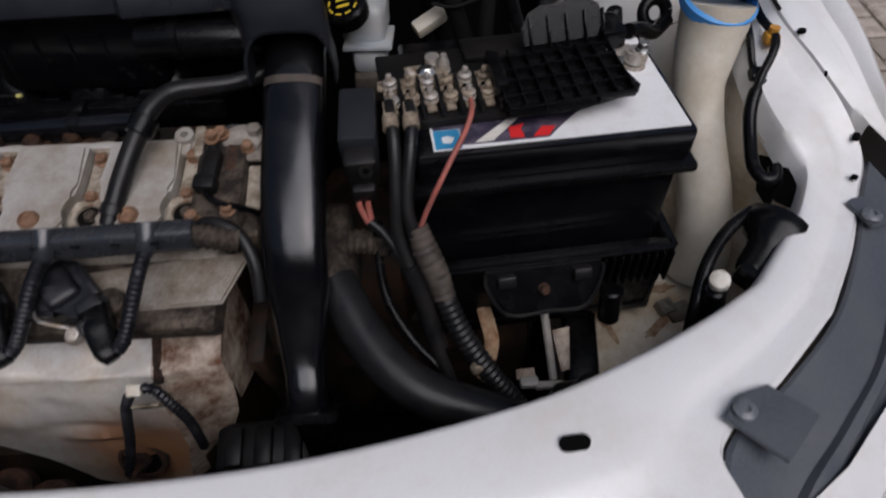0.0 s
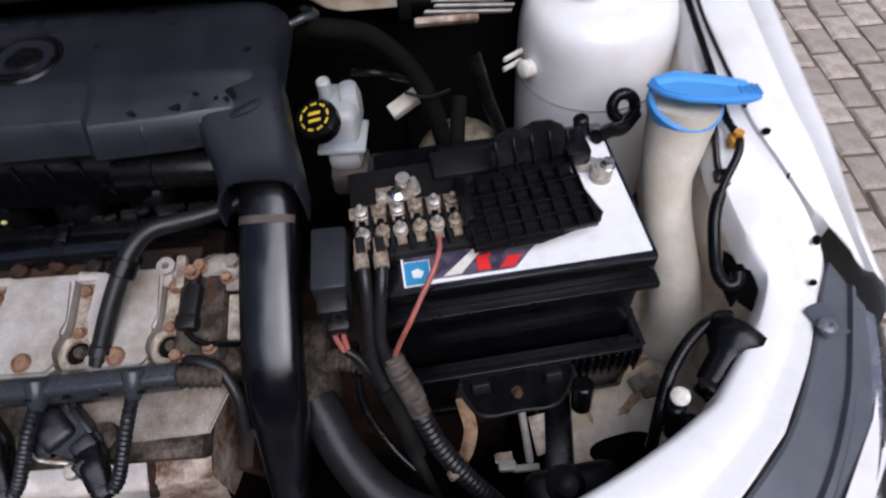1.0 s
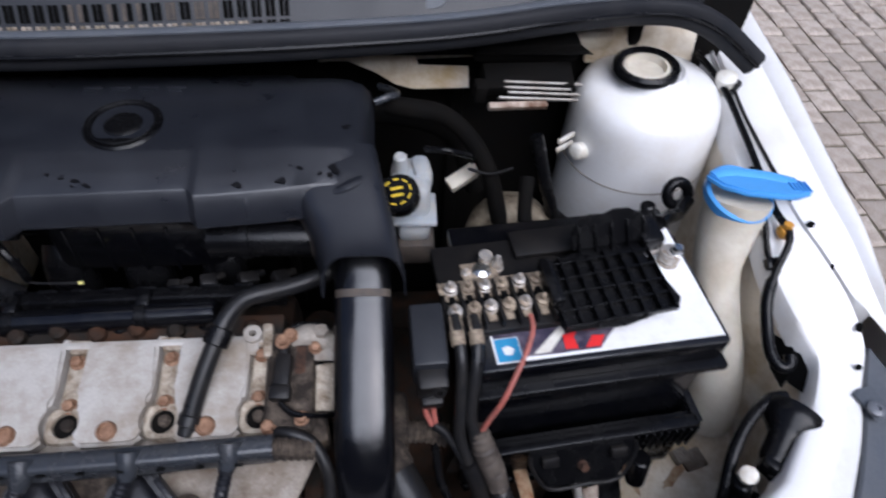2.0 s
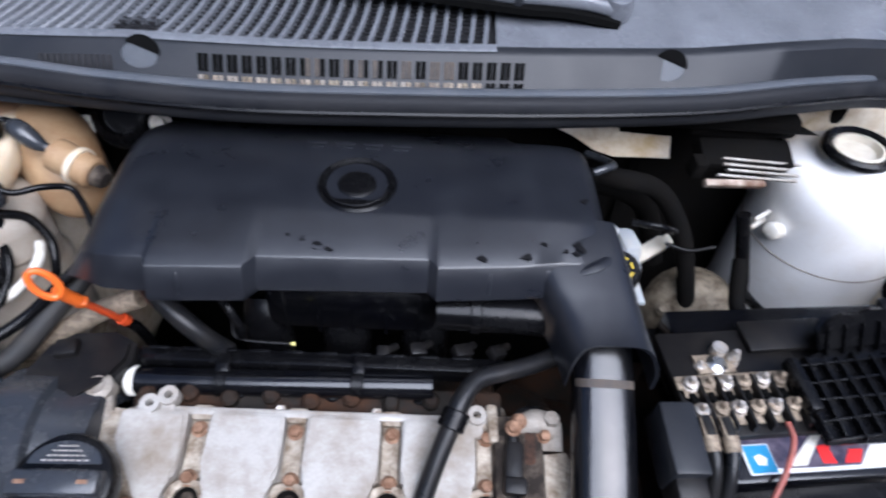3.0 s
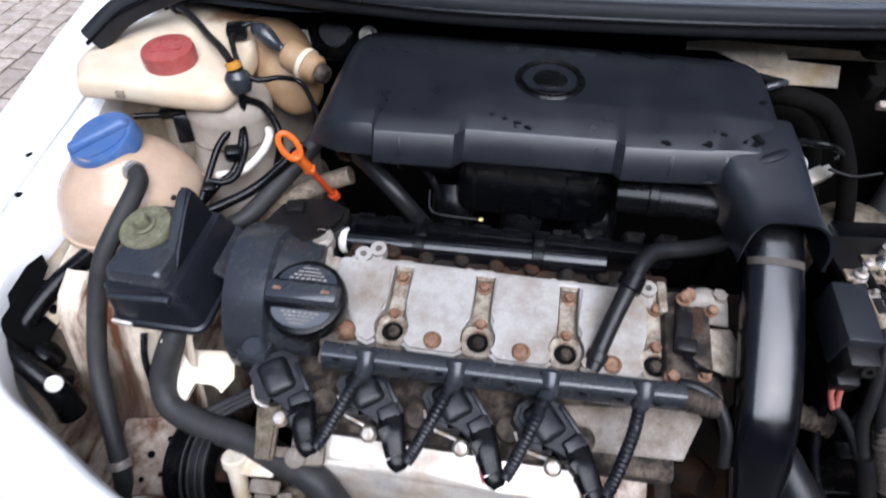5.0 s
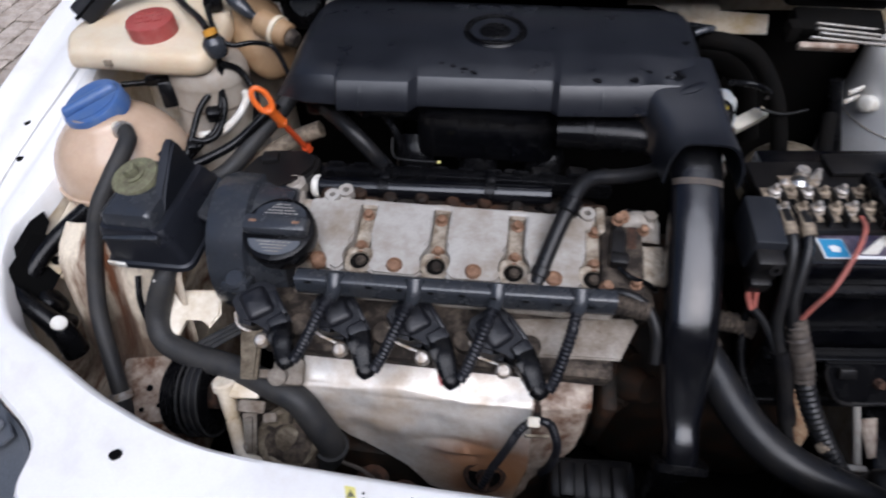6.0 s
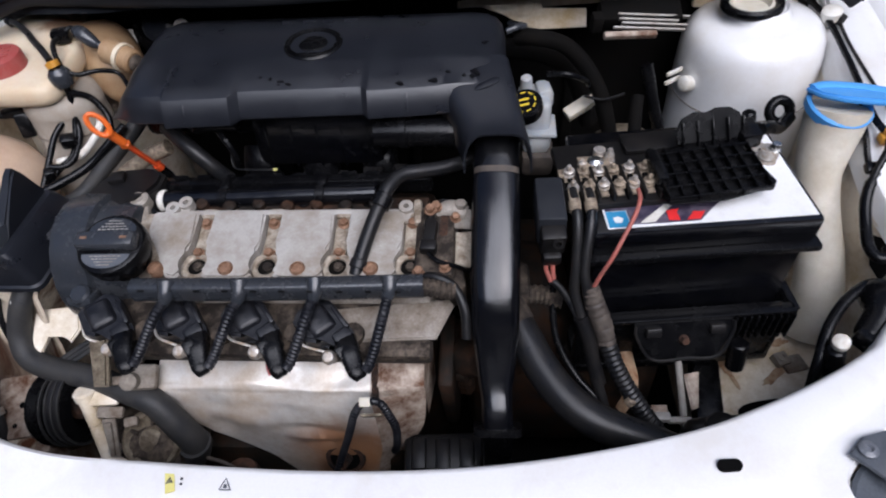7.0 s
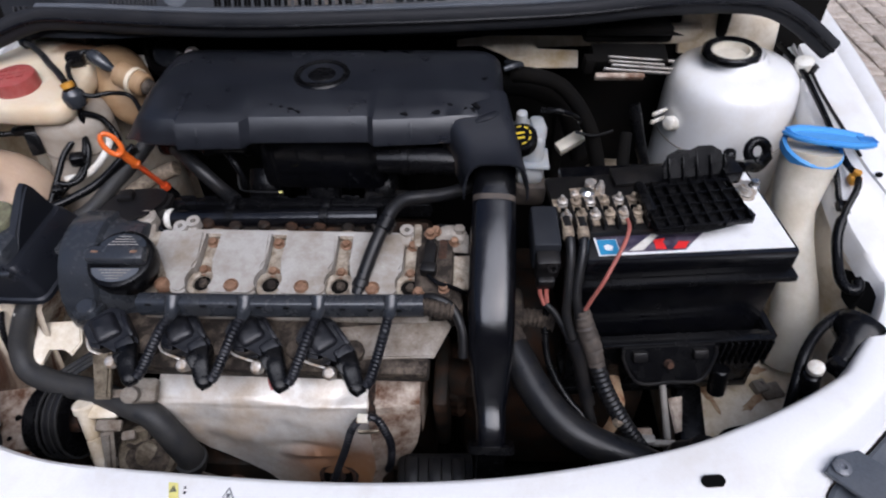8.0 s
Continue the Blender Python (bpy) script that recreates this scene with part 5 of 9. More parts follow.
def front_line(x):
    """Plan of the stepped front edge."""
    xs = [-0.345, -0.300, -0.290, -0.286, -0.209, -0.200, -0.057, -0.049, 0.02, 0.035, 0.06]
    ys = [0.078, 0.076, 0.076, 0.066, 0.070, 0.082, 0.087, 0.078, 0.084, 0.086, 0.090]
    return float(np.interp(x, xs, ys))


bm = shape()
XS2 = sorted(set([round(float(v), 4) for v in np.linspace(-0.30, 0.06, 37)] + [-0.3, -0.292, -0.290, -0.288, -0.286, -0.284, -0.212, -0.209, -0.2045, -0.200, -0.197, -0.060, -0.057, -0.053, -0.049, -0.046]))
stations = [(-0.362, 0.055, 0.0), (-0.356, 0.040, 0.003), (-0.347, 0.018, 0.010), (-0.338, 0.008, 0.02), (-0.325, 0.002, 0.03)]


def air_row(x, drop, inset):
    f = front_line(x) + inset * 0.4
    back = 0.300 - inset * 0.8 - max(0, (x - 0.02)) * 0.9
    base = 0.8865
    prof = [(f + 0.006, base - 0.001), (f + 0.001, base), (f - 0.0003, 0.8885), (f + 0.0004, 0.8925), (f + 0.0122, 0.9150), (f + 0.0140, 0.9166), (f + 0.036, 0.9212), (0.138, 0.9272), (0.146, 0.9285), (0.156, 0.9293), (0.205, 0.9312), (0.235, 0.9295), (0.262, 0.921), (back - 0.012, 0.908), (back, 0.885), (back + 0.002, base)]
    out = []
    for k, (y, z) in enumerate(prof):
        zz = base + (z - base) * max(0.0, 1 - drop / 0.055)
        out.append((x, y, zz))
    return out


rows = [air_row(x, d, 0.03 - i) for x, d, i in stations]
rows += [air_row(x, 0.0, 0.0) for x in XS2]
rows += [air_row(0.072, 0.001, 0.002), air_row(0.086, 0.004, 0.008), air_row(0.097, 0.012, 0.016), air_row(0.105, 0.028, 0.024), air_row(0.109, 0.055, 0.03)]
sheet(bm, rows)
lid = part("lid", bm, M_cover, air, "charcoal moulded lid", 30)
bm = shape()
box(bm, (-0.13, 0.20, 0.862), (0.43, 0.17, 0.044), bevel=0.01)
box(bm, (-0.245, 0.12, 0.870), (0.06, 0.06, 0.012), bevel=0.003)
part("lower_case", bm, M_black, air, "black lower case")
# badge in its dish
BADGE = (-0.124, 0.176, 0.9304)
bn = (0, -0.03, 1)
bm = shape()
lathe(bm, [(0.0365, -0.0008), (0.0345, 0.0014), (0.0325, 0.0010), (0.031, -0.0005), (0.0, -0.0005)], BADGE, bn, 40)
badge = part("badge_dish", bm, M_black, lid, "round recessed badge dish")
bm = shape()
lathe(bm, [(0.0275, 0.0), (0.0282, 0.0018), (0.0295, 0.0024), (0.0310, 0.0018), (0.0315, 0.0)], BADGE, bn, 40)
part("badge_ring", bm, M_black, badge, "glossy black ring")
bm = shape()
lathe(bm, [(0.0, 0.0014), (0.012, 0.0014), (0.016, 0.0008), (0.018, -0.0006)], BADGE, bn, 32)
part("badge_boss", bm, M_black, badge, "plain raised boss")
bm = shape()
for k in range(4):
    box(bm, (-0.168 + k * 0.027, 0.236, 0.9295), (0.018, 0.0035, 0.002), bevel=0.0008)
    box(bm, (-0.168 + k * 0.027, 0.2285, 0.9305), (0.013, 0.003, 0.002), bevel=0.0008)
part("raised_bars", bm, M_cover, lid, "small raised moulded bars")
for x, y, w in ((-0.262, 0.094, 0.018), (-0.005, 0.102, 0.020), (0.045, 0.108, 0.012)):
    bm = shape()
    box(bm, (x, front_line(x) + 0.0060, 0.9025), (0.0035, 0.002, 0.020), rot=(-29, 0, 0), bevel=0.0008)
    part("snap_rib", bm, M_cover, lid)
random.seed(4)
for k in range(26):
    cx, cy, sp = ((-0.165, 0.110, 0.012), (-0.160, 0.108, 0.012), (-0.221, 0.112, 0.003), (0.023, 0.105, 0.004), (0.066, 0.113, 0.012), (0.078, 0.116, 0.008), (-0.016, 0.098, 0.004), (0.05, 0.158, 0.004), (-0.255, 0.100, 0.004), (0.080, 0.168, 0.004))[k % 10]
    x, y = cx + random.gauss(0, sp), cy + random.gauss(0, sp * 0.45)
    y = max(front_line(x) + 0.020, y)
    z = float(np.interp(y, [0.095, 0.12, 0.145, 0.17, 0.205], [0.9185, 0.9212, 0.9255, 0.929, 0.931]))
    bm = shape()
    r = random.uniform(0.0014, 0.0042)
    sq, ph = random.uniform(0.4, 0.9), random.uniform(0, 6)
    pts = [(r * (1 + 0.35 * math.sin(3 * q + ph) + 0.2 * math.sin(5 * q + 2 * ph)) * math.cos(q), sq * r * (1 + 0.35 * math.sin(2 * q + ph)) * math.sin(q)) for q in np.linspace(0, 2 * math.pi, 13)[:-1]]
    prism(bm, pts, 0.0007, frame_of((x, y, z - 0.0004), (1, random.uniform(-0.6, 0.6), 0), (0, -0.13, 1)))
    part("wet_spot", bm, M_wet, lid, "dark wet spot")

# bell mouth of the air box over the duct
bm = shape()
rows = []
for y, x0, x1, zt, zb, r in ((0.150, 0.030, 0.112, 0.9235, 0.880, 0.3), (0.122, 0.030, 0.117, 0.920, 0.868, 0.4), (0.100, 0.036, 0.122, 0.914, 0.860, 0.6), (0.080, 0.046, 0.127, 0.906, 0.855, 0.8), (0.060, 0.056, 0.131, 0.899, 0.853, 1.0), (0.043, 0.061, 0.134, 0.896, 0.855, 1.1), (0.034, 0.062, 0.134, 0.896, 0.858, 1.1)):
    row = []
    cx, hw = (x0 + x1) / 2, (x1 - x0) / 2
    for k in range(17):
        a = math.pi * k / 16
        c, s = math.cos(a), math.sin(a)
        e = 2 / (2 + 2.2 / max(r, 0.3))
        droop = max(0.0, 0.075 - y) / 0.041
        row.append((cx - hw * (1 + 0.05 * droop * c * c) * math.copysign(abs(c) ** e, c) if abs(c) > 1e-9 else cx, y - 0.012 * droop * abs(c) ** 3, zb + (zt - zb) * abs(s) ** e - 0.004 * droop * abs(c) ** 3))
    rows.append(row)
last = rows[-1]
rows.append([(x + (0.0965 - x) * 0.05, y + 0.001, z - 0.003) for x, y, z in last])
rows.append([(x + (0.0965 - x) * 0.05, y + 0.03, z - 0.004) for x, y, z in last])
sheet(bm, rows)
part("bell_mouth", bm, M_cover, air, "flared charcoal bell mouth", 50)
bm = shape()
tube(bm, [(0.040, 0.108, 0.902), (0.060, 0.100, 0.906), (0.085, 0.102, 0.914), (0.104, 0.118, 0.914)], 0.003, 8, 6, wide=0.006)
part("moulded_bead", bm, M_cover, air)

# ---- intake duct ----
duct = thing("intake_duct", (0.097, -0.19, 0.62), "smooth black plastic intake duct running down from the air box", "intake duct")
bm = shape()
dpts = [(0.097, 0.080, 0.868), (0.0965, 0.030, 0.843), (0.096, -0.020, 0.817), (0.095, -0.068, 0.787), (0.095, -0.096, 0.762), (0.0955, -0.122, 0.728), (0.096, -0.150, 0.698), (0.097, -0.172, 0.680), (0.0975, -0.188, 0.664)]
tube(bm, dpts, lambda t: 0.0185 - 0.003 * t, 28, 8, wide=lambda t: 0.0255 + 0.0015 * math.sin(3.1 * min(1, t * 1.6)) - 0.0085 * min(1, max(0, (t - 0.58)) / 0.22), square=2.7)
part("duct_body", bm, M_gloss, duct, "", 60)
bm = shape()
tube(bm, [(0.0966, 0.034, 0.8455), (0.0965, 0.028, 0.842)], 0.0190, 28, 3, wide=0.0260, square=2.8)
part("collar", bm, M_tape, duct, "dusty brown collar")
bm = shape()
tube(bm, [(0.0975, -0.184, 0.668), (0.0975, -0.190, 0.662)], 0.0165, 20, 3, wide=0.0265, square=5.0)
box(bm, (0.098, -0.178, 0.605), (0.036, 0.026, 0.10), bevel=0.008)
part("lower_socket", bm, M_black, duct)

# ---- breather hose ----
hose = thing("breather_hose", (-0.057, -0.064, 0.78), "black rubber breather hose plugged into the head cover", "hose")
bm = shape()
tube(bm, [(-0.058, -0.070, 0.786), (-0.052, -0.052, 0.800), (-0.043, -0.030, 0.817), (-0.033, -0.008, 0.832), (-0.024, 0.012, 0.842), (-0.010, 0.030, 0.845), (0.012, 0.040, 0.842), (0.035, 0.050, 0.838), (0.060, 0.062, 0.838), (0.085, 0.080, 0.842)], 0.0082, 14, 6)
part("hose_body", bm, M_rubber, hose)
bm = shape()
rod(bm, (-0.0335, -0.0095, 0.831), (-0.0275, 0.004, 0.838), 0.0115, 0.0115, 16, 0.001)
part("hose_clamp", bm, M_black, hose, "black clamp")
bm = shape()
rod(bm, (-0.056, -0.064, 0.791), (-0.053, -0.056, 0.797), 0.0102, 0.0098, 16, 0.001)
part("hose_end", bm, M_rubber, hose)

# ---- ignition harness rail ----
har = thing("ignition_harness", (-0.14, -0.10, 0.77), "black ignition harness rail with four branch leads", "wiring harness")
bm = shape()
tube(bm, [(-0.300, -0.096, 0.791), (-0.14, -0.094, 0.791), (0.019, -0.088, 0.790)], 0.0125, 16, 4, wide=0.0095, square=4)
rail_b = part("harness_rail", bm, M_grey, har, "dark grey trough")
for k in range(10):
    bm = shape()
    x = -0.285 + k * 0.031
    box(bm, (x, -0.105, 0.800), (0.006, 0.002, 0.003), rot=(40, 0, 0))
    part("latch_mark", bm, M_hole, rail_b)
bm = shape()
corrugated(bm, [(0.016, -0.088, 0.789), (0.032, -0.087, 0.784), (0.050, -0.085, 0.778)], 0.0105, 0.0055)
part("ribbed_end", bm, M_grime, har, "brown-stained ribbed conduit")
BOOTS = [(-0.298, -0.168, 0.745), (-0.2165, -0.1665, 0.740), (-0.130, -0.168, 0.741), (-0.0443, -0.170, 0.743)]
KNOTS = [(-0.259, -0.100, 0.798), (-0.178, -0.098, 0.798), (-0.096, -0.095, 0.798), (-0.016, -0.092, 0.798)]
for (kx, ky, kz), (bx, by, bz) in zip(KNOTS, BOOTS):
    bm = shape()
    tube(bm, [(kx, ky + 0.006, kz + 0.004), (kx, ky - 0.006, kz - 0.004), (kx - 0.004, ky - 0.012, kz - 0.012)], lambda t: 0.0105 - 0.004 * t, 12, 4)
    part("branch_collar", bm, M_grey, har)
    bm = shape()
    end = V(bx + 0.010, by + 0.014, bz + 0.007)
    mid = V(kx, ky, kz).lerp(end, 0.5) + V(0.002, -0.002, 0.004)
    corrugated(bm, [(kx - 0.002, ky - 0.010, kz - 0.008), mid, end, (bx + 0.004, by + 0.004, bz + 0.001)], 0.0062, 0.0042, 0.15)
    part("branch_lead", bm, M_coil, har, "ribbed branch lead")

# ---- ignition coils ----
COILS = [(-0.338, -0.117, 0.752), (-0.254, -0.116, 0.752), (-0.172, -0.116, 0.752), (-0.088, -0.122, 0.752)]
for k, (c, bt) in enumerate(zip(COILS, BOOTS)):
    t = thing("ignition_coil", (c[0], c[1], c[2] - 0.02), "dull black ignition coil with plug boot and zinc bolt", "ignition coil", "ignition coils")
    d = Vector(bt) - Vector(c)
    ang = math.degrees(math.atan2(d.y, d.x))
    m = pose(*c, 0, 0, ang) @ pose(0, 0, 0, 4, 16, 0)
    bm = shape()
    L = d.length
    # flat housing: a six-cornered shell with a bevelled rim, its top face ridged
    prism(bm, [(-0.037, -0.012), (-0.029, -0.023), (-0.002, -0.024), (0.006, -0.016), (0.011, -0.003), (0.034, -0.001), (0.036, 0.014), (0.020, 0.023), (-0.026, 0.023), (-0.037, 0.012)], 0.024, m @ Matrix.Translation((0, 0, -0.015)), 0.004)
    box(bm, (-0.013, -0.001, 0.008), (0.038, 0.032, 0.014), m=m, bevel=0.006, taper=(0.86, 0.82), seg=3)
    box(bm, (0.021, 0.010, 0.008), (0.022, 0.020, 0.010), m=m, rot=(0, 10, 0), bevel=0.003)
    box(bm, (-0.002, 0.020, 0.006), (0.030, 0.005, 0.012), m=m, bevel=0.0015)
    part("coil_body", bm, M_coil, t, "dusty black flat housing")
    bm = shape()
    p0, p2 = m @ V(0.022, 0.010, 0.003), Vector(bt) - d.normalized() * 0.010 + V(0, 0, -0.002)
    tube(bm, [p0, p0.lerp(p2, 0.4) + V(0, 0, 0.003), p0.lerp(p2, 0.75) + V(0, 0, 0.001), p2], lambda q: 0.0100 - 0.002 * q, 16, 5, wide=lambda q: 0.0125 - 0.0030 * q, square=3.6)
    tube(bm, [p2, p2 + d.normalized() * 0.006 + V(0, 0, -0.001), p2 + d.normalized() * 0.011 + V(0, 0, -0.003)], lambda q: 0.0085 - 0.004 * q * q, 16, 3, wide=lambda q: 0.0098 - 0.004 * q * q, square=3.0)
    part("plug_boot", bm, M_black, t, "black plug boot")
    bm = shape()
    for q in (0.35, 0.62):
        c_ = p0.lerp(p2, q)
        tube(bm, [c_ - d.normalized() * 0.003, c_ + d.normalized() * 0.003], 0.0108 - 0.003 * q, 16, 2, wide=0.0134 - 0.004 * q, square=3.6)
    box(bm, (0.034, 0.0, 0.012), (0.016, 0.013, 0.006), rot=(0, 16, 0), m=m, bevel=0.002)
    part("plug_latch", bm, M_black, t, "black latch and bands")
    bx = ((-0.3375, -0.136, 0.734), (-0.252, -0.139, 0.736), (-0.1665, -0.139, 0.736), (-0.084, -0.143, 0.734))[k]
    bm = shape()
    tube(bm, [m @ V(-0.020, -0.025, -0.004), m @ V(-0.004, -0.027, -0.006), Vector(bx) + V(-0.003, 0.006, 0.001), Vector(bx) + V(0, 0, 0.001)], 0.0008, 8, 4, wide=0.0016)
    part("coil_strap", bm, M_bolt, t, "thin zinc strap")
    bm = shape()
    lathe(bm, [(0, -0.02), (0.004, -0.02), (0.004, 0.0), (0.008, 0.0), (0.008, 0.004), (0.0055, 0.008), (0, 0.009)], bx, (0, -0.5, 1), 14)
    part("coil_bolt", bm, M_bolt, t, "zinc bolt")
    if k in (2,):
        bm = shape()
        tube(bm, [Vector(bt) + V(-0.0165, 0.016, 0.006), Vector(bt) + V(-0.0165, 0.008, 0.002), Vector(bt) + V(-0.0125, 0.0, -0.004)], 0.0018, 8, 4)
        part("red_seal", bm, M_red, t, "red rubber seal ring")

# casting that carries the coils
hc = thing("head_casting", (-0.16, -0.10, 0.70), "brown-grimed alloy head casting under the coils", "head casting")
b = shape()
box(b, (-0.16, -0.100, 0.725), (0.37, 0.07, 0.03), rot=(18, 0, 0), bevel=0.006)
part("casting_body", b, M_grime, hc)
b = shape()
prism(b, [(-0.10, -0.02), (0.03, -0.02), (0.05, 0.018), (0.045, 0.026), (-0.10, 0.018)], 0.006, frame_of((0.0, -0.100, 0.738), (1, 0.05, 0), (0, -0.3, 1)), 0.002)
part("casting_tab", b, M_dirty, hc, "pale stained casting tab")
for x in (-0.30, -0.21, -0.125, -0.06):
    b = shape()
    lathe(b, [(0, 0), (0.012, 0), (0.012, 0.012), (0.008, 0.014), (0, 0.014)], (x, -0.115, 0.735), (0, -0.3, 1), 14)
    part("casting_boss", b, M_grime, hc)

# ---- exhaust heat shield ----
shield = thing("heat_shield", (-0.15, -0.14, 0.53), "stained bare metal exhaust heat shield with a crease and dents", "heat shield")
bm = shape()
NX = 73
SH_Z = [0.706, 0.690, 0.676, 0.668, 0.663, 0.656, 0.643, 0.63, 0.605, 0.58, 0.555, 0.53, 0.49]
SH_Y = [-0.072, -0.098, -0.122, -0.137, -0.1425, -0.1455, -0.148, -0.150, -0.154, -0.155, -0.157, -0.159, -0.160]
SH_L = [-0.300, -0.306, -0.309, -0.311, -0.312, -0.311, -0.305, -0.298, -0.283, -0.262, -0.225, -0.19, -0.165]
SH_R = [0.012, 0.0125, 0.013, 0.013, 0.013, 0.013, 0.0125, 0.012, 0.010, 0.006, -0.004, -0.02, -0.035]


def dent(x, z, cx, cz, wx, wz, depth, slant=0.0):
    return depth * math.exp(-((x - cx) / wx) ** 2 - ((z - cz - slant * (x - cx)) / wz) ** 2)


def shield_row(u):
    row = []
    for k in range(49):
        f = k / 48 * 12
        xl, xr = np.interp(f, range(13), SH_L), np.interp(f, range(13), SH_R)
        x = xl + (xr - xl) * u
        y, z = float(np.interp(f, range(13), SH_Y)), float(np.interp(f, range(13), SH_Z))
        if f > 5:
            y -= 0.014 * math.exp(-((x + 0.095) / 0.085) ** 2) * (0.656 - z) / 0.15
            y += dent(x, z, -0.130, 0.596, 0.030, 0.006, 0.007) - dent(x, z, -0.128, 0.584, 0.032, 0.005, 0.005)
            y += dent(x, z, -0.120, 0.573, 0.022, 0.005, 0.006, 0.2) - dent(x, z, -0.20, 0.615, 0.035, 0.02, 0.005)
            y += dent(x, z, -0.245, 0.60, 0.02, 0.016, 0.005) + dent(x, z, -0.155, 0.632, 0.009, 0.007, 0.0025)
            y -= dent(x, z, -0.075, 0.625, 0.03, 0.03, 0.004)
        else:
            z += dent(x, f, -0.20, 3.2, 0.03, 1.0, 0.0025) - dent(x, f, -0.09, 2.6, 0.04, 1.0, 0.003)
        if f > 3 and u > 0.8:
            y += 0.02 * (u - 0.8) / 0.2 * (1 if f > 5 else 0.5)
        z += 0.0015 * noise.noise(V(x * 22, f * 0.6, 1.0))
        y += 0.002 * noise.noise(V(x * 30, f * 0.7, 5.0)) + 0.0006 * noise.noise(V(x * 120, f * 3, 2.0))
        row.append((x, y, z))
    return row


sheet(bm, [shield_row(i / (NX - 1)) for i in range(59)])
skin = part("shield_skin", bm, M_shield, shield, "heat-stained bare metal skin", 60)
bm = shape()
sheet(bm, [[(x, y - 0.0012, z + 0.001) for x, y, z in shield_row(i / (NX - 1))] for i in range(58, NX)])
part("scorched_end", bm, M_scorch, shield, "rust-scorched end of the shield", 60)
bm = shape()
sheet(bm, [[(0.0132, -0.072, 0.704), (0.0132, -0.135, 0.668), (0.0132, -0.135, 0.60)], [(0.0145, -0.040, 0.70), (0.0145, -0.05, 0.64), (0.0145, -0.06, 0.56)]])
part("side_cheek", bm, M_scorch, shield, "rust-stained side cheek")
bm = shape()
lathe(bm, [(0.026, -0.004), (0.024, 0.001), (0.020, 0.002), (0.019, -0.004)], (-0.096, -0.1715, 0.545), (0, -0.9, 0.42), 26)
rim = part("sensor_opening", bm, M_rust, skin, "rusty rim round the sensor hole")
bm = shape()
lathe(bm, [(0.0195, -0.003), (0.0, -0.004)], (-0.096, -0.1725, 0.5455), (0, -0.9, 0.42), 22)
part("sensor_cavity", bm, M_hole, rim)
bm = shape()
box(bm, (-0.045, -0.128, 0.672), (0.009, 0.05, 0.006), rot=(33, 0, 4), bevel=0.002)
part("rusty_strap", bm, M_rust, shield, "rusty strap")

oxy = thing("oxygen_sensor", (-0.096, -0.196, 0.54), "oxygen sensor with a braided black lead over the heat shield", "sensor")
bm = shape()
lathe(bm, [(0, -0.01), (0.010, -0.01), (0.010, 0.006), (0.007, 0.008), (0.0065, 0.024), (0, 0.026)], (-0.096, -0.172, 0.546), (0, -0.8, 0.6), 6)
part("sensor_body", bm, M_rust, oxy, "rusty hexagon body")
bm = shape()
corrugated(bm, [(-0.098, -0.190, 0.560), (-0.090, -0.182, 0.583), (-0.080, -0.178, 0.612), (-0.072, -0.176, 0.638), (-0.064, -0.172, 0.664), (-0.052, -0.168, 0.682), (-0.034, -0.168, 0.685), (-0.024, -0.172, 0.662), (-0.020, -0.172, 0.63), (-0.024, -0.170, 0.588), (-0.03, -0.165, 0.56)], 0.0050, 0.0052, 0.26)
part("sensor_lead", bm, M_coil, oxy, "braided black lead")
bm = shape()
box(bm, (-0.049, -0.169, 0.686), (0.013, 0.011, 0.007), rot=(30, 0, 0), bevel=0.002)
part("lead_clip", bm, M_neck, oxy, "off-white plastic clip")
bm = shape()
box(bm, (-0.044, -0.1725, 0.663), (0.024, 0.003, 0.020), rot=(24, 0, 4), bevel=0.001)
part("clip_tag", bm, M_khaki, oxy, "tan metal tag")

# ---- timing cover and oil filler ----
tim = thing("timing_cover", (-0.378, 0.0, 0.70), "dark grey plastic timing belt cover", "timing cover")
bm = shape()
rows = []
for k in range(15):
    a = radians(-42 + 15.5 * k)
    cy, cz, r = -0.005, 0.745, 0.083
    row = []
    for x, dr in ((-0.416, -0.010), (-0.414, -0.002), (-0.406, 0.0), (-0.372, 0.0), (-0.368, -0.006), (-0.360, -0.007), (-0.330, -0.012), (-0.326, -0.03)):
        rr = r + dr
        row.append((x + 0.02 * max(0, math.cos(a)) * 0.2, cy - rr * math.cos(a) * 0.96, cz + rr * math.sin(a)))
    rows.append(row)
sheet(bm, rows)
part("cover_shell", bm, M_grey, tim, "dark grey moulded shell")
bm = shape()
box(bm, (-0.372, -0.004, 0.735), (0.082, 0.13, 0.13), bevel=0.03)
part("cover_core", bm, M_black, tim)
bm = shape()
prism(bm, [(-0.408, 0.012), (-0.404, 0.045), (-0.392, 0.066), (-0.379, 0.083), (-0.342, 0.087), (-0.320, 0.075), (-0.318, 0.056), (-0.330, 0.030), (-0.360, 0.0)], 0.040, pose(0, 0, 0.776, 0, 0, 0), 0.005)
box(bm, (-0.375, 0.062, 0.818), (0.020, 0.018, 0.010), rot=(0, 0, 12), bevel=0.003)
part("rear_shoulder", bm, M_matt, tim, "dusty black rear shoulder")
for x, y, z in ((-0.374, -0.088, 0.770),):
    bm = shape()
    lathe(bm, [(0, -0.01), (0.012, -0.01), (0.012, 0.006), (0.009, 0.009), (0, 0.009)], (x, y, z), (0, -0.3, 1), 16)
    box(bm, (x, y, z - 0.004), (0.03, 0.024, 0.014), rot=(-20, 0, 0), bevel=0.004)
    part("cover_lug", bm, M_grey, tim, "moulded lug")
bm = shape()
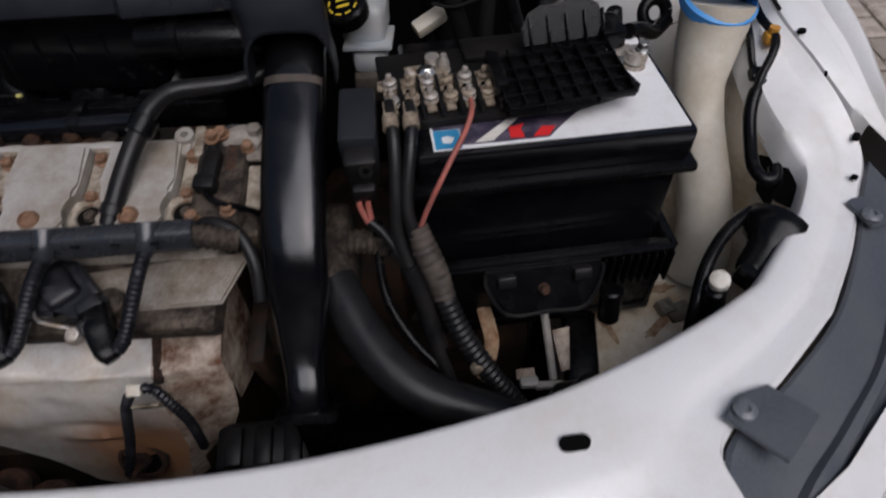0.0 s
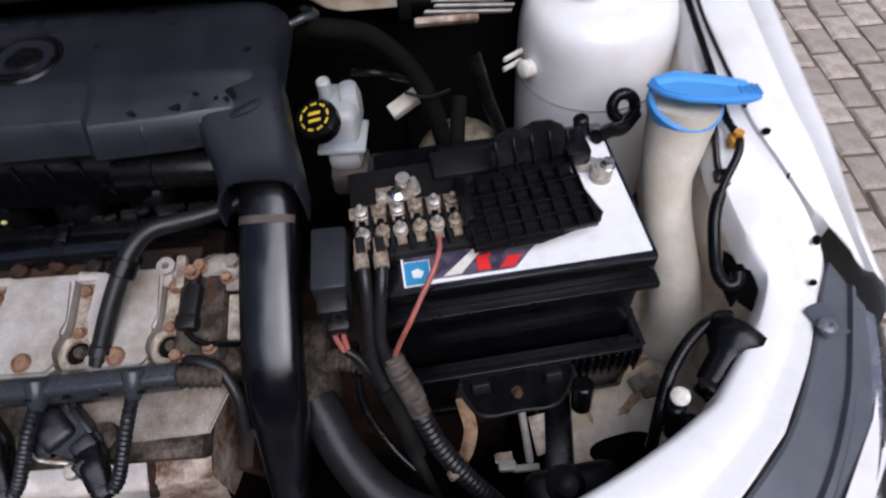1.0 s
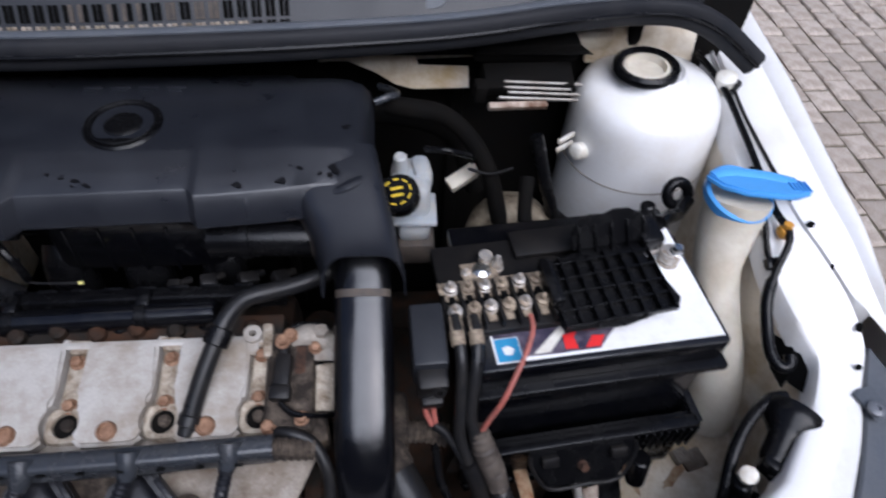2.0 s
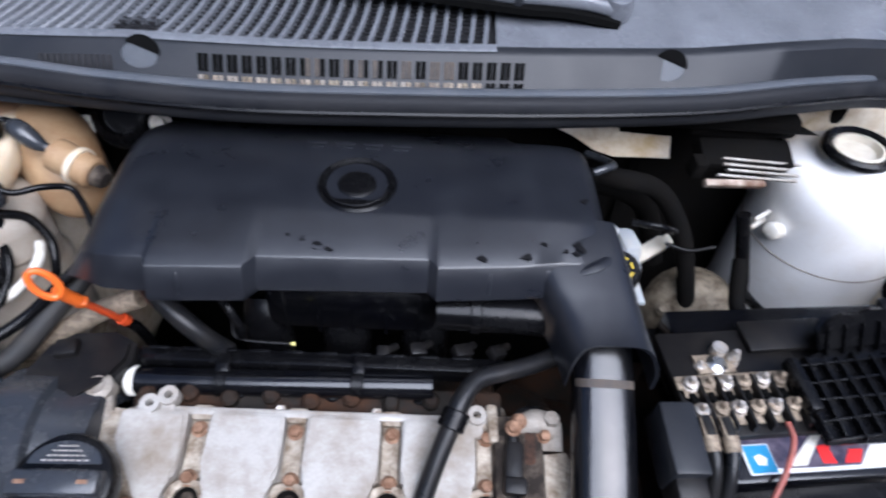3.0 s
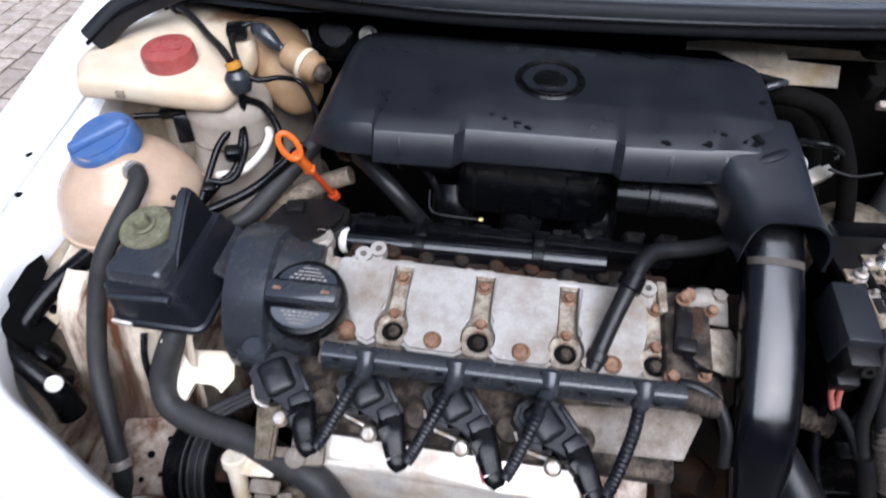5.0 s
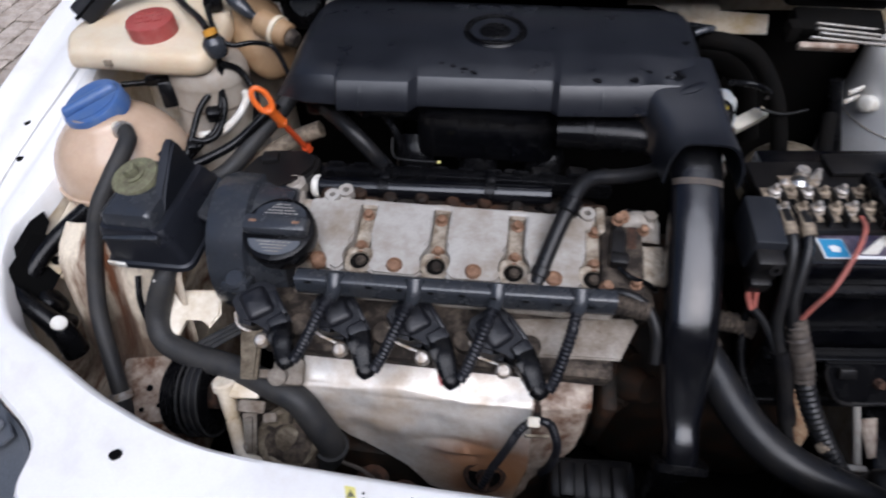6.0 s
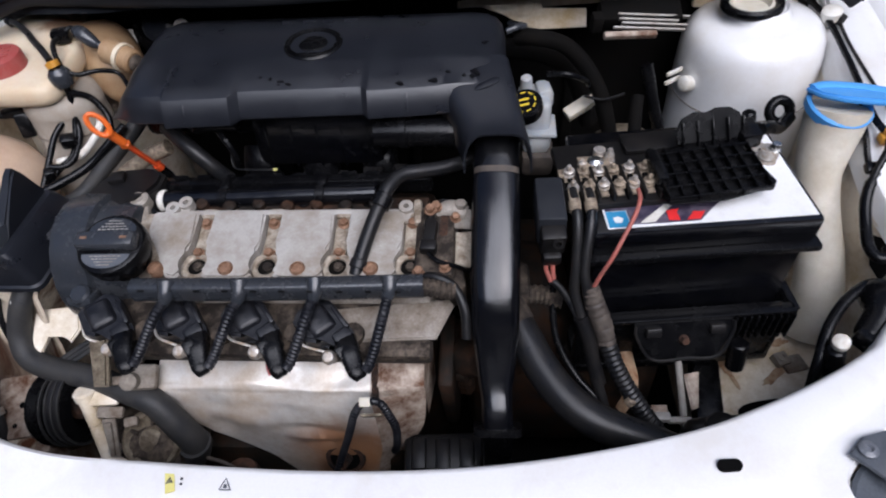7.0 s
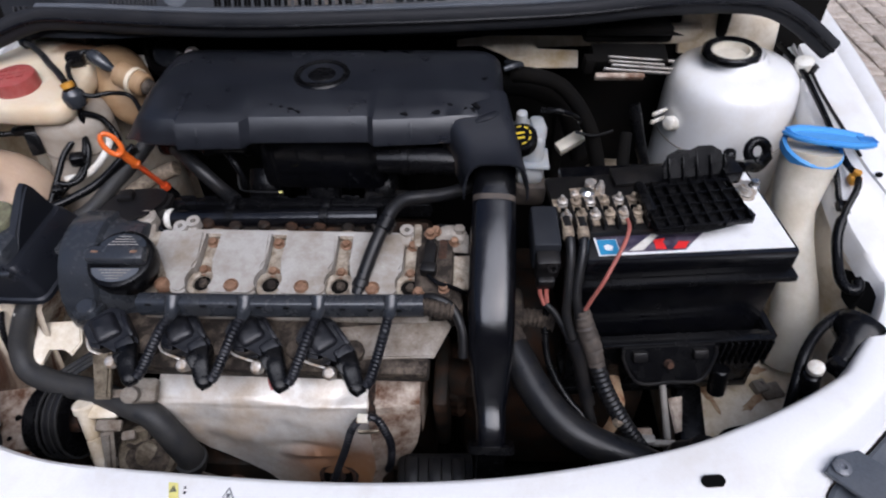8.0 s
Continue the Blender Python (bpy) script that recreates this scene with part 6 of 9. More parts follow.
lathe(bm, [(0, -0.01), (0.013, -0.01), (0.013, 0.004), (0.008, 0.007), (0.005, 0.005), (0, 0.005)], (-0.338, 0.030, 0.808), (0, -0.2, 1), 16)
box(bm, (-0.340, 0.022, 0.800), (0.03, 0.05, 0.012), rot=(12, 0, 20), bevel=0.004)
part("lifting_lug", bm, M_dirty, tim, "dirty alloy lug")

OC = V(-0.322, -0.060, 0.815)
ON = V(0.0, -0.28, 1).normalized()
oil = thing("oil_filler_cap", OC, "black plastic oil filler cap with a raised grip", "oil filler cap")
bm = shape()
lathe(bm, [(0.028, -0.02), (0.030, -0.004), (0.0365, -0.002), (0.0375, 0.004), (0.0375, 0.014), (0.036, 0.0175), (0.033, 0.019), (0, 0.019)], OC, ON, 44)
capb = part("cap_body", bm, M_black, oil)
of = frame_of(OC + ON * 0.019, (1, 0.02, 0), ON)
bm = shape()
box(bm, (0, 0, 0.006), (0.068, 0.022, 0.014), m=of, bevel=0.004, taper=(0.96, 0.8))
grip = part("grip_bar", bm, M_grey, oil, "raised grip bar")
for s in (-1, 1):
    bm = shape()
    prism(bm, [(0.027 * math.cos(a), s * (0.014 + 0.017 * math.sin(a))) for a in np.linspace(0, math.pi, 13)][::s], 0.0008, of)
    part("printed_field", bm, M_lamp if s < 0 else M_grey, capb, "grey printed field")
for s in (-1, 1):
    bm = shape()
    for r in range(4):
        w = 0.036 - r * 0.007
        for q in range(7):
            box(bm, (-w / 2 + w * (q + 0.5) / 7, s * (0.0165 + r * 0.0035), 0.0010), (w / 7 * 0.7, 0.0011, 0.0004), m=of)
    part("tiny_print", bm, M_alloy, capb, "rows of tiny pale print")
for x in (-0.022, 0.022):
    bm = shape()
    box(bm, (x, 0, 0.0132), (0.0075, 0.003, 0.0006), m=of)
    part("orange_mark", bm, M_copper, grip, "small orange mark")

# ---- dipstick ----
dip = thing("oil_dipstick", (-0.345, 0.120, 0.78), "orange plastic oil dipstick handle with a loop", "dipstick")
bm = shape()
RC = V(-0.376, 0.080, 0.885)
rf = frame_of(RC, (-0.25, -0.25, 0.9), (0.45, -0.75, 0.3))
ring = [rf @ V(0.0155 * math.cos(a), 0.0080 * math.sin(a), 0) for a in np.linspace(0, 2 * math.pi, 25)]
tube(bm, ring, 0.0028, 10, 1, wide=0.0032, up=(0.45, -0.75, 0.3), caps=False)
part("finger_loop", bm, M_orange, dip, "orange finger loop")
bm = shape()
tube(bm, [(-0.3725, 0.084, 0.872), (-0.369, 0.088, 0.860), (-0.366, 0.092, 0.850)], 0.0058, 12, 4, wide=0.0066)
box(bm, (-0.365, 0.093, 0.846), (0.012, 0.010, 0.010), rot=(20, 10, 15), bevel=0.003)
part("handle_collar", bm, M_orange, dip)
bm = shape()
tube(bm, [(-0.366, 0.092, 0.850), (-0.358, 0.102, 0.823), (-0.351, 0.112, 0.797)], 0.0036, 10, 4, wide=0.0044)
lathe(bm, [(0, -0.004), (0.0060, -0.004), (0.0060, 0.004), (0, 0.006)], (-0.350, 0.113, 0.795), (0.25, 0.35, -0.9), 14)
part("handle_stem", bm, M_stem, dip)
bm = shape()
tube(bm, [(-0.350, 0.113, 0.794), (-0.345, 0.120, 0.772), (-0.342, 0.124, 0.74)], 0.0055, 10, 4)
part("guide_tube", bm, M_black, dip, "black guide tube")


# ---- battery ----
BAT = pose(0.200, -0.042, 0.0, 0, 0, 5.5)


def bat_pt(x, y, z):
    return BAT @ V(x, y, z)


bat = thing("car_battery", bat_pt(0.12, 0.085, 0.60), "glossy black car battery with a torn white label on top", "battery")
bm = shape()
box(bm, (0.121, 0.087, 0.69), (0.234, 0.168, 0.19), m=BAT, bevel=0.005)
part("case", bm, M_gloss, bat, "glossy black case")
bm = shape()
box(bm, (0.120, 0.084, 0.784), (0.256, 0.190, 0.010), m=BAT, bevel=0.003)
part("carry_flange", bm, M_black, bat, "black moulded flange")
bm = shape()
box(bm, (0.121, 0.0875, 0.805), (0.243, 0.178, 0.032), m=BAT, bevel=0.004)
blid = part("lid", bm, M_gloss, bat, "glossy black lid")
bm = shape()
prism(bm, [(0.015, 0.005), (0.237, 0.005), (0.237, 0.155), (0.150, 0.155), (0.150, 0.124), (0.015, 0.124)], 0.0010, BAT @ Matrix.Translation((0, 0, 0.8210)))
label = part("label", bm, M_label, blid, "white paper label")
LAB = BAT @ Matrix.Translation((0.010, 0, 0.8222))


def decal(outline, material, name, lift=0.0003, lab=""):
    b = shape()
    prism(b, outline, lift, LAB)
    return part(name, b, material, label, lab)


decal([(0.007, 0.006), (0.029, 0.006), (0.029, 0.030), (0.007, 0.030)], M_lblue, "blue_patch", 0.0004, "blue printed patch")
decal([(0.030, 0.009), (0.062, 0.008), (0.104, 0.008), (0.118, 0.022), (0.134, 0.036), (0.168, 0.060), (0.007, 0.060), (0.007, 0.031), (0.030, 0.031)], M_lgrey, "dark_print", 0.0003, "dark printed picture")
decal([(0.040, 0.010), (0.056, 0.010), (0.082, 0.036), (0.072, 0.036)], M_cream, "pale_streak", 0.0006)
decal([(0.071, 0.011), (0.083, 0.010), (0.082, 0.022), (0.086, 0.028), (0.072, 0.026)], M_lred, "red_shape", 0.0008, "red printed shape")
decal([(0.090, 0.010), (0.104, 0.010), (0.112, 0.021), (0.100, 0.022)], M_lred, "red_shape", 0.0008, "red printed shape")
decal([(0.014, 0.013), (0.021, 0.012), (0.024, 0.018), (0.019, 0.022), (0.013, 0.020)], M_label, "white_mark", 0.0008, "white mark on the blue patch")
for x, y in ((0.218, 0.098), (0.028, 0.118)):
    bm = shape()
    lathe(bm, [(0.011, 0), (0.010, 0.004), (0.0075, 0.005), (0.007, 0.018), (0, 0.018)], bat_pt(x, y, 0.8215), (0, 0, 1), 20)
    part("terminal_post", bm, M_bolt, blid, "lead terminal post")

clampt = thing("terminal_clamp", bat_pt(0.218, 0.10, 0.826), "brass and zinc battery terminal clamp with nuts", "terminal clamp")
bm = shape()
disc_ring(bm, bat_pt(0.218, 0.098, 0.828), (0, 0, 1), 0.007, 0.0105, 0.010, 18)
box(bm, (0.205, 0.108, 0.833), (0.022, 0.010, 0.008), m=BAT, bevel=0.002)
part("clamp_ring", bm, M_bolt, clampt)
bm = shape()
hexbolt(bm, bat_pt(0.222, 0.096, 0.838), (0, 0, 1), 0.006, 0.007, 1.2)
part("clamp_nut", bm, M_chrome, clampt, "shiny nut")

# ---- battery tray ----
tray = thing("battery_tray", bat_pt(0.12, 0.08, 0.58), "ribbed black plastic battery tray with a hold-down clamp", "battery tray")
for nm, c, sz in (("tray_floor", (0.120, 0.080, 0.592), (0.25, 0.20, 0.015)), ("tray_wall", (0.117, -0.014, 0.645), (0.250, 0.010, 0.100)), ("tray_lip", (0.117, -0.022, 0.696), (0.256, 0.014, 0.005)),
                  ("tray_wall", (0.241, 0.075, 0.645), (0.006, 0.19, 0.100)), ("tray_lip", (0.244, 0.075, 0.696), (0.010, 0.20, 0.005))):
    bm = shape()
    box(bm, c, sz, m=BAT, bevel=0.002)
    part(nm, bm, M_black, tray)
for k in range(9):
    bm = shape()
    box(bm, (0.176 + k * 0.0085, -0.024, 0.670), (0.003, 0.012, 0.044), m=BAT, bevel=0.001)
    part("tray_rib", bm, M_black, tray)
bm = shape()
cf = BAT @ pose(0.115, -0.036, 0.676, 58, 0, 0)
prism(bm, [(-0.060, 0.022), (-0.060, 0.004), (-0.040, -0.026), (0.036, -0.026), (0.054, 0.004), (0.054, 0.022)], 0.008, cf, 0.002)
cl = part("hold_down_clamp", bm, M_black, tray, "black hold-down clamp")
bm = shape()
tube(bm, [cf @ V(*p, 0.009) for p in ((-0.060, 0.018), (-0.059, 0.004), (-0.041, -0.025), (0.0, -0.026), (0.036, -0.025), (0.053, 0.004), (0.054, 0.018))], 0.0022, 8, 5)
part("clamp_rim", bm, M_matt, cl, "raised rim")
for x in (-0.040, 0.034):
    bm = shape()
    box(bm, (x, 0.010, 0.011), (0.018, 0.012, 0.008), m=cf, bevel=0.002)
    part("clamp_block", bm, M_matt, cl)
bm = shape()
hexbolt(bm, cf @ V(-0.004, -0.002, 0.008), cf.to_3x3() @ V(0, 0, 1), 0.005, 0.006, 1.2)
part("clamp_bolt", bm, M_rust, cl, "rusty hexagon bolt")

# ---- fuse carrier on the battery ----
FZ = 0.830
FU = pose(0.176, -0.002, FZ, 0, 0, 6.5)
fuse = thing("fuse_carrier", FU @ V(0.1, 0.05, -0.008), "open fuse carrier with corroded terminals on the battery", "fuse box")
bm = shape()
box(bm, (0.060, 0.046, -0.005), (0.126, 0.108, 0.010), m=FU, bevel=0.002)
box(bm, (0.160, 0.055, -0.006), (0.10, 0.10, 0.008), m=FU, bevel=0.002)
part("base", bm, M_matt, fuse, "black carrier base")
bm = shape()
box(bm, (0.122, 0.088, 0.004), (0.085, 0.034, 0.006), m=FU, bevel=0.002)
part("rear_plate", bm, M_matt, fuse, "dusty black rear plate")
for k in range(6):
    x = 0.006 + k * 0.0168
    bm = shape()
    box(bm, (x + 0.0085, 0.020, 0.004), (0.003, 0.050, 0.014), m=FU, bevel=0.001)
    part("divider", bm, M_matt, fuse, "black divider")
    bm = shape()
    box(bm, (x, 0.012, 0.003), (0.0085, 0.022, 0.003), m=FU, bevel=0.0008)
    box(bm, (x, 0.038, 0.003), (0.012, 0.018, 0.003), m=FU, bevel=0.0008)
    st = part("fuse_strip", bm, M_brass, fuse, "corroded brass fuse strip")
    for y, r in ((0.014, 0.0066), (0.040, 0.0064)):
        bm = shape()
        dz = random.uniform(-0.001, 0.002)
        c = FU @ V(x + random.uniform(-0.001, 0.001), y, 0.004 + dz)
        lathe(bm, [(0, 0), (r * 1.15, 0), (r * 1.15, 0.0012), (r, 0.0016), (r, 0.0055), (r * 0.8, 0.0065), (0.0028, 0.0067), (0.0028, 0.012), (0.002, 0.013), (0, 0.013)], c, (random.uniform(-0.1, 0.1), -0.05, 1), 8)
        part("terminal_nut", bm, M_brass if k % 2 else M_bolt, st, "tarnished terminal nut")
    bm = shape()
    box(bm, (x, 0.027, 0.0045), (0.006, 0.010, 0.004), m=FU, bevel=0.001)
    part("fuse_window", bm, M_hole, st)
bm = shape()
box(bm, (0.049, 0.043, 0.0045), (0.108, 0.013, 0.004), m=FU, bevel=0.0015)
box(bm, (0.040, 0.062, 0.002), (0.036, 0.020, 0.003), m=FU, bevel=0.001)
part("bus_bar", bm, M_brass, fuse, "tarnished bus bar")
for c, r, h in (((0.211, 0.064, 0.829), 0.0098, 0.009), ((0.227, 0.069, 0.829), 0.0055, 0.018), ((0.196, 0.062, 0.829), 0.005, 0.008)):
    bm = shape()
    lathe(bm, [(0, 0), (r * 1.2, 0), (r * 1.2, 0.002), (r, 0.003), (r, h * 0.55), (r * 0.75, h * 0.7), (r * 0.5, h), (0, h)], c, (0, 0, 1), 12)
    part("stud", bm, M_chrome if r > 0.009 else M_bolt, fuse, "shiny stud nut")
# open grid flap
FL = pose(0.276, -0.0195, 0.836, 4, -2, 8.0)
flap = thing("fuse_cover", FL @ V(0.05, 0.05, -0.01), "open black fuse cover showing its ribbed underside", "fuse cover")
bm = shape()
prism(bm, [(0.002, 0.004), (0.06, 0.0), (0.117, 0.010), (0.122, 0.018), (0.108, 0.070), (0.110, 0.100), (0.098, 0.118), (0.062, 0.124), (0.050, 0.112), (0.046, 0.088), (0.006, 0.078), (0.0, 0.04)], 0.003, FL, 0.0006)
shell = part("cover_shell", bm, M_black, flap)
for k in range(8):
    bm = shape()
    box(bm, (0.004 + k * 0.0153, 0.042 + 0.003 * math.sin(k * 2.1), 0.006), (0.0016, 0.074, 0.008), rot=(2 * math.sin(k * 1.7), 0, 0), m=FL, bevel=0.0005)
    part("rib", bm, M_black, shell)
for k in range(5):
    bm = shape()
    box(bm, (0.058, 0.006 + k * 0.0170, 0.0055), (0.110, 0.0019, 0.007), rot=(0, 0, 1.5 * math.sin(k * 2.3)), m=FL, bevel=0.0005)
    part("rib", bm, M_black, shell)
bm = shape()
lobes = [(-0.040, 0.0), (-0.041, 0.016), (-0.034, 0.028), (-0.020, 0.034), (-0.006, 0.031), (0.004, 0.036), (0.020, 0.035), (0.031, 0.028), (0.036, 0.014), (0.037, 0.0)]
hf = frame_of(FL @ V(0.078, 0.090, 0.004), FL.to_3x3() @ V(1, 0, 0), FL.to_3x3() @ V(0, -0.75, 0.55))
prism(bm, lobes, 0.004, hf, 0.001)
for k in range(5):
    box(bm, (-0.034 + 0.017 * k, 0.010, 0.005), (0.0018, 0.028, 0.006), m=hf, bevel=0.0005)
part("hinge_lobe", bm, M_black, flap, "ragged lobed hinge side")
bm = shape()
box(bm, (0.120, 0.095, 0.004), (0.024, 0.034, 0.02), m=FL, bevel=0.004)
part("terminal_boot", bm, M_black, flap, "black terminal boot")
bm = shape()
box(bm, (0.004, 0.055, 0.008), (0.012, 0.05, 0.014), m=FL, bevel=0.003)
part("latch_side", bm, M_black, flap)

# relay with its plug
rel = thing("relay_box", (0.153, -0.02, 0.80), "dark grey relay box hanging beside the battery", "relay")
bm = shape()
box(bm, (0.153, -0.017, 0.832), (0.030, 0.060, 0.042), rot=(6, 0, 2), bevel=0.003)
part("relay_body", bm, M_cowl, rel)
bm = shape()
box(bm, (0.155, -0.050, 0.822), (0.026, 0.020, 0.034), rot=(14, 0, 4), bevel=0.003)
disc_ring(bm, (0.160, -0.061, 0.828), (0, -1, 0.3), 0.003, 0.006, 0.004, 12)
box(bm, (0.155, -0.054, 0.800), (0.020, 0.016, 0.018), rot=(14, 0, 4), bevel=0.003)
part("relay_plug", bm, M_matt, rel, "black plug")


def cable(name, pts, r, material, label, cat="cable", ribbed=False):
    b = shape()
    if ribbed:
        corrugated(b, pts, r, 0.006, 0.12)
    else:
        tube(b, pts, r, 10, 6)
    return solo(name, b, material, pts[-1], label, cat)


cable("battery_cable", [(0.178, 0.004, 0.842), (0.180, -0.014, 0.840), (0.182, -0.036, 0.828), (0.181, -0.062, 0.792), (0.181, -0.076, 0.765), (0.191, -0.093, 0.735), (0.199, -0.110, 0.705), (0.211, -0.133, 0.67), (0.223, -0.152, 0.63), (0.23, -0.16, 0.56)], 0.0058, M_rubber, "thick black battery cable running down from the fuse carrier")
cable("battery_cable", [(0.195, 0.003, 0.842), (0.197, -0.014, 0.840), (0.195, -0.038, 0.826), (0.190, -0.064, 0.792), (0.194, -0.077, 0.770), (0.20, -0.088, 0.745)], 0.0058, M_rubber, "thick black battery cable running down from the fuse carrier")
for x in (0.178, 0.195):
    b = shape()
    box(b, (x + 0.001, -0.006, 0.842), (0.011, 0.020, 0.006), rot=(4, 0, 4), bevel=0.001)
    rod(b, (x + 0.001, -0.012, 0.841), (x + 0.002, -0.024, 0.837), 0.0068, None, 12)
    solo("cable_lug", b, M_brass, (x, -0.006, 0.838), "corroded crimped cable lug", "cable lug")
cable("fused_wire", [(0.247, 0.0, 0.846), (0.247, -0.014, 0.845), (0.241, -0.030, 0.838), (0.230, -0.048, 0.828), (0.217, -0.066, 0.812), (0.206, -0.072, 0.788), (0.199, -0.076, 0.768)], 0.0024, M_wire, "faded red wire from the fuse carrier", "wire")
for dx in (-0.003, 0.004):
    cable("relay_wire", [(0.153 + dx, -0.056, 0.795), (0.153 + dx, -0.060, 0.785), (0.157 + dx * 0.5, -0.066, 0.772)], 0.0026, M_wire, "red wire under the relay", "wire")
cable("relay_lead", [(0.157, -0.066, 0.773), (0.168, -0.072, 0.764), (0.180, -0.083, 0.748), (0.190, -0.095, 0.73)], 0.0042, M_rubber, "thin black lead from the relay")
cable("thin_loom", [(0.162, -0.05, 0.755), (0.160, -0.062, 0.735), (0.165, -0.092, 0.70), (0.186, -0.119, 0.67), (0.213, -0.144, 0.65), (0.23, -0.155, 0.60)], 0.0042, M_black, "thin black loom hanging by the battery")
loom = thing("taped_loom", (0.28, -0.16, 0.60), "taped wiring loom descending in ribbed conduit", "wiring loom")
b = shape()
tube(b, [(0.197, -0.073, 0.772), (0.203, -0.083, 0.754), (0.212, -0.094, 0.733), (0.219, -0.106, 0.712)], lambda t: 0.0095 + 0.002 * math.sin(3 * t) + 0.0007 * math.sin(60 * t), 12, 8)
part("tape_wrap", b, M_tape, loom, "brown tape wrap")
b = shape()
corrugated(b, [(0.218, -0.105, 0.714), (0.233, -0.127, 0.685), (0.258, -0.149, 0.65), (0.28, -0.162, 0.62), (0.30, -0.17, 0.58)], 0.0105, 0.006, 0.12)
part("ribbed_conduit", b, M_rubber, loom, "black ribbed conduit")
b = shape()
tube(b, [(0.188, -0.092, 0.742), (0.198, -0.104, 0.718), (0.205, -0.118, 0.692), (0.212, -0.13, 0.67)], 0.0085, 10, 6)
part("second_sleeve", b, M_matt, loom)
b = shape()
box(b, (0.247, -0.148, 0.662), (0.014, 0.010, 0.010), rot=(10, 20, 30), bevel=0.002)
part("loom_tag", b, M_brass, loom, "small tan tag")

# ---- lower radiator hose (offside) ----
b = shape()
rh = thing("radiator_hose", (0.28, -0.20, 0.63), "thick black radiator hose bending behind the front panel", "hose")
tube(b, [(0.108, -0.070, 0.728), (0.126, -0.098, 0.718), (0.146, -0.133, 0.704), (0.172, -0.164, 0.692), (0.206, -0.186, 0.682), (0.255, -0.200, 0.670), (0.31, -0.212, 0.650)], 0.0195, 20, 7)
part("hose_body", b, M_rubber, rh)
b = shape()
rod(b, (0.104, -0.063, 0.731), (0.121, -0.090, 0.721), 0.0225, 0.0213, 20, 0.002)
part("hose_stub", b, M_grime, rh, "dirty alloy stub")

# ---- things below the battery ----
b = shape()
rod(b, (0.323, -0.060, 0.62), (0.331, -0.112, 0.567), 0.0045, None, 10)
box(b, (0.326, -0.118, 0.564), (0.030, 0.008, 0.008), bevel=0.002)
box(b, (0.305, -0.115, 0.566), (0.020, 0.012, 0.010), bevel=0.003)
solo("selector_rod", b, M_alloy, (0.328, -0.112, 0.56), "shiny metal rod below the battery tray", "rod")
b = shape()
prism(b, [(-0.007, 0.018), (0.012, 0.020), (0.006, -0.024), (-0.003, -0.026)], 0.006, frame_of((0.340, -0.086, 0.588), (1, 0.1, 0), (0, -0.55, 0.83)), 0.002)
prism(b, [(-0.010, -0.004), (0.010, -0.005), (0.010, 0.006), (-0.009, 0.007)], 0.010, frame_of((0.302, -0.105, 0.562), (1, 0.1, 0), (0, -0.3, 1)), 0.002)
solo("gearbox_bracket", b, M_scorch, (0.34, -0.09, 0.55), "stained cream gearbox bracket", "bracket")
b = shape()
tube(b, [(0.256, -0.040, 0.63), (0.262, -0.062, 0.615), (0.267, -0.082, 0.60), (0.262, -0.098, 0.582), (0.254, -0.106, 0.565)], 0.003, 10, 5, wide=0.008)
solo("curved_bracket_strap", b, M_run, (0.256, -0.106, 0.56), "curved rust-stained cream strap under the tray", "bracket")
b = shape()
rod(b, (0.388, -0.062, 0.655), (0.389, -0.072, 0.615), 0.012, 0.011, 14, 0.002)
solo("rubber_stop", b, M_black, (0.389, -0.072, 0.61), "black rubber stop below the battery tray", "rubber stop")
gm = thing("gearbox_mount", (0.37, -0.15, 0.55), "black rubber gearbox mount", "mount")
b = shape()
box(b, (0.37, -0.15, 0.58), (0.10, 0.05, 0.05), rot=(10, 0, 6), bevel=0.014, seg=3)
lathe(b, [(0.022, 0), (0.020, 0.010), (0.012, 0.014), (0.006, 0.012), (0, 0.012)], (0.36, -0.150, 0.600), (0, -0.2, 1), 20)
part("rubber_block", b, M_matt, gm, "dull rubber block")
b = shape()
box(b, (0.366, -0.085, 0.562), (0.036, 0.12, 0.03), rot=(8, 0, -6), bevel=0.008)
part("mount_arm", b, M_black, gm, "black mount arm")
b = shape()
for k in range(4):
    box(b, (0.338 + 0.020 * k, -0.174, 0.592), (0.006, 0.012, 0.03), rot=(24, 0, 6), bevel=0.002)
part("block_rib", b, M_matt, gm)
b = shape()
box(b, (0.030, -0.160, 0.535), (0.10, 0.05, 0.045), rot=(10, 0, 3), bevel=0.008)
for x in (0.0, 0.03, 0.06):
    box(b, (x, -0.168, 0.558), (0.018, 0.04, 0.012), rot=(10, 0, 3), bevel=0.003)
solo("fan_connector", b, M_matt, (0.030, -0.160, 0.51), "ribbed black connector block behind the radiator", "connector")

# ---- brake fluid reservoir ----
res = thing("brake_fluid_reservoir", (0.15, 0.185, 0.75), "milky brake fluid reservoir with a black cap", "brake fluid reservoir")
bm = shape()
box(bm, (0.147, 0.205, 0.812), (0.046, 0.070, 0.046), rot=(-8, 0, -4), bevel=0.011, seg=3)
box(bm, (0.160, 0.215, 0.826), (0.022, 0.040, 0.030), rot=(-8, 0, 6), bevel=0.008)
box(bm, (0.150, 0.180, 0.782), (0.038, 0.040, 0.03), bevel=0.009)
box(bm, (0.150, 0.186, 0.797), (0.052, 0.058, 0.006), rot=(-8, 0, -2), bevel=0.002)
rod(bm, (0.137, 0.213, 0.832), (0.136, 0.210, 0.857), 0.0085, 0.0075, 14, 0.002)
part("tank", bm, M_milk, res, "milky white tank")
bm = shape()
BC = V(0.134, 0.160, 0.842)
bnr = V(-0.25, -0.35, 1)
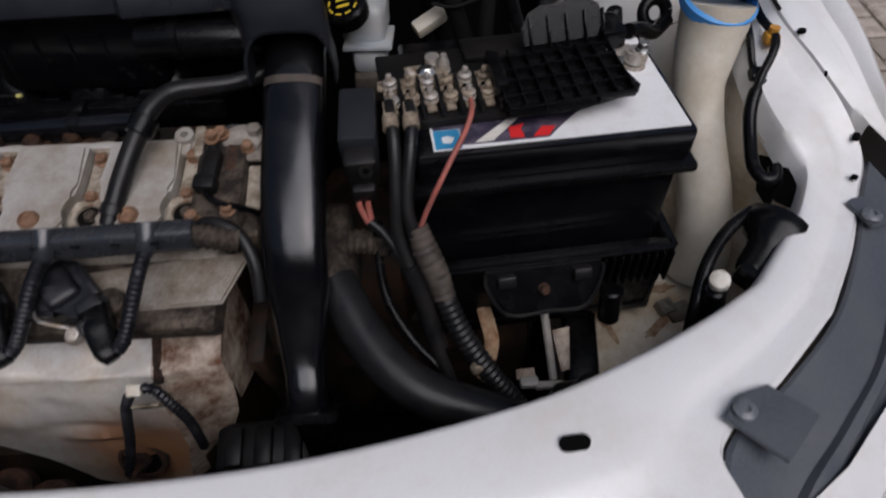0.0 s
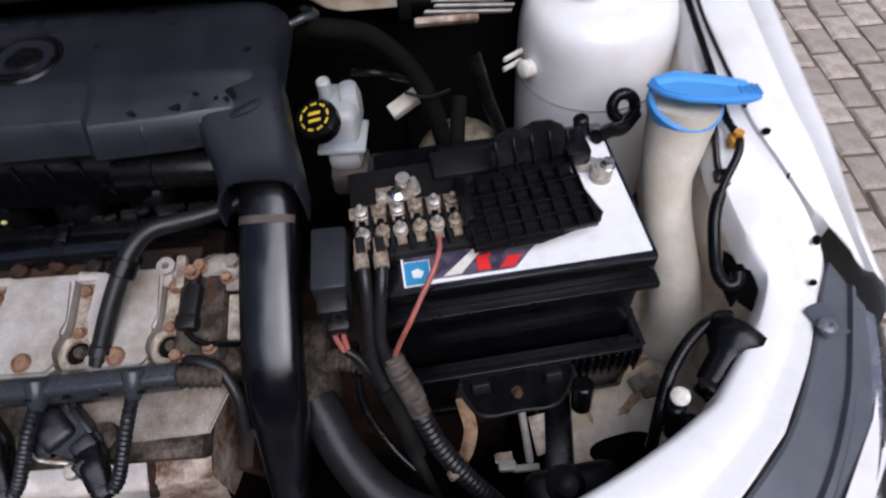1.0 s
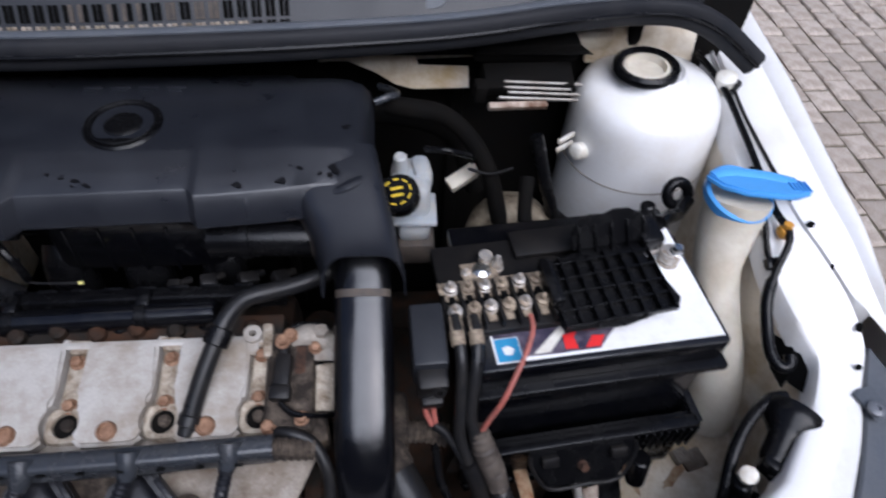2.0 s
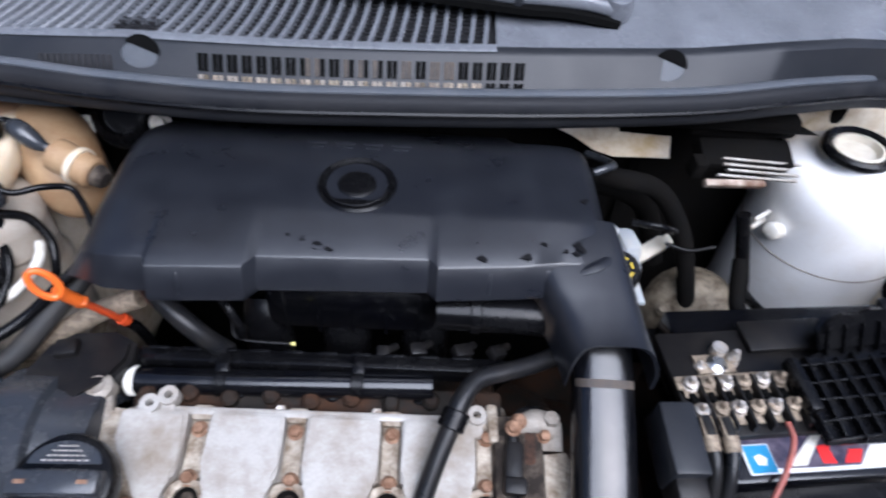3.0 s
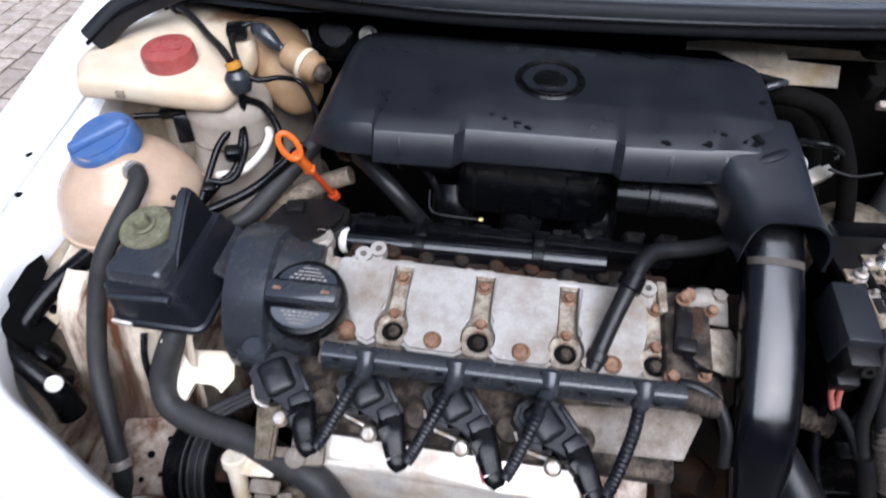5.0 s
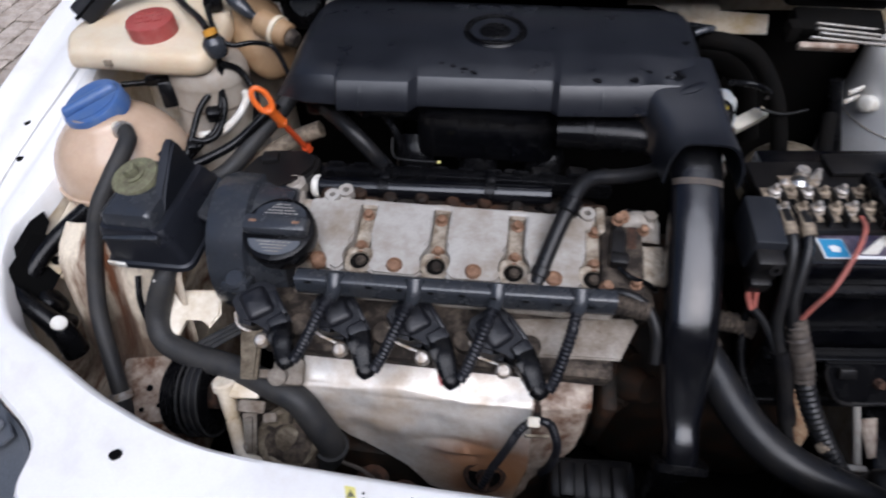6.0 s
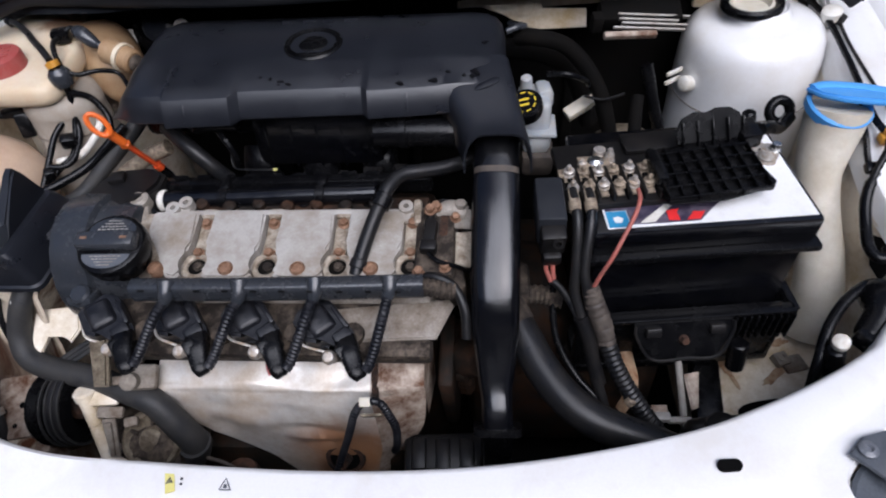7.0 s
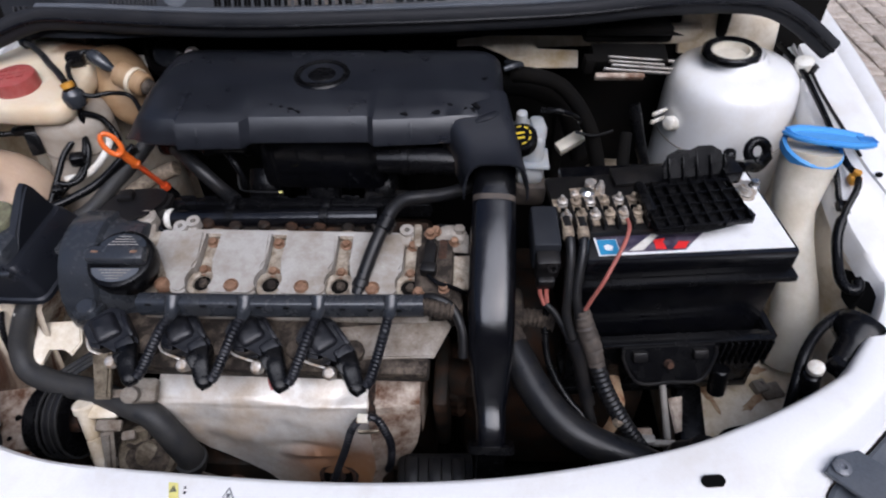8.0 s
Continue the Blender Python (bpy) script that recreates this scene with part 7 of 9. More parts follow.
lathe(bm, [(0, -0.006), (0.021, -0.006), (0.0225, 0.0), (0.0225, 0.010), (0.020, 0.013), (0, 0.013)], BC, bnr, 28)
bc = part("cap", bm, M_black, res, "black screw cap")
bf2 = frame_of(BC + bnr.normalized() * 0.0131, (1, 0, 0.2), bnr)
for k in range(9):
    bm = shape()
    a = radians(40 * k + 10)
    box(bm, (0.0145 * math.cos(a), 0.0145 * math.sin(a), 0.0004), (0.0018, 0.0062, 0.0008), m=bf2, rot=(0, 0, 40 * k + 10))
    part("yellow_mark", bm, M_yellow, bc, "yellow printed bar")
for y in (-0.004, 0.004):
    bm = shape()
    box(bm, (0, y, 0.0004), (0.013, 0.003, 0.0008), m=bf2)
    part("yellow_mark", bm, M_yellow, bc, "yellow printed bar")
bm = shape()
box(bm, (0.152, 0.178, 0.752), (0.044, 0.05, 0.035), bevel=0.008)
part("reservoir_foot", bm, M_tape, res, "brown stained foot")

# connector and dark hoses behind
b = shape()
box(b, (0.216, 0.272, 0.765), (0.040, 0.018, 0.016), rot=(20, -20, 25), bevel=0.002)
box(b, (0.236, 0.281, 0.772), (0.014, 0.014, 0.013), rot=(20, -20, 25), bevel=0.002)
solo("loose_connector", b, M_neck, (0.216, 0.272, 0.755), "loose off-white wiring connector", "connector")
for name, pts, r, mt, lb in (
        ("servo_hose", [(0.125, 0.262, 0.885), (0.15, 0.25, 0.89), (0.19, 0.262, 0.87), (0.225, 0.262, 0.83), (0.25, 0.25, 0.78), (0.27, 0.22, 0.70)], 0.011, M_dark, "black brake servo hose"),
        ("wire_loop", [(0.165, 0.235, 0.845), (0.19, 0.225, 0.85), (0.215, 0.235, 0.835), (0.225, 0.255, 0.815)], 0.004, M_black, "thin black wire loop"),
        ("wire_loop", [(0.22, 0.25, 0.80), (0.245, 0.24, 0.80), (0.272, 0.238, 0.81)], 0.002, M_matt, "thin black wire loop"),
        ("clutch_pipe", [(0.28, 0.20, 0.83), (0.275, 0.16, 0.80), (0.285, 0.13, 0.79), (0.31, 0.115, 0.785), (0.335, 0.105, 0.78)], 0.0085, M_dark, "black clutch pipe by the tower"),
        ("gear_cable", [(0.300, 0.262, 0.84), (0.316, 0.247, 0.785), (0.332, 0.240, 0.737), (0.346, 0.235, 0.66)], 0.0085, M_black, "thick black gear cable beside the tower"),
        ("gear_cable", [(0.333, 0.239, 0.735), (0.36, 0.237, 0.71), (0.395, 0.235, 0.682), (0.43, 0.232, 0.655)], 0.0065, M_black, "thinner black gear cable beside the tower"),
        ("heater_hose", [(0.10, 0.30, 0.85), (0.16, 0.30, 0.84), (0.21, 0.31, 0.80), (0.24, 0.30, 0.72)], 0.014, M_dark, "black heater hose at the bulkhead")):
    b = shape()
    tube(b, pts, r, 10, 6)
    solo(name, b, mt, pts[-1], lb, "hose" if r > 0.005 else "wire")
b = shape()
lathe(b, [(0, -0.03), (0.03, -0.03), (0.055, -0.01), (0.060, 0.01), (0.05, 0.03), (0.03, 0.04), (0, 0.042)], (0.282, 0.236, 0.690), (-0.3, -0.5, 0.8), 24)
for k in range(6):
    a = k * 1.047
    hexbolt(b, (0.282 + 0.045 * math.cos(a), 0.221 + 0.03 * math.sin(a), 0.715 + 0.02 * math.sin(a)), (-0.3, -0.5, 0.8), 0.006, 0.007)
solo("gearbox_end_cover", b, M_khaki, (0.28, 0.225, 0.625), "khaki-stained gearbox end cover", "gearbox cover")

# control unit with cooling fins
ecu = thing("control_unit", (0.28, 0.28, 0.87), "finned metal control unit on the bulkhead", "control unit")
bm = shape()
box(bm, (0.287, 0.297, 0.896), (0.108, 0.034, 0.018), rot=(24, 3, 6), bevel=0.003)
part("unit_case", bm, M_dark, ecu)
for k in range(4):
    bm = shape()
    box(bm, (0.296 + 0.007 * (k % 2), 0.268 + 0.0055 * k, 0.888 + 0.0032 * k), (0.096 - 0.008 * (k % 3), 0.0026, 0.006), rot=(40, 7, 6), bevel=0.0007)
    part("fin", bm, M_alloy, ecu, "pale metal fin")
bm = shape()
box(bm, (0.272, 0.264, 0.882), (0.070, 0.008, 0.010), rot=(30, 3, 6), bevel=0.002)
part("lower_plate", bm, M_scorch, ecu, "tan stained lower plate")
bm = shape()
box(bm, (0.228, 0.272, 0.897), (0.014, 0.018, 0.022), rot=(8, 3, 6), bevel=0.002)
part("end_bracket", bm, M_dark, ecu, "near-black end bracket")
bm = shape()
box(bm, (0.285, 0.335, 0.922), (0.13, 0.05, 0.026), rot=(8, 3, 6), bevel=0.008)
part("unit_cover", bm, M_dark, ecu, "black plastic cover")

b = shape()
prism(b, [(-0.070, 0.014), (-0.050, 0.016), (-0.020, 0.018), (0.010, 0.026), (0.034, 0.026), (0.046, 0.016), (0.050, -0.002), (0.112, -0.004), (0.112, -0.030), (0.044, -0.030), (0.022, -0.024), (-0.004, -0.008), (-0.035, 0.006), (-0.070, 0.004)], 0.004, frame_of((0.112, 0.352, 0.880), (1, 0.08, -0.05), (0, -0.75, 0.66)), 0.001)
fl = solo("bulkhead_flange", b, M_inner, (0.105, 0.36, 0.86), "cream painted bulkhead flange with dust", "bulkhead flange")
b = shape()
disc_ring(b, (0.138, 0.342, 0.890), (0, -0.75, 0.66), 0.012, 0.014, 0.0015, 24)
part("pressed_ring", b, M_inner, fl)
b = shape()
tube(b, [(0.11, 0.245, 0.902), (0.124, 0.250, 0.905), (0.134, 0.262, 0.900), (0.128, 0.285, 0.890), (0.115, 0.30, 0.885)], 0.0042, 10, 6)
solo("bent_pipe", b, M_grey, (0.115, 0.30, 0.88), "dull grey bent pipe behind the air box", "pipe")

# ---- washer filler neck ----
wash = thing("washer_filler_neck", (0.51, 0.02, 0.57), "milky washer filler neck with a bright blue lid", "washer filler")
bm = shape()
tube(bm, [(0.507, 0.150, 0.842), (0.505, 0.143, 0.822), (0.500, 0.130, 0.798), (0.495, 0.112, 0.772), (0.497, 0.092, 0.742), (0.504, 0.070, 0.706), (0.513, 0.050, 0.668), (0.519, 0.03, 0.62), (0.519, 0.02, 0.575)], lambda t: float(np.interp(t, [0, 0.12, 0.25, 0.38, 0.5, 0.75, 1], [0.036, 0.0345, 0.031, 0.0262, 0.0258, 0.029, 0.035])), 24, 8)
part("neck_tube", bm, M_neck, wash)
bm = shape()
WN = V(0.10, -0.20, 1)
lathe(bm, [(0.033, -0.012), (0.038, -0.010), (0.039, 0.0), (0.036, 0.003), (0.033, 0.0)], (0.507, 0.150, 0.846), WN, 30)
part("neck_collar", bm, M_blue, wash, "bright blue collar")
bm = shape()
wf = frame_of((0.512, 0.150, 0.856), (1, -0.16, 0.0), V(0.06, 0.24, 1))
prism(bm, [(-0.046, 0.004), (-0.034, 0.020), (-0.012, 0.027), (0.026, 0.023), (0.046, 0.016), (0.061, 0.011), (0.064, 0.004), (0.061, -0.013), (0.046, -0.020), (0.026, -0.026), (-0.010, -0.026), (-0.034, -0.016)], 0.008, wf, 0.0024)
tube(bm, [wf @ V(*p) for p in ((-0.040, 0.002, 0.0075), (-0.020, 0.012, 0.0095), (0.020, 0.012, 0.0095), (0.050, 0.006, 0.008))], 0.0025, 10, 5, wide=0.007)
for k in range(5):
    box(bm, (0.042 + 0.0045 * k, -0.001 - 0.0004 * k, 0.0085), (0.0022, 0.026 - 0.001 * k, 0.0022), m=wf, bevel=0.0006)
part("flip_lid", bm, M_blue, wash, "bright blue flip lid")

b = shape()
ring_pts = [V(0.457, 0.183, 0.815) + V(0.0125 * math.cos(a), 0.007 * math.sin(a), 0.012 * math.sin(a)) for a in np.linspace(0.2, 2 * math.pi + 0.2, 24)]
tube(b, ring_pts, 0.0066, 10, 1)
tube(b, [(0.470, 0.178, 0.810), (0.452, 0.160, 0.806), (0.430, 0.140, 0.822), (0.412, 0.124, 0.830)], 0.0078, 12, 5)
rod(b, (0.400, 0.131, 0.830), (0.396, 0.133, 0.850), 0.008, None, 12, 0.002)
solo("cable_eyelet", b, M_black, (0.43, 0.14, 0.815), "black cable with a coiled eyelet at the battery terminal", "cable")

# hoses along the offside wing
b = shape()
tube(b, [(0.54, 0.40, 0.866), (0.552, 0.335, 0.860), (0.551, 0.259, 0.851), (0.551, 0.210, 0.842), (0.548, 0.140, 0.832), (0.552, 0.102, 0.826), (0.534, 0.073, 0.802), (0.525, 0.053, 0.782), (0.521, 0.028, 0.766), (0.518, 0.002, 0.756), (0.524, -0.013, 0.752), (0.534, -0.012, 0.753), (0.537, -0.003, 0.757)], lambda t: 0.0042 + (0.0022 if t > 0.52 else 0), 10, 6)
solo("wing_hose", b, M_black, (0.534, 0.07, 0.80), "thin black hose with a hooked end along the wing", "hose")
b = shape()
tube(b, [(0.545, 0.20, 0.838), (0.536, 0.129, 0.824), (0.536, 0.096, 0.802), (0.540, 0.075, 0.798)], 0.0036, 8, 6)
box(b, (0.537, 0.086, 0.800), (0.016, 0.014, 0.010), rot=(20, 0, 0), bevel=0.003)
solo("wing_lead", b, M_black, (0.536, 0.09, 0.795), "thin black lead clipped beside the hose", "cable")
b = shape()
tube(b, [(0.568, 0.33, 0.856), (0.5655, 0.29, 0.851), (0.5665, 0.24, 0.8445), (0.572, 0.15, 0.832)], 0.0022, 6, 6)
lathe(b, [(0, -0.006), (0.010, -0.006), (0.010, 0.006), (0, 0.007)], (0.566, 0.335, 0.860), (0.3, 0, 1), 14)
solo("bonnet_stay_wire", b, M_matt, (0.567, 0.24, 0.84), "thin dark stay rod along the white wing", "rod")
b = shape()
lathe(b, [(0, -0.01), (0.013, -0.01), (0.013, 0.008), (0.009, 0.011), (0, 0.011)], (0.557, 0.338, 0.863), (-0.2, -0.2, 1), 16)
solo("white_grommet", b, M_cream, (0.557, 0.338, 0.855), "white plastic grommet holding the hose", "grommet")
b = shape()
tube(b, [(0.524, -0.040, 0.738), (0.508, -0.042, 0.740), (0.490, -0.052, 0.737), (0.470, -0.070, 0.730), (0.453, -0.093, 0.720), (0.442, -0.118, 0.704), (0.436, -0.14, 0.67)], 0.0062, 12, 6)
solo("lamp_cable", b, M_black, (0.46, -0.09, 0.70), "black cable to the headlamp", "cable")
lampb = thing("bulb_housing", (0.48, -0.10, 0.69), "black plastic bulb housing behind the headlamp", "bulb housing")
bm = shape()
lathe(bm, [(0.013, -0.050), (0.0145, -0.046), (0.015, -0.022), (0.020, -0.014), (0.029, -0.004), (0.031, 0.004), (0.030, 0.012), (0.024, 0.014), (0.018, 0.006), (0, 0.004)], (0.520, -0.066, 0.733), (0.55, 0.62, 0.12), 28, squash=0.8)
box(bm, (0.490, -0.104, 0.724), (0.026, 0.026, 0.022), rot=(6, 4, 42), bevel=0.005)
tube(bm, [(0.486, -0.112, 0.720), (0.492, -0.126, 0.724), (0.500, -0.134, 0.727)], 0.007, 12, 5)
part("back_shell", bm, M_black, lampb)
bm = shape()
lathe(bm, [(0, -0.012), (0.008, -0.012), (0.009, 0.0), (0.0085, 0.004), (0.005, 0.006), (0, 0.0065)], (0.4545, -0.1155, 0.733), (-0.3, -0.25, 1), 18)
part("bulb_cap", bm, M_cream, lampb, "white plastic bulb cap")
bm = shape()
rod(bm, (0.452, -0.118, 0.725), (0.458, -0.130, 0.68), 0.010, 0.010, 16, 0.002)
rod(bm, (0.47, -0.125, 0.70), (0.475, -0.14, 0.66), 0.009, 0.009, 16, 0.002)
part("bulb_holder", bm, M_black, lampb)


# ---- nearside: coolant sphere ----
SC = V(-0.588, 0.088, 0.772)
sph = thing("coolant_expansion_tank", SC - V(0, 0, 0.085), "beige plastic coolant expansion tank with a blue screw cap", "expansion tank")
bm = shape()
prof = [(0, -0.078)]
for k in range(1, 18):
    a = -math.pi / 2 + math.pi * k / 18
    prof.append((0.082 * math.cos(a), 0.080 * math.sin(a)))
prof = prof[:16] + [(0.034, 0.0755), (0.033, 0.083), (0, 0.083)]
SAX = V(-0.06, 0.02, 1)
lathe(bm, prof, SC, SAX, 44)
body = part("tank_sphere", bm, M_sphere, sph, "beige translucent sphere", 50)
bm = shape()
lathe(bm, [(0.081, -0.004), (0.0845, -0.003), (0.0845, 0.003), (0.081, 0.004)], SC, SAX, 44)
part("weld_seam", bm, M_sphere, body)
CC = SC + V(-0.008, 0.006, 0.077)
CAX = V(-0.18, -0.24, 1)
bm = shape()
lathe(bm, [(0.034, -0.008), (0.038, -0.006), (0.0385, 0.010), (0.036, 0.014), (0.030, 0.015), (0, 0.015)], CC, CAX, 40)
cap = part("screw_cap", bm, M_navy, sph, "blue screw cap")
cf2 = frame_of(CC + CAX.normalized() * 0.015, (0.80, 0.58, 0), CAX)
bm = shape()
box(bm, (0, 0, 0.003), (0.072, 0.018, 0.011), m=cf2, bevel=0.0045, taper=(0.92, 0.6), seg=3)
part("cap_grip", bm, M_navy, cap, "raised grip bar")
bm = shape()
for s in (-1, 1):
    prism(bm, [(0.030 * math.cos(a), s * (0.010 + 0.019 * math.sin(a))) for a in np.linspace(0, math.pi, 11)][::s], 0.001, cf2)
part("cap_face", bm, M_navy, cap)
for dx, dz, w in ((0.0, 0.0, 0.010), (0.004, 0.014, 0.008), (-0.003, 0.022, 0.006), (0.006, -0.012, 0.006)):
    bm = shape()
    a = radians(-18)
    q = SC + V(0.0825 * math.cos(a) * 0.97, 0.0825 * math.sin(a), 0)
    box(bm, (q.x - 0.002, q.y + dx, q.z + 0.02 + dz), (0.004, w, 0.004), rot=(20, 0, -18), bevel=0.001)
    part("level_mark", bm, M_matt, body, "small dark level mark")
bm = shape()
rod(bm, SC + V(0.024, -0.018, 0.070), SC + V(0.036, -0.024, 0.070), 0.008, 0.0075, 14, 0.001)
part("outlet_stub", bm, M_neck, sph, "pale outlet stub")
bm = shape()
disc_ring(bm, SC + V(0.034, -0.023, 0.070), (0.8, -0.4, 0.1), 0.009, 0.0115, 0.007, 18)
part("hose_clamp", bm, M_bolt, sph, "zinc hose clamp")
b = shape()
tube(b, [(-0.553, 0.066, 0.842), (-0.541, 0.052, 0.840), (-0.541, 0.028, 0.832), (-0.550, 0.004, 0.815), (-0.560, -0.020, 0.793), (-0.567, -0.046, 0.757), (-0.565, -0.090, 0.70), (-0.545, -0.131, 0.66), (-0.527, -0.165, 0.625), (-0.52, -0.19, 0.59)], lambda t: 0.0100 - 0.0005 * t, 16, 7)
ch = thing("coolant_hose", (-0.52, -0.19, 0.58), "grey-black coolant hose curling down from the tank", "hose")
part("hose_body", b, M_rubgrey, ch)
b = shape()
disc_ring(b, (-0.530, -0.160, 0.631), (0.3, -0.6, -0.7), 0.010, 0.0125, 0.009, 18)
part("hose_clamp", b, M_bolt, ch, "zinc hose clamp")

# ---- nearside: starting-fuel tank with red cap ----
tank = thing("fluid_reservoir", (-0.55, 0.25, 0.80), "large cream plastic fluid reservoir with a faded red cap", "reservoir")
bm = shape()
loops = []
outl = [(-0.652, 0.150), (-0.59, 0.150), (-0.52, 0.146), (-0.474, 0.156), (-0.470, 0.225), (-0.480, 0.275), (-0.500, 0.335), (-0.535, 0.362), (-0.585, 0.345), (-0.620, 0.305), (-0.660, 0.24), (-0.672, 0.19)]
ctr = V(-0.565, 0.255, 0)
sm = smooth_line([V(*p, 0) for p in outl + [outl[0]]], 4)[:-1]
for s, z in ((0.80, 0.866), (0.92, 0.867), (0.97, 0.870), (0.995, 0.875), (1.0, 0.881), (0.992, 0.888), (0.972, 0.893), (0.94, 0.896), (0.88, 0.898), (0.70, 0.899), (0.40, 0.901)):
    loops.append([(ctr.x + (p.x - ctr.x) * s, ctr.y + (p.y - ctr.y) * s, z + (0.06 * (p.y - 0.2) if z > 0.85 else 0)) for p in sm])
vs = sheet(bm, loops, close=True)
bm.faces.new(vs[-1])
bm.faces.new(vs[0][::-1])
part("tank_body", bm, M_tank, tank, "cream translucent body", 50)
RCAP = V(-0.555, 0.198, 0.893)
bm = shape()
lathe(bm, [(0.029, -0.012), (0.0295, 0.0), (0.030, 0.018), (0.0285, 0.022), (0.024, 0.0235), (0, 0.024)], RCAP, (-0.02, -0.06, 1), 40)
rc = part("red_cap", bm, M_red, tank, "faded red screw cap")
rf2 = frame_of(RCAP + V(0, 0, 0.024), (1, 0.3, 0), (-0.02, -0.06, 1))
for r in range(3):
    for q in range(3):
        bm = shape()
        box(bm, (-0.012 + 0.012 * q, -0.010 + 0.010 * r, 0.0004), (0.009, 0.004, 0.0016), m=rf2, bevel=0.0005)
        part("moulded_bar", bm, M_red, rc)
bm = shape()
box(bm, (-0.600, 0.149, 0.879), (0.010, 0.004, 0.008), bevel=0.001)
part("tank_mark", bm, M_brass, tank)
bm = shape()
tube(bm, [(-0.56, 0.336, 0.900), (-0.53, 0.325, 0.908), (-0.505, 0.315, 0.908)], 0.009, 10, 5)
part("tank_nozzle", bm, M_tape, tank, "brown stained nozzle")
bm = shape()
loops = []
for (x, y, z), r in zip(smooth_line([(-0.500, 0.335, 0.862), (-0.475, 0.300, 0.868), (-0.450, 0.268, 0.860), (-0.428, 0.240, 0.848), (-0.418, 0.225, 0.836)], 4), [0.020, 0.034, 0.042, 0.045, 0.046, 0.047, 0.047, 0.046, 0.045, 0.043, 0.041, 0.039, 0.037, 0.034, 0.030, 0.024, 0.012]):
    loops.append([(x + r * math.cos(a) * 0.8, y + r * math.cos(a) * 0.45, z + r * 0.85 * math.sin(a)) for a in np.linspace(0, 2 * math.pi, 17)[:-1]])
vs = sheet(bm, loops, close=True)
bm.faces.new(vs[-1])
bm.faces.new(vs[0][::-1])
part("side_lobe", bm, M_tankold, tank, "browned side lobe", 60)
pump = thing("fuel_pump", (-0.41, 0.235, 0.86), "tan plastic pump plugged into the reservoir", "pump")
bm = shape()
PA, PB = V(-0.430, 0.236, 0.898), V(-0.388, 0.220, 0.887)
rod(bm, PA, PB, 0.0175, 0.0165, 22, 0.003)
part("pump_body", bm, M_tankold, pump, "tan pump body")
bm = shape()
disc_ring(bm, PA.lerp(PB, 0.55), PB - PA, 0.0160, 0.0195, 0.006, 22)
part("pump_ring", bm, M_tank, pump, "paler ring")
bm = shape()
rod(bm, PB, PB.lerp(PA, -0.28), 0.012, 0.010, 14, 0.002)
part("pump_tip", bm, M_grime, pump)
b = shape()
tube(b, [(-0.474, 0.254, 0.916), (-0.468, 0.250, 0.918), (-0.457, 0.243, 0.917), (-0.444, 0.238, 0.908), (-0.434, 0.237, 0.902)], lambda t: 0.0048 + 0.0055 * math.sin(3.1 * min(1, max(0, t * 1.2 - 0.1))), 12, 6)
solo("pump_connector", b, M_grey, (-0.44, 0.24, 0.89), "grey rubber pump connector", "connector")
b = shape()
box(b, (-0.495, 0.252, 0.912), (0.024, 0.022, 0.018), rot=(0, 0, 20), bevel=0.005)
tube(b, [(-0.485, 0.252, 0.918), (-0.478, 0.256, 0.921), (-0.470, 0.254, 0.918)], 0.003, 8, 4)
solo("black_plug", b, M_black, (-0.495, 0.252, 0.903), "black wiring plug on the reservoir", "connector")
b = shape()
tube(b, [(-0.592, 0.296, 0.914), (-0.570, 0.278, 0.918), (-0.545, 0.257, 0.915), (-0.520, 0.230, 0.915), (-0.494, 0.203, 0.918), (-0.474, 0.182, 0.914)], 0.0044, 12, 6)
lathe(b, [(0.0065, 0), (0.0065, 0.012), (0.005, 0.014)], (-0.598, 0.300, 0.913), (1, -0.7, 0), 14)
solo("filler_hose", b, M_rubber, (-0.52, 0.234, 0.90), "dark hose lying across the reservoir", "hose")
fit_ = thing("hose_fitting", (-0.466, 0.176, 0.872), "grey quick fitting with an amber clip", "hose fitting")
bm = shape()
lathe(bm, [(0, 0.0), (0.012, 0.0), (0.0145, 0.006), (0.0145, 0.016), (0.013, 0.019), (0.009, 0.024), (0, 0.024)], (-0.466, 0.176, 0.882), (-0.10, 0.05, 1), 20)
part("fitting_body", bm, M_grey, fit_)
bm = shape()
lathe(bm, [(0.004, -0.004), (0.0085, -0.004), (0.0085, 0.003), (0.004, 0.004)], (-0.469, 0.177, 0.912), (-0.3, 0.2, 0.9), 16)
part("yellow_clip", bm, M_amber, fit_, "amber clip ring")
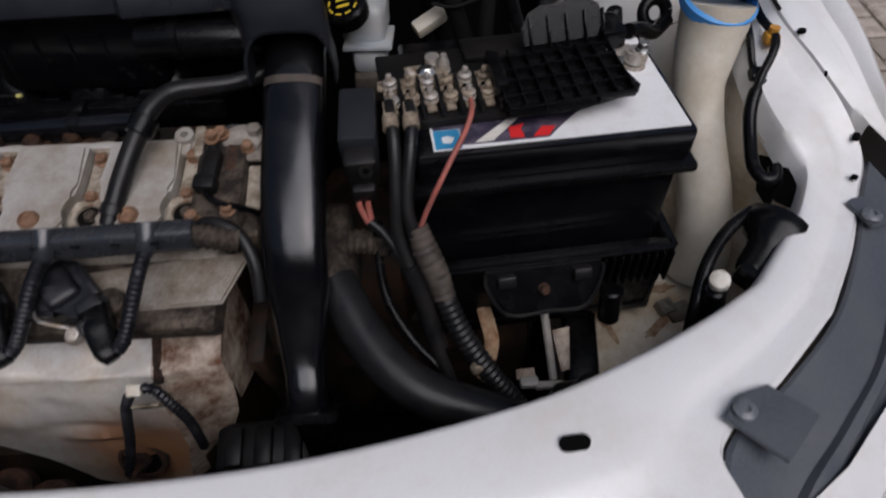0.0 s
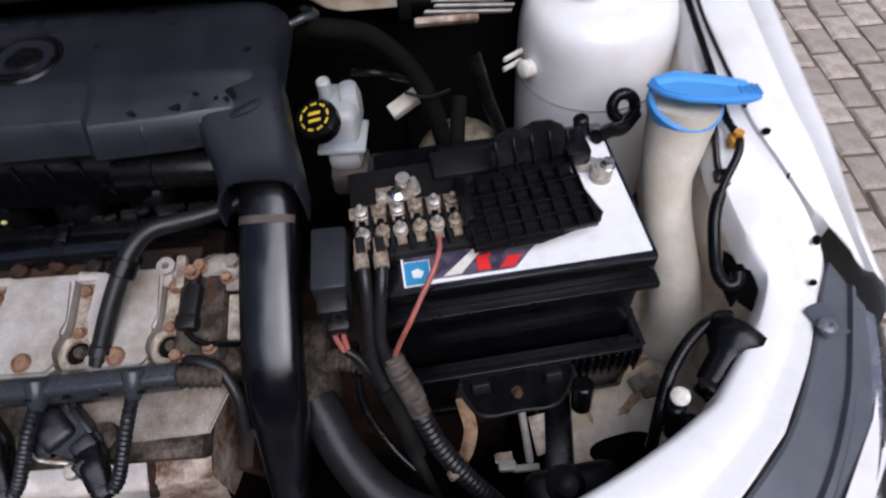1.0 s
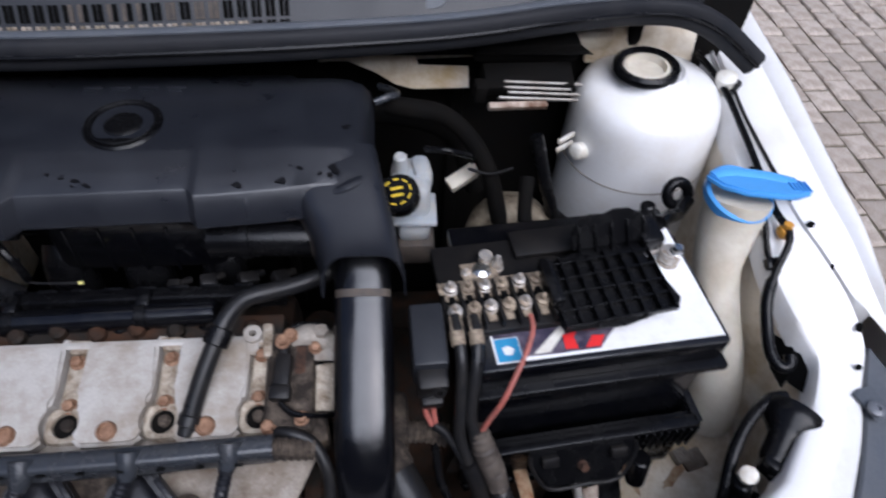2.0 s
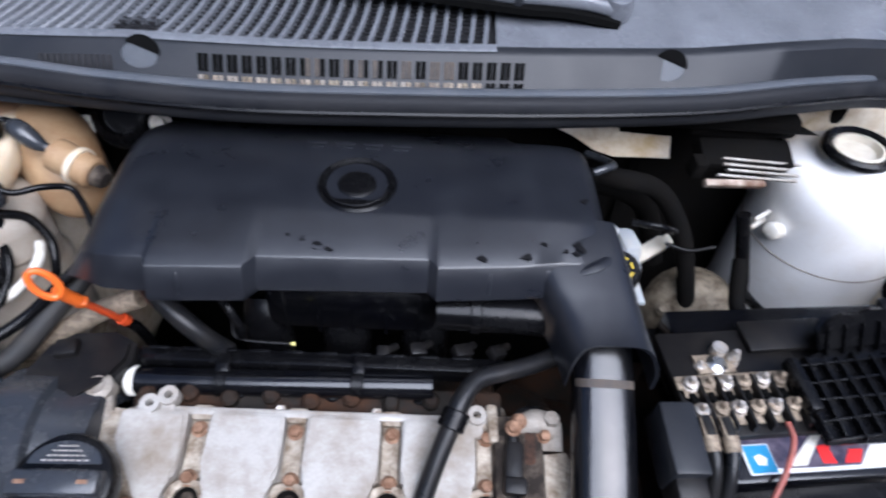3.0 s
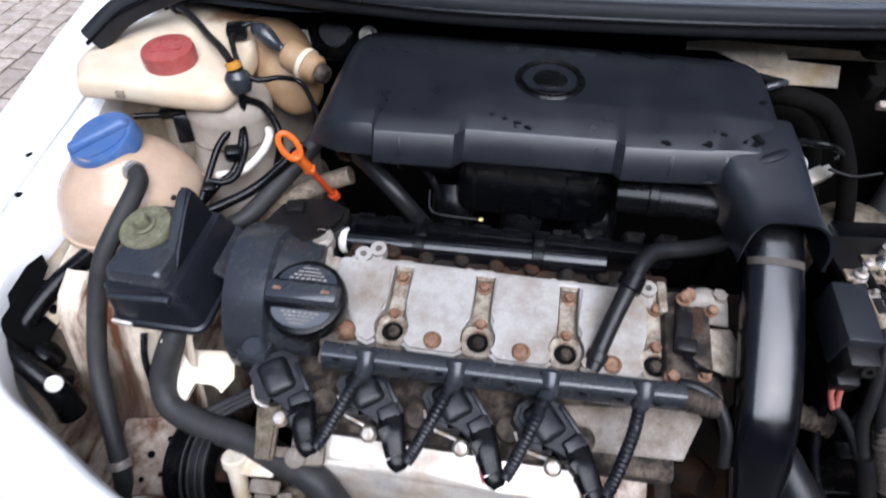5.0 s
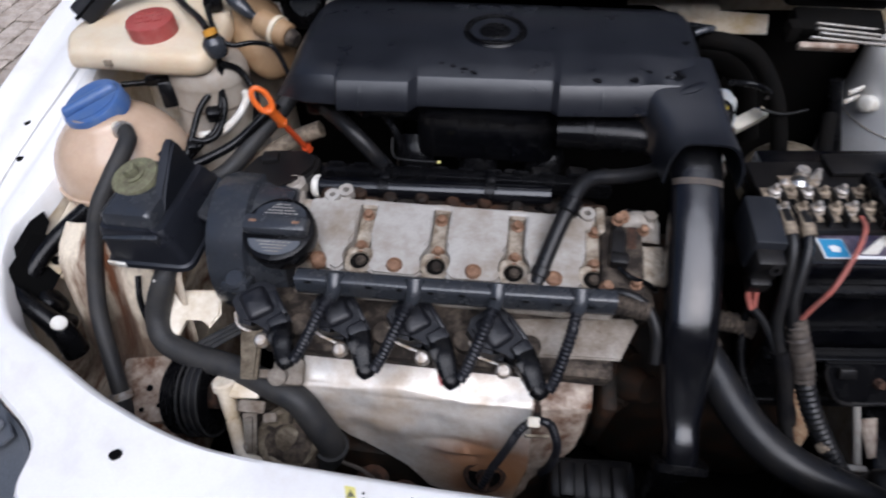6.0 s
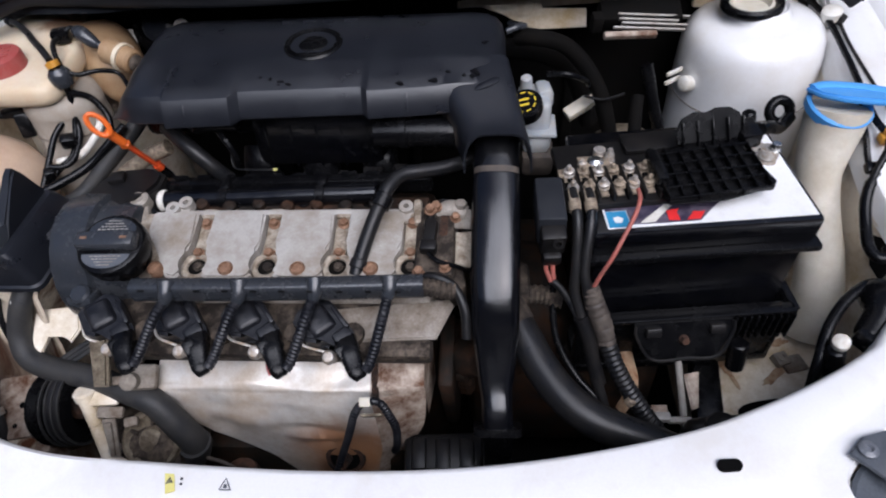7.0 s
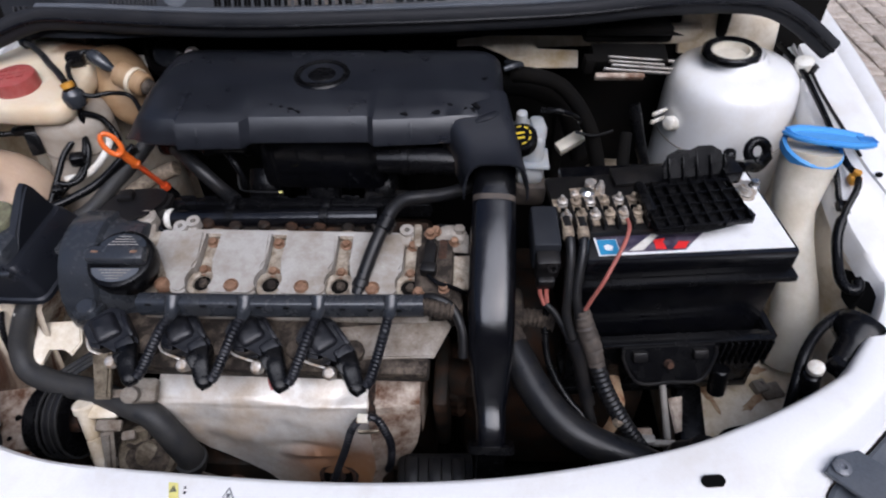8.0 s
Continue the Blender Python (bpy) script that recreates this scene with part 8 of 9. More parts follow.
for name, pts, r, mt, lb in (
        ("loom_wire", [(-0.466, 0.176, 0.884), (-0.468, 0.172, 0.860), (-0.470, 0.158, 0.832), (-0.474, 0.132, 0.804), (-0.488, 0.108, 0.795), (-0.505, 0.088, 0.78)], 0.0042, M_black, "black wire loom beside the tank"),
        ("loom_wire", [(-0.479, 0.164, 0.842), (-0.492, 0.140, 0.828), (-0.497, 0.112, 0.808), (-0.500, 0.085, 0.79), (-0.505, 0.06, 0.77)], 0.0042, M_black, "black wire loom beside the tank"),
        ("loom_wire", [(-0.497, 0.105, 0.803), (-0.480, 0.108, 0.800), (-0.468, 0.122, 0.804), (-0.466, 0.15, 0.82), (-0.47, 0.165, 0.838)], 0.0042, M_black, "black wire loom beside the tank"),
        ("loom_wire", [(-0.467, 0.174, 0.872), (-0.450, 0.186, 0.856), (-0.435, 0.180, 0.832), (-0.430, 0.165, 0.815), (-0.435, 0.155, 0.79)], 0.0045, M_black, "black wire loom beside the tank"),
        ("cream_hose", [(-0.446, 0.178, 0.828), (-0.440, 0.165, 0.828), (-0.443, 0.150, 0.820), (-0.455, 0.138, 0.808), (-0.470, 0.128, 0.800), (-0.495, 0.122, 0.797)], 0.0050, M_cream, "thin cream hose curving under the tank"),
        ("dark_hose", [(-0.545, 0.045, 0.792), (-0.487, 0.050, 0.802), (-0.455, 0.075, 0.805), (-0.430, 0.098, 0.812), (-0.405, 0.118, 0.830), (-0.385, 0.135, 0.845)], 0.0058, M_black, "black hose running behind the mount"),
        ("dark_hose", [(-0.470, 0.050, 0.775), (-0.44, 0.075, 0.785), (-0.415, 0.105, 0.805), (-0.39, 0.14, 0.825), (-0.37, 0.17, 0.845)], 0.0105, M_rubgrey, "thick grey-black hose behind the timing cover"),
        ("tan_pipe", [(-0.455, 0.098, 0.750), (-0.43, 0.105, 0.765), (-0.395, 0.112, 0.788), (-0.36, 0.118, 0.808), (-0.33, 0.122, 0.82)], 0.0105, M_brass, "tan pipe leading to the intake"),
        ("throttle_cable", [(-0.474, 0.196, 0.915), (-0.462, 0.182, 0.902), (-0.446, 0.180, 0.894), (-0.425, 0.192, 0.892), (-0.408, 0.204, 0.882), (-0.392, 0.190, 0.874), (-0.375, 0.165, 0.862), (-0.362, 0.145, 0.85)], 0.0032, M_black, "thin black throttle cable"),
        ("throttle_cable", [(-0.494, 0.240, 0.913), (-0.488, 0.222, 0.917), (-0.480, 0.207, 0.918), (-0.474, 0.196, 0.914)], 0.0034, M_matt, "thin black throttle cable"),
        ("coolant_lead", [(-0.60, 0.155, 0.845), (-0.57, 0.168, 0.842), (-0.545, 0.170, 0.840), (-0.53, 0.168, 0.84)], 0.0038, M_black, "thin black lead behind the blue cap")):
    b = shape()
    tube(b, pts, r, 10, 6)
    solo(name, b, mt, pts[-1], lb, "hose" if r > 0.005 else "wire")
b = shape()
box(b, (-0.545, 0.162, 0.830), (0.018, 0.012, 0.034), rot=(-20, 0, 25), bevel=0.003)
box(b, (-0.552, 0.170, 0.846), (0.040, 0.012, 0.012), rot=(0, 0, 15), bevel=0.003)
solo("tank_bracket", b, M_black, (-0.545, 0.160, 0.81), "black plastic bracket between the two tanks", "bracket")
b = shape()
box(b, (-0.474, 0.135, 0.822), (0.020, 0.016, 0.020), rot=(20, 10, 30), bevel=0.005)
box(b, (-0.495, 0.098, 0.797), (0.014, 0.012, 0.014), rot=(20, 10, 30), bevel=0.003)
solo("wire_connector", b, M_black, (-0.474, 0.135, 0.808), "black wire connector on the loom", "connector")

# brake pedal housing on the bulkhead with its studs
ped = thing("bulkhead_grommet", (-0.40, 0.33, 0.86), "black round bulkhead grommet between two pale nuts", "grommet")
bm = shape()
lathe(bm, [(0.036, 0), (0.038, 0.012), (0.032, 0.022), (0.022, 0.026), (0.020, 0.018), (0, 0.018)], (-0.398, 0.335, 0.878), (0, -0.8, 0.5), 28)
part("grommet_cup", bm, M_black, ped)
for c in ((-0.348, 0.302, 0.893), (-0.440, 0.318, 0.872)):
    bm = shape()
    lathe(bm, [(0, 0), (0.012, 0), (0.012, 0.003), (0.008, 0.005), (0.007, 0.012), (0, 0.012)], c, (0, -0.8, 0.6), 16)
    part("pale_nut", bm, M_cream, ped, "pale metal nut")

# ---- nearside: engine mount box ----
mnt = thing("engine_mount", (-0.495, 0.0, 0.735), "black plastic engine mount housing with an olive bolt plate", "engine mount")
def block_loft(b, tiers):
    """Rounded rectangular tiers (x0, x1, y0, y1, z, radius) joined into one moulded block."""
    rings = []
    for x0, x1, y0, y1, z, r in tiers:
        ring = []
        for cx, cy, a0 in ((x1 - r, y1 - r, 0), (x0 + r, y1 - r, 90), (x0 + r, y0 + r, 180), (x1 - r, y0 + r, 270)):
            ring += [(cx + r * math.cos(radians(a0 + q)), cy + r * math.sin(radians(a0 + q)), z) for q in (0, 30, 60, 90)]
        rings.append(ring)
    v = sheet(b, rings, close=True)
    b.faces.new(v[-1])
    b.faces.new(v[0][::-1])


bm = shape()
block_loft(bm, [(-0.529, -0.430, -0.079, 0.052, 0.765, 0.012), (-0.529, -0.430, -0.079, 0.052, 0.771, 0.012), (-0.526, -0.433, -0.076, 0.049, 0.773, 0.010), (-0.524, -0.438, -0.076, 0.047, 0.800, 0.009), (-0.522, -0.446, -0.075, 0.043, 0.815, 0.009), (-0.520, -0.449, -0.073, 0.040, 0.8195, 0.008), (-0.512, -0.460, -0.066, 0.030, 0.8200, 0.006)])
part("mount_housing", bm, M_cover, mnt)
bm = shape()
block_loft(bm, [(-0.518, -0.457, -0.069, 0.026, 0.8185, 0.007), (-0.517, -0.459, -0.068, 0.024, 0.830, 0.007), (-0.515, -0.461, -0.066, 0.022, 0.8345, 0.007), (-0.511, -0.465, -0.062, 0.018, 0.8365, 0.006)])
part("mount_shoulder", bm, M_grey, mnt, "dusty grey-black shoulder")
bm = shape()
prism(bm, [(-0.050, 0.820), (-0.034, 0.836), (-0.004, 0.856), (0.010, 0.868), (0.018, 0.871), (0.026, 0.858), (0.040, 0.818), (0.046, 0.780), (-0.030, 0.790)], 0.013, frame_of((-0.470, 0, 0), (0, 1, 0), (1, 0, 0.0)), 0.003)
part("mount_ear", bm, M_cover, mnt, "upright black ear")
bm = shape()
prism(bm, [(-0.046, -0.014), (0.020, -0.014), (0.026, 0.010), (-0.040, 0.014)], 0.006, frame_of((-0.434, 0.020, 0.790), (0, 1, 0.1), (0.5, 0, 0.9)), 0.002)
part("mount_flange", bm, M_grey, mnt, "dusty grey flange")
bm = shape()
box(bm, (-0.484, -0.077, 0.812), (0.066, 0.006, 0.005), rot=(12, -6, -1), bevel=0.002)
part("mount_ledge", bm, M_grey, mnt, "raised moulded ledge")
bm = shape()
MC = V(-0.499, -0.013, 0.842)
MN = V(-0.12, -0.2, 1)
lathe(bm, [(0, -0.008), (0.026, -0.008), (0.027, -0.002), (0.0255, 0.001), (0.018, 0.002), (0.017, 0.001), (0, 0.001)], MC, MN, 30)
pl = part("bolt_plate", bm, M_olive, mnt, "olive dirty bolt plate")
bm = shape()
hexbolt(bm, MC + V(0, 0, 0.002), MN, 0.0085, 0.010, 1.35)
part("mount_bolt", bm, M_olive, pl, "olive hexagon bolt")
b = shape()
box(b, (-0.5145, -0.0795, 0.7705), (0.020, 0.003, 0.008), rot=(14, 8, 0), bevel=0.001)
part("worn_patch", b, M_cream, mnt, "worn white patch")

# ---- nearside: upper radiator hose, white bracket, pulley, pipes ----
uh = thing("upper_radiator_hose", (-0.31, -0.20, 0.55), "thick dull black radiator hose with chalky marks", "hose")
b = shape()
tube(b, [(-0.470, -0.052, 0.748), (-0.478, -0.070, 0.735), (-0.489, -0.092, 0.70), (-0.478, -0.112, 0.678), (-0.440, -0.124, 0.669), (-0.391, -0.132, 0.666), (-0.340, -0.148, 0.662), (-0.309, -0.158, 0.657), (-0.288, -0.170, 0.632), (-0.275, -0.177, 0.606), (-0.273, -0.179, 0.590)], lambda t: 0.0128 + 0.0045 * t, 18, 7)
part("hose_body", b, M_rubgrey, uh)
b = shape()
tube(b, [(-0.273, -0.179, 0.600), (-0.275, -0.180, 0.580), (-0.292, -0.186, 0.560), (-0.325, -0.192, 0.550)], 0.0165, 16, 6)
disc_ring(b, V(-0.273, -0.1795, 0.592), (0.05, -0.05, 1), 0.012, 0.0195, 0.006, 24)
part("outlet_elbow", b, M_rubgrey, uh, "dusty hose end turning back")
b = shape()
for k in range(9):
    t = k / 9
    box(b, (-0.478 - 0.004 * math.sin(k), -0.076 - 0.008 * t, 0.745 - 0.02 * t), (0.006, 0.004, 0.003), rot=(40, 10 * k, 20 * k), bevel=0.001)
part("chalk_marks", b, M_cream, uh, "chalky white marks")
b = shape()
prism(b, [(-0.030, 0.026), (0.026, 0.028), (0.030, 0.0), (0.018, -0.016), (0.008, -0.006), (-0.012, -0.006), (-0.020, -0.034), (-0.034, -0.030)], 0.006, frame_of((-0.445, -0.082, 0.694), (1, 0.06, 0), (0, -0.55, 0.83)), 0.002)
solo("white_bracket", b, M_inner, (-0.445, -0.09, 0.67), "off-white painted engine bracket", "bracket")
pul = thing("alternator_pulley", (-0.42, -0.15, 0.58), "black ribbed pulley with its belt", "pulley")
bm = shape()
PC, PN = V(-0.436, -0.145, 0.622), V(1, 0.05, 0.1)
prof = [(0, -0.03), (0.040, -0.03), (0.046, -0.027)]
for k in range(6):
    prof += [(0.047, -0.024 + 0.006 * k), (0.043, -0.021 + 0.006 * k)]
prof += [(0.047, 0.013), (0.046, 0.02), (0.030, 0.022), (0.026, 0.010), (0, 0.010)]
lathe(bm, prof, PC, PN, 36)
part("pulley_wheel", bm, M_black, pul)
bm = shape()
disc_ring(bm, PC + PN.normalized() * 0.0, PN, 0.046, 0.049, 0.018, 36)
belt = part("drive_belt", bm, M_rubber, pul, "ribbed drive belt")
for k in range(4):
    bm = shape()
    disc_ring(bm, PC + PN.normalized() * (-0.006 + 0.008 * k), PN, 0.0475, 0.0505, 0.0016, 36)
    part("belt_rib", bm, M_rubgrey, belt)
bm = shape()
lathe(bm, [(0, 0), (0.018, 0), (0.018, 0.014), (0.012, 0.018), (0, 0.018)], PC + PN.normalized() * 0.010, PN, 16)
part("pulley_hub", bm, M_rust, pul, "rusty hub")
for dx in (0.0, 0.009, 0.018):
    b = shape()
    tube(b, [(-0.470 + dx, -0.128, 0.655), (-0.44 + dx, -0.110, 0.672), (-0.400 + dx, -0.092, 0.69), (-0.365 + dx, -0.080, 0.705)], 0.0030, 8, 5, wide=0.0042)
    solo("belt_strand", b, M_rubgrey, (-0.44, -0.11, 0.66), "black belt strand running up to the timing cover", "drive belt", "belt strands")
brk = thing("alternator_bracket", (-0.355, -0.15, 0.66), "dirty cream cast bracket beside the heat shield", "bracket")
b = shape()
prism(b, [(-0.012, 0.030), (0.012, 0.034), (0.004, -0.026), (-0.014, -0.026)], 0.010, frame_of((-0.350, -0.140, 0.712), (1, 0.05, 0), (0, -0.8, 0.6)), 0.003)
part("bracket_arm", b, M_khaki, brk, "khaki-stained arm")
b = shape()
box(b, (-0.339, -0.148, 0.688), (0.030, 0.010, 0.006), rot=(20, 3, 5), bevel=0.002)
part("bracket_foot", b, M_dirty, brk, "pale alloy foot")
b = shape()
box(b, (-0.318, -0.140, 0.683), (0.034, 0.030, 0.016), rot=(25, 6, 8), bevel=0.005)
lathe(b, [(0, 0), (0.010, 0), (0.010, 0.010), (0.006, 0.013), (0, 0.013)], (-0.325, -0.150, 0.690), (0.1, -0.6, 0.8), 14)
part("cast_boss", b, M_dirty, brk, "grimy cast boss")
b = shape()
box(b, (-0.357, -0.172, 0.656), (0.030, 0.014, 0.008), rot=(24, 8, 6), bevel=0.003)
prism(b, [(-0.008, 0.0), (0.009, 0.002), (0.004, -0.050), (-0.008, -0.050)], 0.010, frame_of((-0.357, -0.176, 0.652), (1, 0.1, 0), (0, -0.85, 0.5)), 0.004)
part("cream_post", b, M_dirty, brk, "dirty pale post")
alt = thing("alternator", (-0.33, -0.165, 0.54), "dirty alloy alternator with a cream pipe", "alternator")
bm = shape()
rod(bm, (-0.380, -0.160, 0.570), (-0.285, -0.165, 0.575), 0.050, 0.048, 28, 0.012)
part("alternator_body", bm, M_grime, alt, "oil-blackened alloy body")
bm = shape()
lathe(bm, [(0.037, -0.014), (0.037, 0.0), (0.034, 0.004), (0.030, 0.0045), (0.027, 0.001), (0.016, -0.002), (0.014, 0.004), (0.010, 0.006), (0, 0.006)], (-0.320, -0.184, 0.612), (0.10, -0.62, 0.78), 30)
disc = part("end_casting", bm, M_khaki, alt, "khaki-stained round end casting")
for k in range(5):
    a = radians(20 + 68 * k)
    bm = shape()
    q = frame_of((-0.320, -0.184, 0.612), (1, 0, 0), (0.10, -0.62, 0.78))
    box(bm, (0.023 * math.cos(a), 0.023 * math.sin(a), 0.001), (0.011, 0.005, 0.006), rot=(0, 0, math.degrees(a)), m=q, bevel=0.0015)
    part("casting_web", bm, M_grime, disc)
bm = shape()
box(bm, (-0.341, -0.172, 0.634), (0.016, 0.012, 0.014), rot=(30, 10, 20), bevel=0.003)
part("casting_lug", bm, M_dirty, disc, "dirty cast lug")
bm = shape()
box(bm, (-0.298, -0.166, 0.628), (0.020, 0.014, 0.010), rot=(30, -10, -10), bevel=0.003)
part("casting_lug", bm, M_dirty, disc, "dirty cast lug")
for p0, p1, r in (((-0.393, -0.156, 0.662), (-0.384, -0.176, 0.632), 0.0095), ((-0.384, -0.176, 0.632), (-0.372, -0.203, 0.600), 0.0085), ((-0.372, -0.203, 0.600), (-0.345, -0.210, 0.590), 0.0080)):
    bm = shape()
    rod(bm, p0, p1, r, r * 0.9, 14, 0.002)
    part("cream_pipe", bm, M_inner, alt, "cream painted pipe")
bm = shape()
box(bm, (-0.372, -0.156, 0.660), (0.040, 0.018, 0.008), rot=(24, 0, 5), bevel=0.003)
rod(bm, (-0.394, -0.154, 0.656), (-0.395, -0.150, 0.668), 0.0135, None, 16, 0.002)
part("cream_flange", bm, M_inner, alt, "cream painted flange")
bm = shape()
lathe(bm, [(0, 0), (0.008, 0), (0.008, 0.010), (0.003, 0.010), (0.003, 0.018), (0, 0.018)], (-0.362, -0.192, 0.605), (0.1, -0.6, 0.7), 8)
part("terminal_bolt", bm, M_bolt, alt, "shiny terminal bolt")
for pts in ([(-0.27, -0.20, 0.57), (-0.25, -0.215, 0.56), (-0.235, -0.21, 0.54), (-0.24, -0.2, 0.52)], [(-0.22, -0.20, 0.55), (-0.205, -0.21, 0.56), (-0.19, -0.2, 0.54)], [(-0.26, -0.19, 0.58), (-0.235, -0.195, 0.575), (-0.215, -0.2, 0.55)]):
    b = shape()
    tube(b, pts, 0.0025, 8, 5)
    solo("alternator_wire", b, M_tape, pts[-1], "brown dirty wire below the heat shield", "wire", "alternator wires")
b = shape()
for k, (x, y, z) in enumerate(((-0.23, -0.19, 0.53), (-0.29, -0.2, 0.53), (-0.19, -0.2, 0.52))):
    lathe(b, [(0, -0.02), (0.02, -0.02), (0.022, 0.005), (0.014, 0.012), (0, 0.012)], (x, y, z), (0.2, -0.5, 1), 14)
solo("exhaust_flange", b, M_rust, (-0.24, -0.195, 0.50), "rusty exhaust flange nuts", "exhaust flange")

plate = thing("perforated_bracket", (-0.505, -0.14, 0.56), "rusty cream bracket plate with drilled holes", "bracket")
b = shape()
box(b, (-0.508, -0.140, 0.604), (0.075, 0.085, 0.022), rot=(14, 0, 12), bevel=0.005)
box(b, (-0.478, -0.160, 0.572), (0.02, 0.06, 0.05), rot=(14, 0, 12), bevel=0.005)
pb = part("plate_body", b, M_scorch, plate, "rust-stained plate")
for dx, dy, r in ((0.0, 0.0, 0.0042), (-0.022, -0.006, 0.0034), (0.014, -0.022, 0.0028), (-0.006, -0.026, 0.003), (0.018, 0.016, 0.003)):
    b = shape()
    lathe(b, [(r, -0.002), (r, 0.0006), (0, 0.0006)], pose(-0.508, -0.140, 0.604, 14, 0, 12) @ V(dx, dy, 0.011), (0, -0.24, 1), 12)
    part("drilled_hole", b, M_hole, pb)

# ---- nearside headlamp back and inner wing bits ----
lb = thing("bulb_housing", (-0.61, -0.11, 0.67), "black plastic bulb housing behind the headlamp", "bulb housing")
bm = shape()
tube(bm, [(-0.652, -0.098, 0.728), (-0.634, -0.108, 0.722), (-0.612, -0.117, 0.710), (-0.594, -0.124, 0.690), (-0.588, -0.13, 0.66)], lambda t: 0.009 + 0.006 * t, 14, 6)
box(bm, (-0.636, -0.088, 0.690), (0.036, 0.036, 0.040), rot=(25, 20, -30), bevel=0.012, seg=3)
box(bm, (-0.616, -0.104, 0.672), (0.030, 0.030, 0.030), rot=(-15, 30, 10), bevel=0.009, seg=3)
part("back_shell", bm, M_black, lb)
bm = shape()
lathe(bm, [(0, -0.012), (0.008, -0.012), (0.0088, 0.0), (0.0084, 0.005), (0.004, 0.007), (0, 0.007)], (-0.590, -0.124, 0.708), (0.5, -0.3, 0.8), 18)
part("bulb_cap", bm, M_cream, lb, "white plastic bulb cap")
b = shape()
tube(b, [(-0.60, 0.01, 0.765), (-0.63, -0.02, 0.745), (-0.648, -0.064, 0.728), (-0.655, -0.09, 0.70)], 0.011, 12, 6)
solo("wing_loom", b, M_black, (-0.648, -0.064, 0.715), "black taped loom on the inner wing", "wiring loom")
b = shape()
tube(b, [(-0.577, 0.0, 0.775), (-0.580, -0.03, 0.755), (-0.583, -0.06, 0.72), (-0.572, -0.10, 0.68), (-0.555, -0.125, 0.66)], 0.004, 8, 6)
solo("lamp_lead", b, M_black, (-0.555, -0.125, 0.65), "thin black lead beside the coolant hose", "cable")
b = shape()
tube(b, [(-0.512, -0.066, 0.735), (-0.508, -0.085, 0.715), (-0.50, -0.10, 0.69), (-0.497, -0.11, 0.665)], 0.0035, 8, 5)
solo("mount_lead", b, M_black, (-0.50, -0.10, 0.66), "thin black lead under the engine mount", "cable")
# another uncut opening, its darkness painted as a black plate
bm = shape()
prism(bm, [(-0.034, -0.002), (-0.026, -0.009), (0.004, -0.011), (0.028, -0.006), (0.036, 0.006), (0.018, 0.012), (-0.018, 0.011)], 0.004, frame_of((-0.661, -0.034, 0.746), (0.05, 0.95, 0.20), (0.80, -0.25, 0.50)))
part("wing_opening", bm, M_hole, car, "black plate painted as the shade of a wing rail opening")
wbk = thing("wing_bracket", (-0.642, -0.02, 0.700), "grubby cream wing bracket with two round holes", "bracket")
WB = frame_of((-0.638, -0.019, 0.731), (0.10, 0.90, 0.42), (0.80, -0.25, 0.50))
b = shape()
prism(b, [(-0.044, -0.012), (0.030, -0.014), (0.050, -0.006), (0.052, 0.008), (0.020, 0.010), (-0.044, 0.008)], 0.003, WB, 0.0008)
box(b, (-0.004, -0.020, -0.006), (0.080, 0.018, 0.003), rot=(55, 0, 0), m=WB, bevel=0.001)
wpl = part("bracket_plate", b, M_inner, wbk, "cream pressed plate")
for x, r in ((-0.026, 0.0055), (0.030, 0.0045)):
    b = shape()
    lathe(b, [(r, -0.001), (r, 0.0006), (0, 0.0006)], WB @ V(x, -0.002, 0.003), (0.80, -0.25, 0.50), 16)
    part("bracket_hole", b, M_hole, wpl)


# ---- plain walls added far outside the view to close it and dim side light ----
def dimming_wall(name, c, s, label):
    b = shape()
    box(b, c, s, bevel=0.03)
    return solo(name, b, M_wall, (c[0], c[1], 0), label, "wall", kind="structure")


M_wall = mat("weathered_plaster", (0.20, 0.19, 0.18), 0.9, dirt=(0.12, 0.11, 0.10), amount=0.42, patch=1.2, grain=40, bump=0.2, var=0.1)
dimming_wall("wall_north", (0, 7.2, 2.5), (16, 0.25, 5.0), "added plain grey wall, unseen, dimming the side light")
dimming_wall("wall_south", (0, -5.0, 2.2), (16, 0.25, 4.4), "added plain grey wall, unseen, dimming the side light")
dimming_wall("wall_east", (5.6, 0.5, 2.0), (0.25, 14, 4.0), "added plain grey wall, unseen, dimming the side light")
dimming_wall("wall_west", (-5.6, 0.5, 2.0), (0.25, 14, 4.0), "added plain grey wall, unseen, dimming the side light")


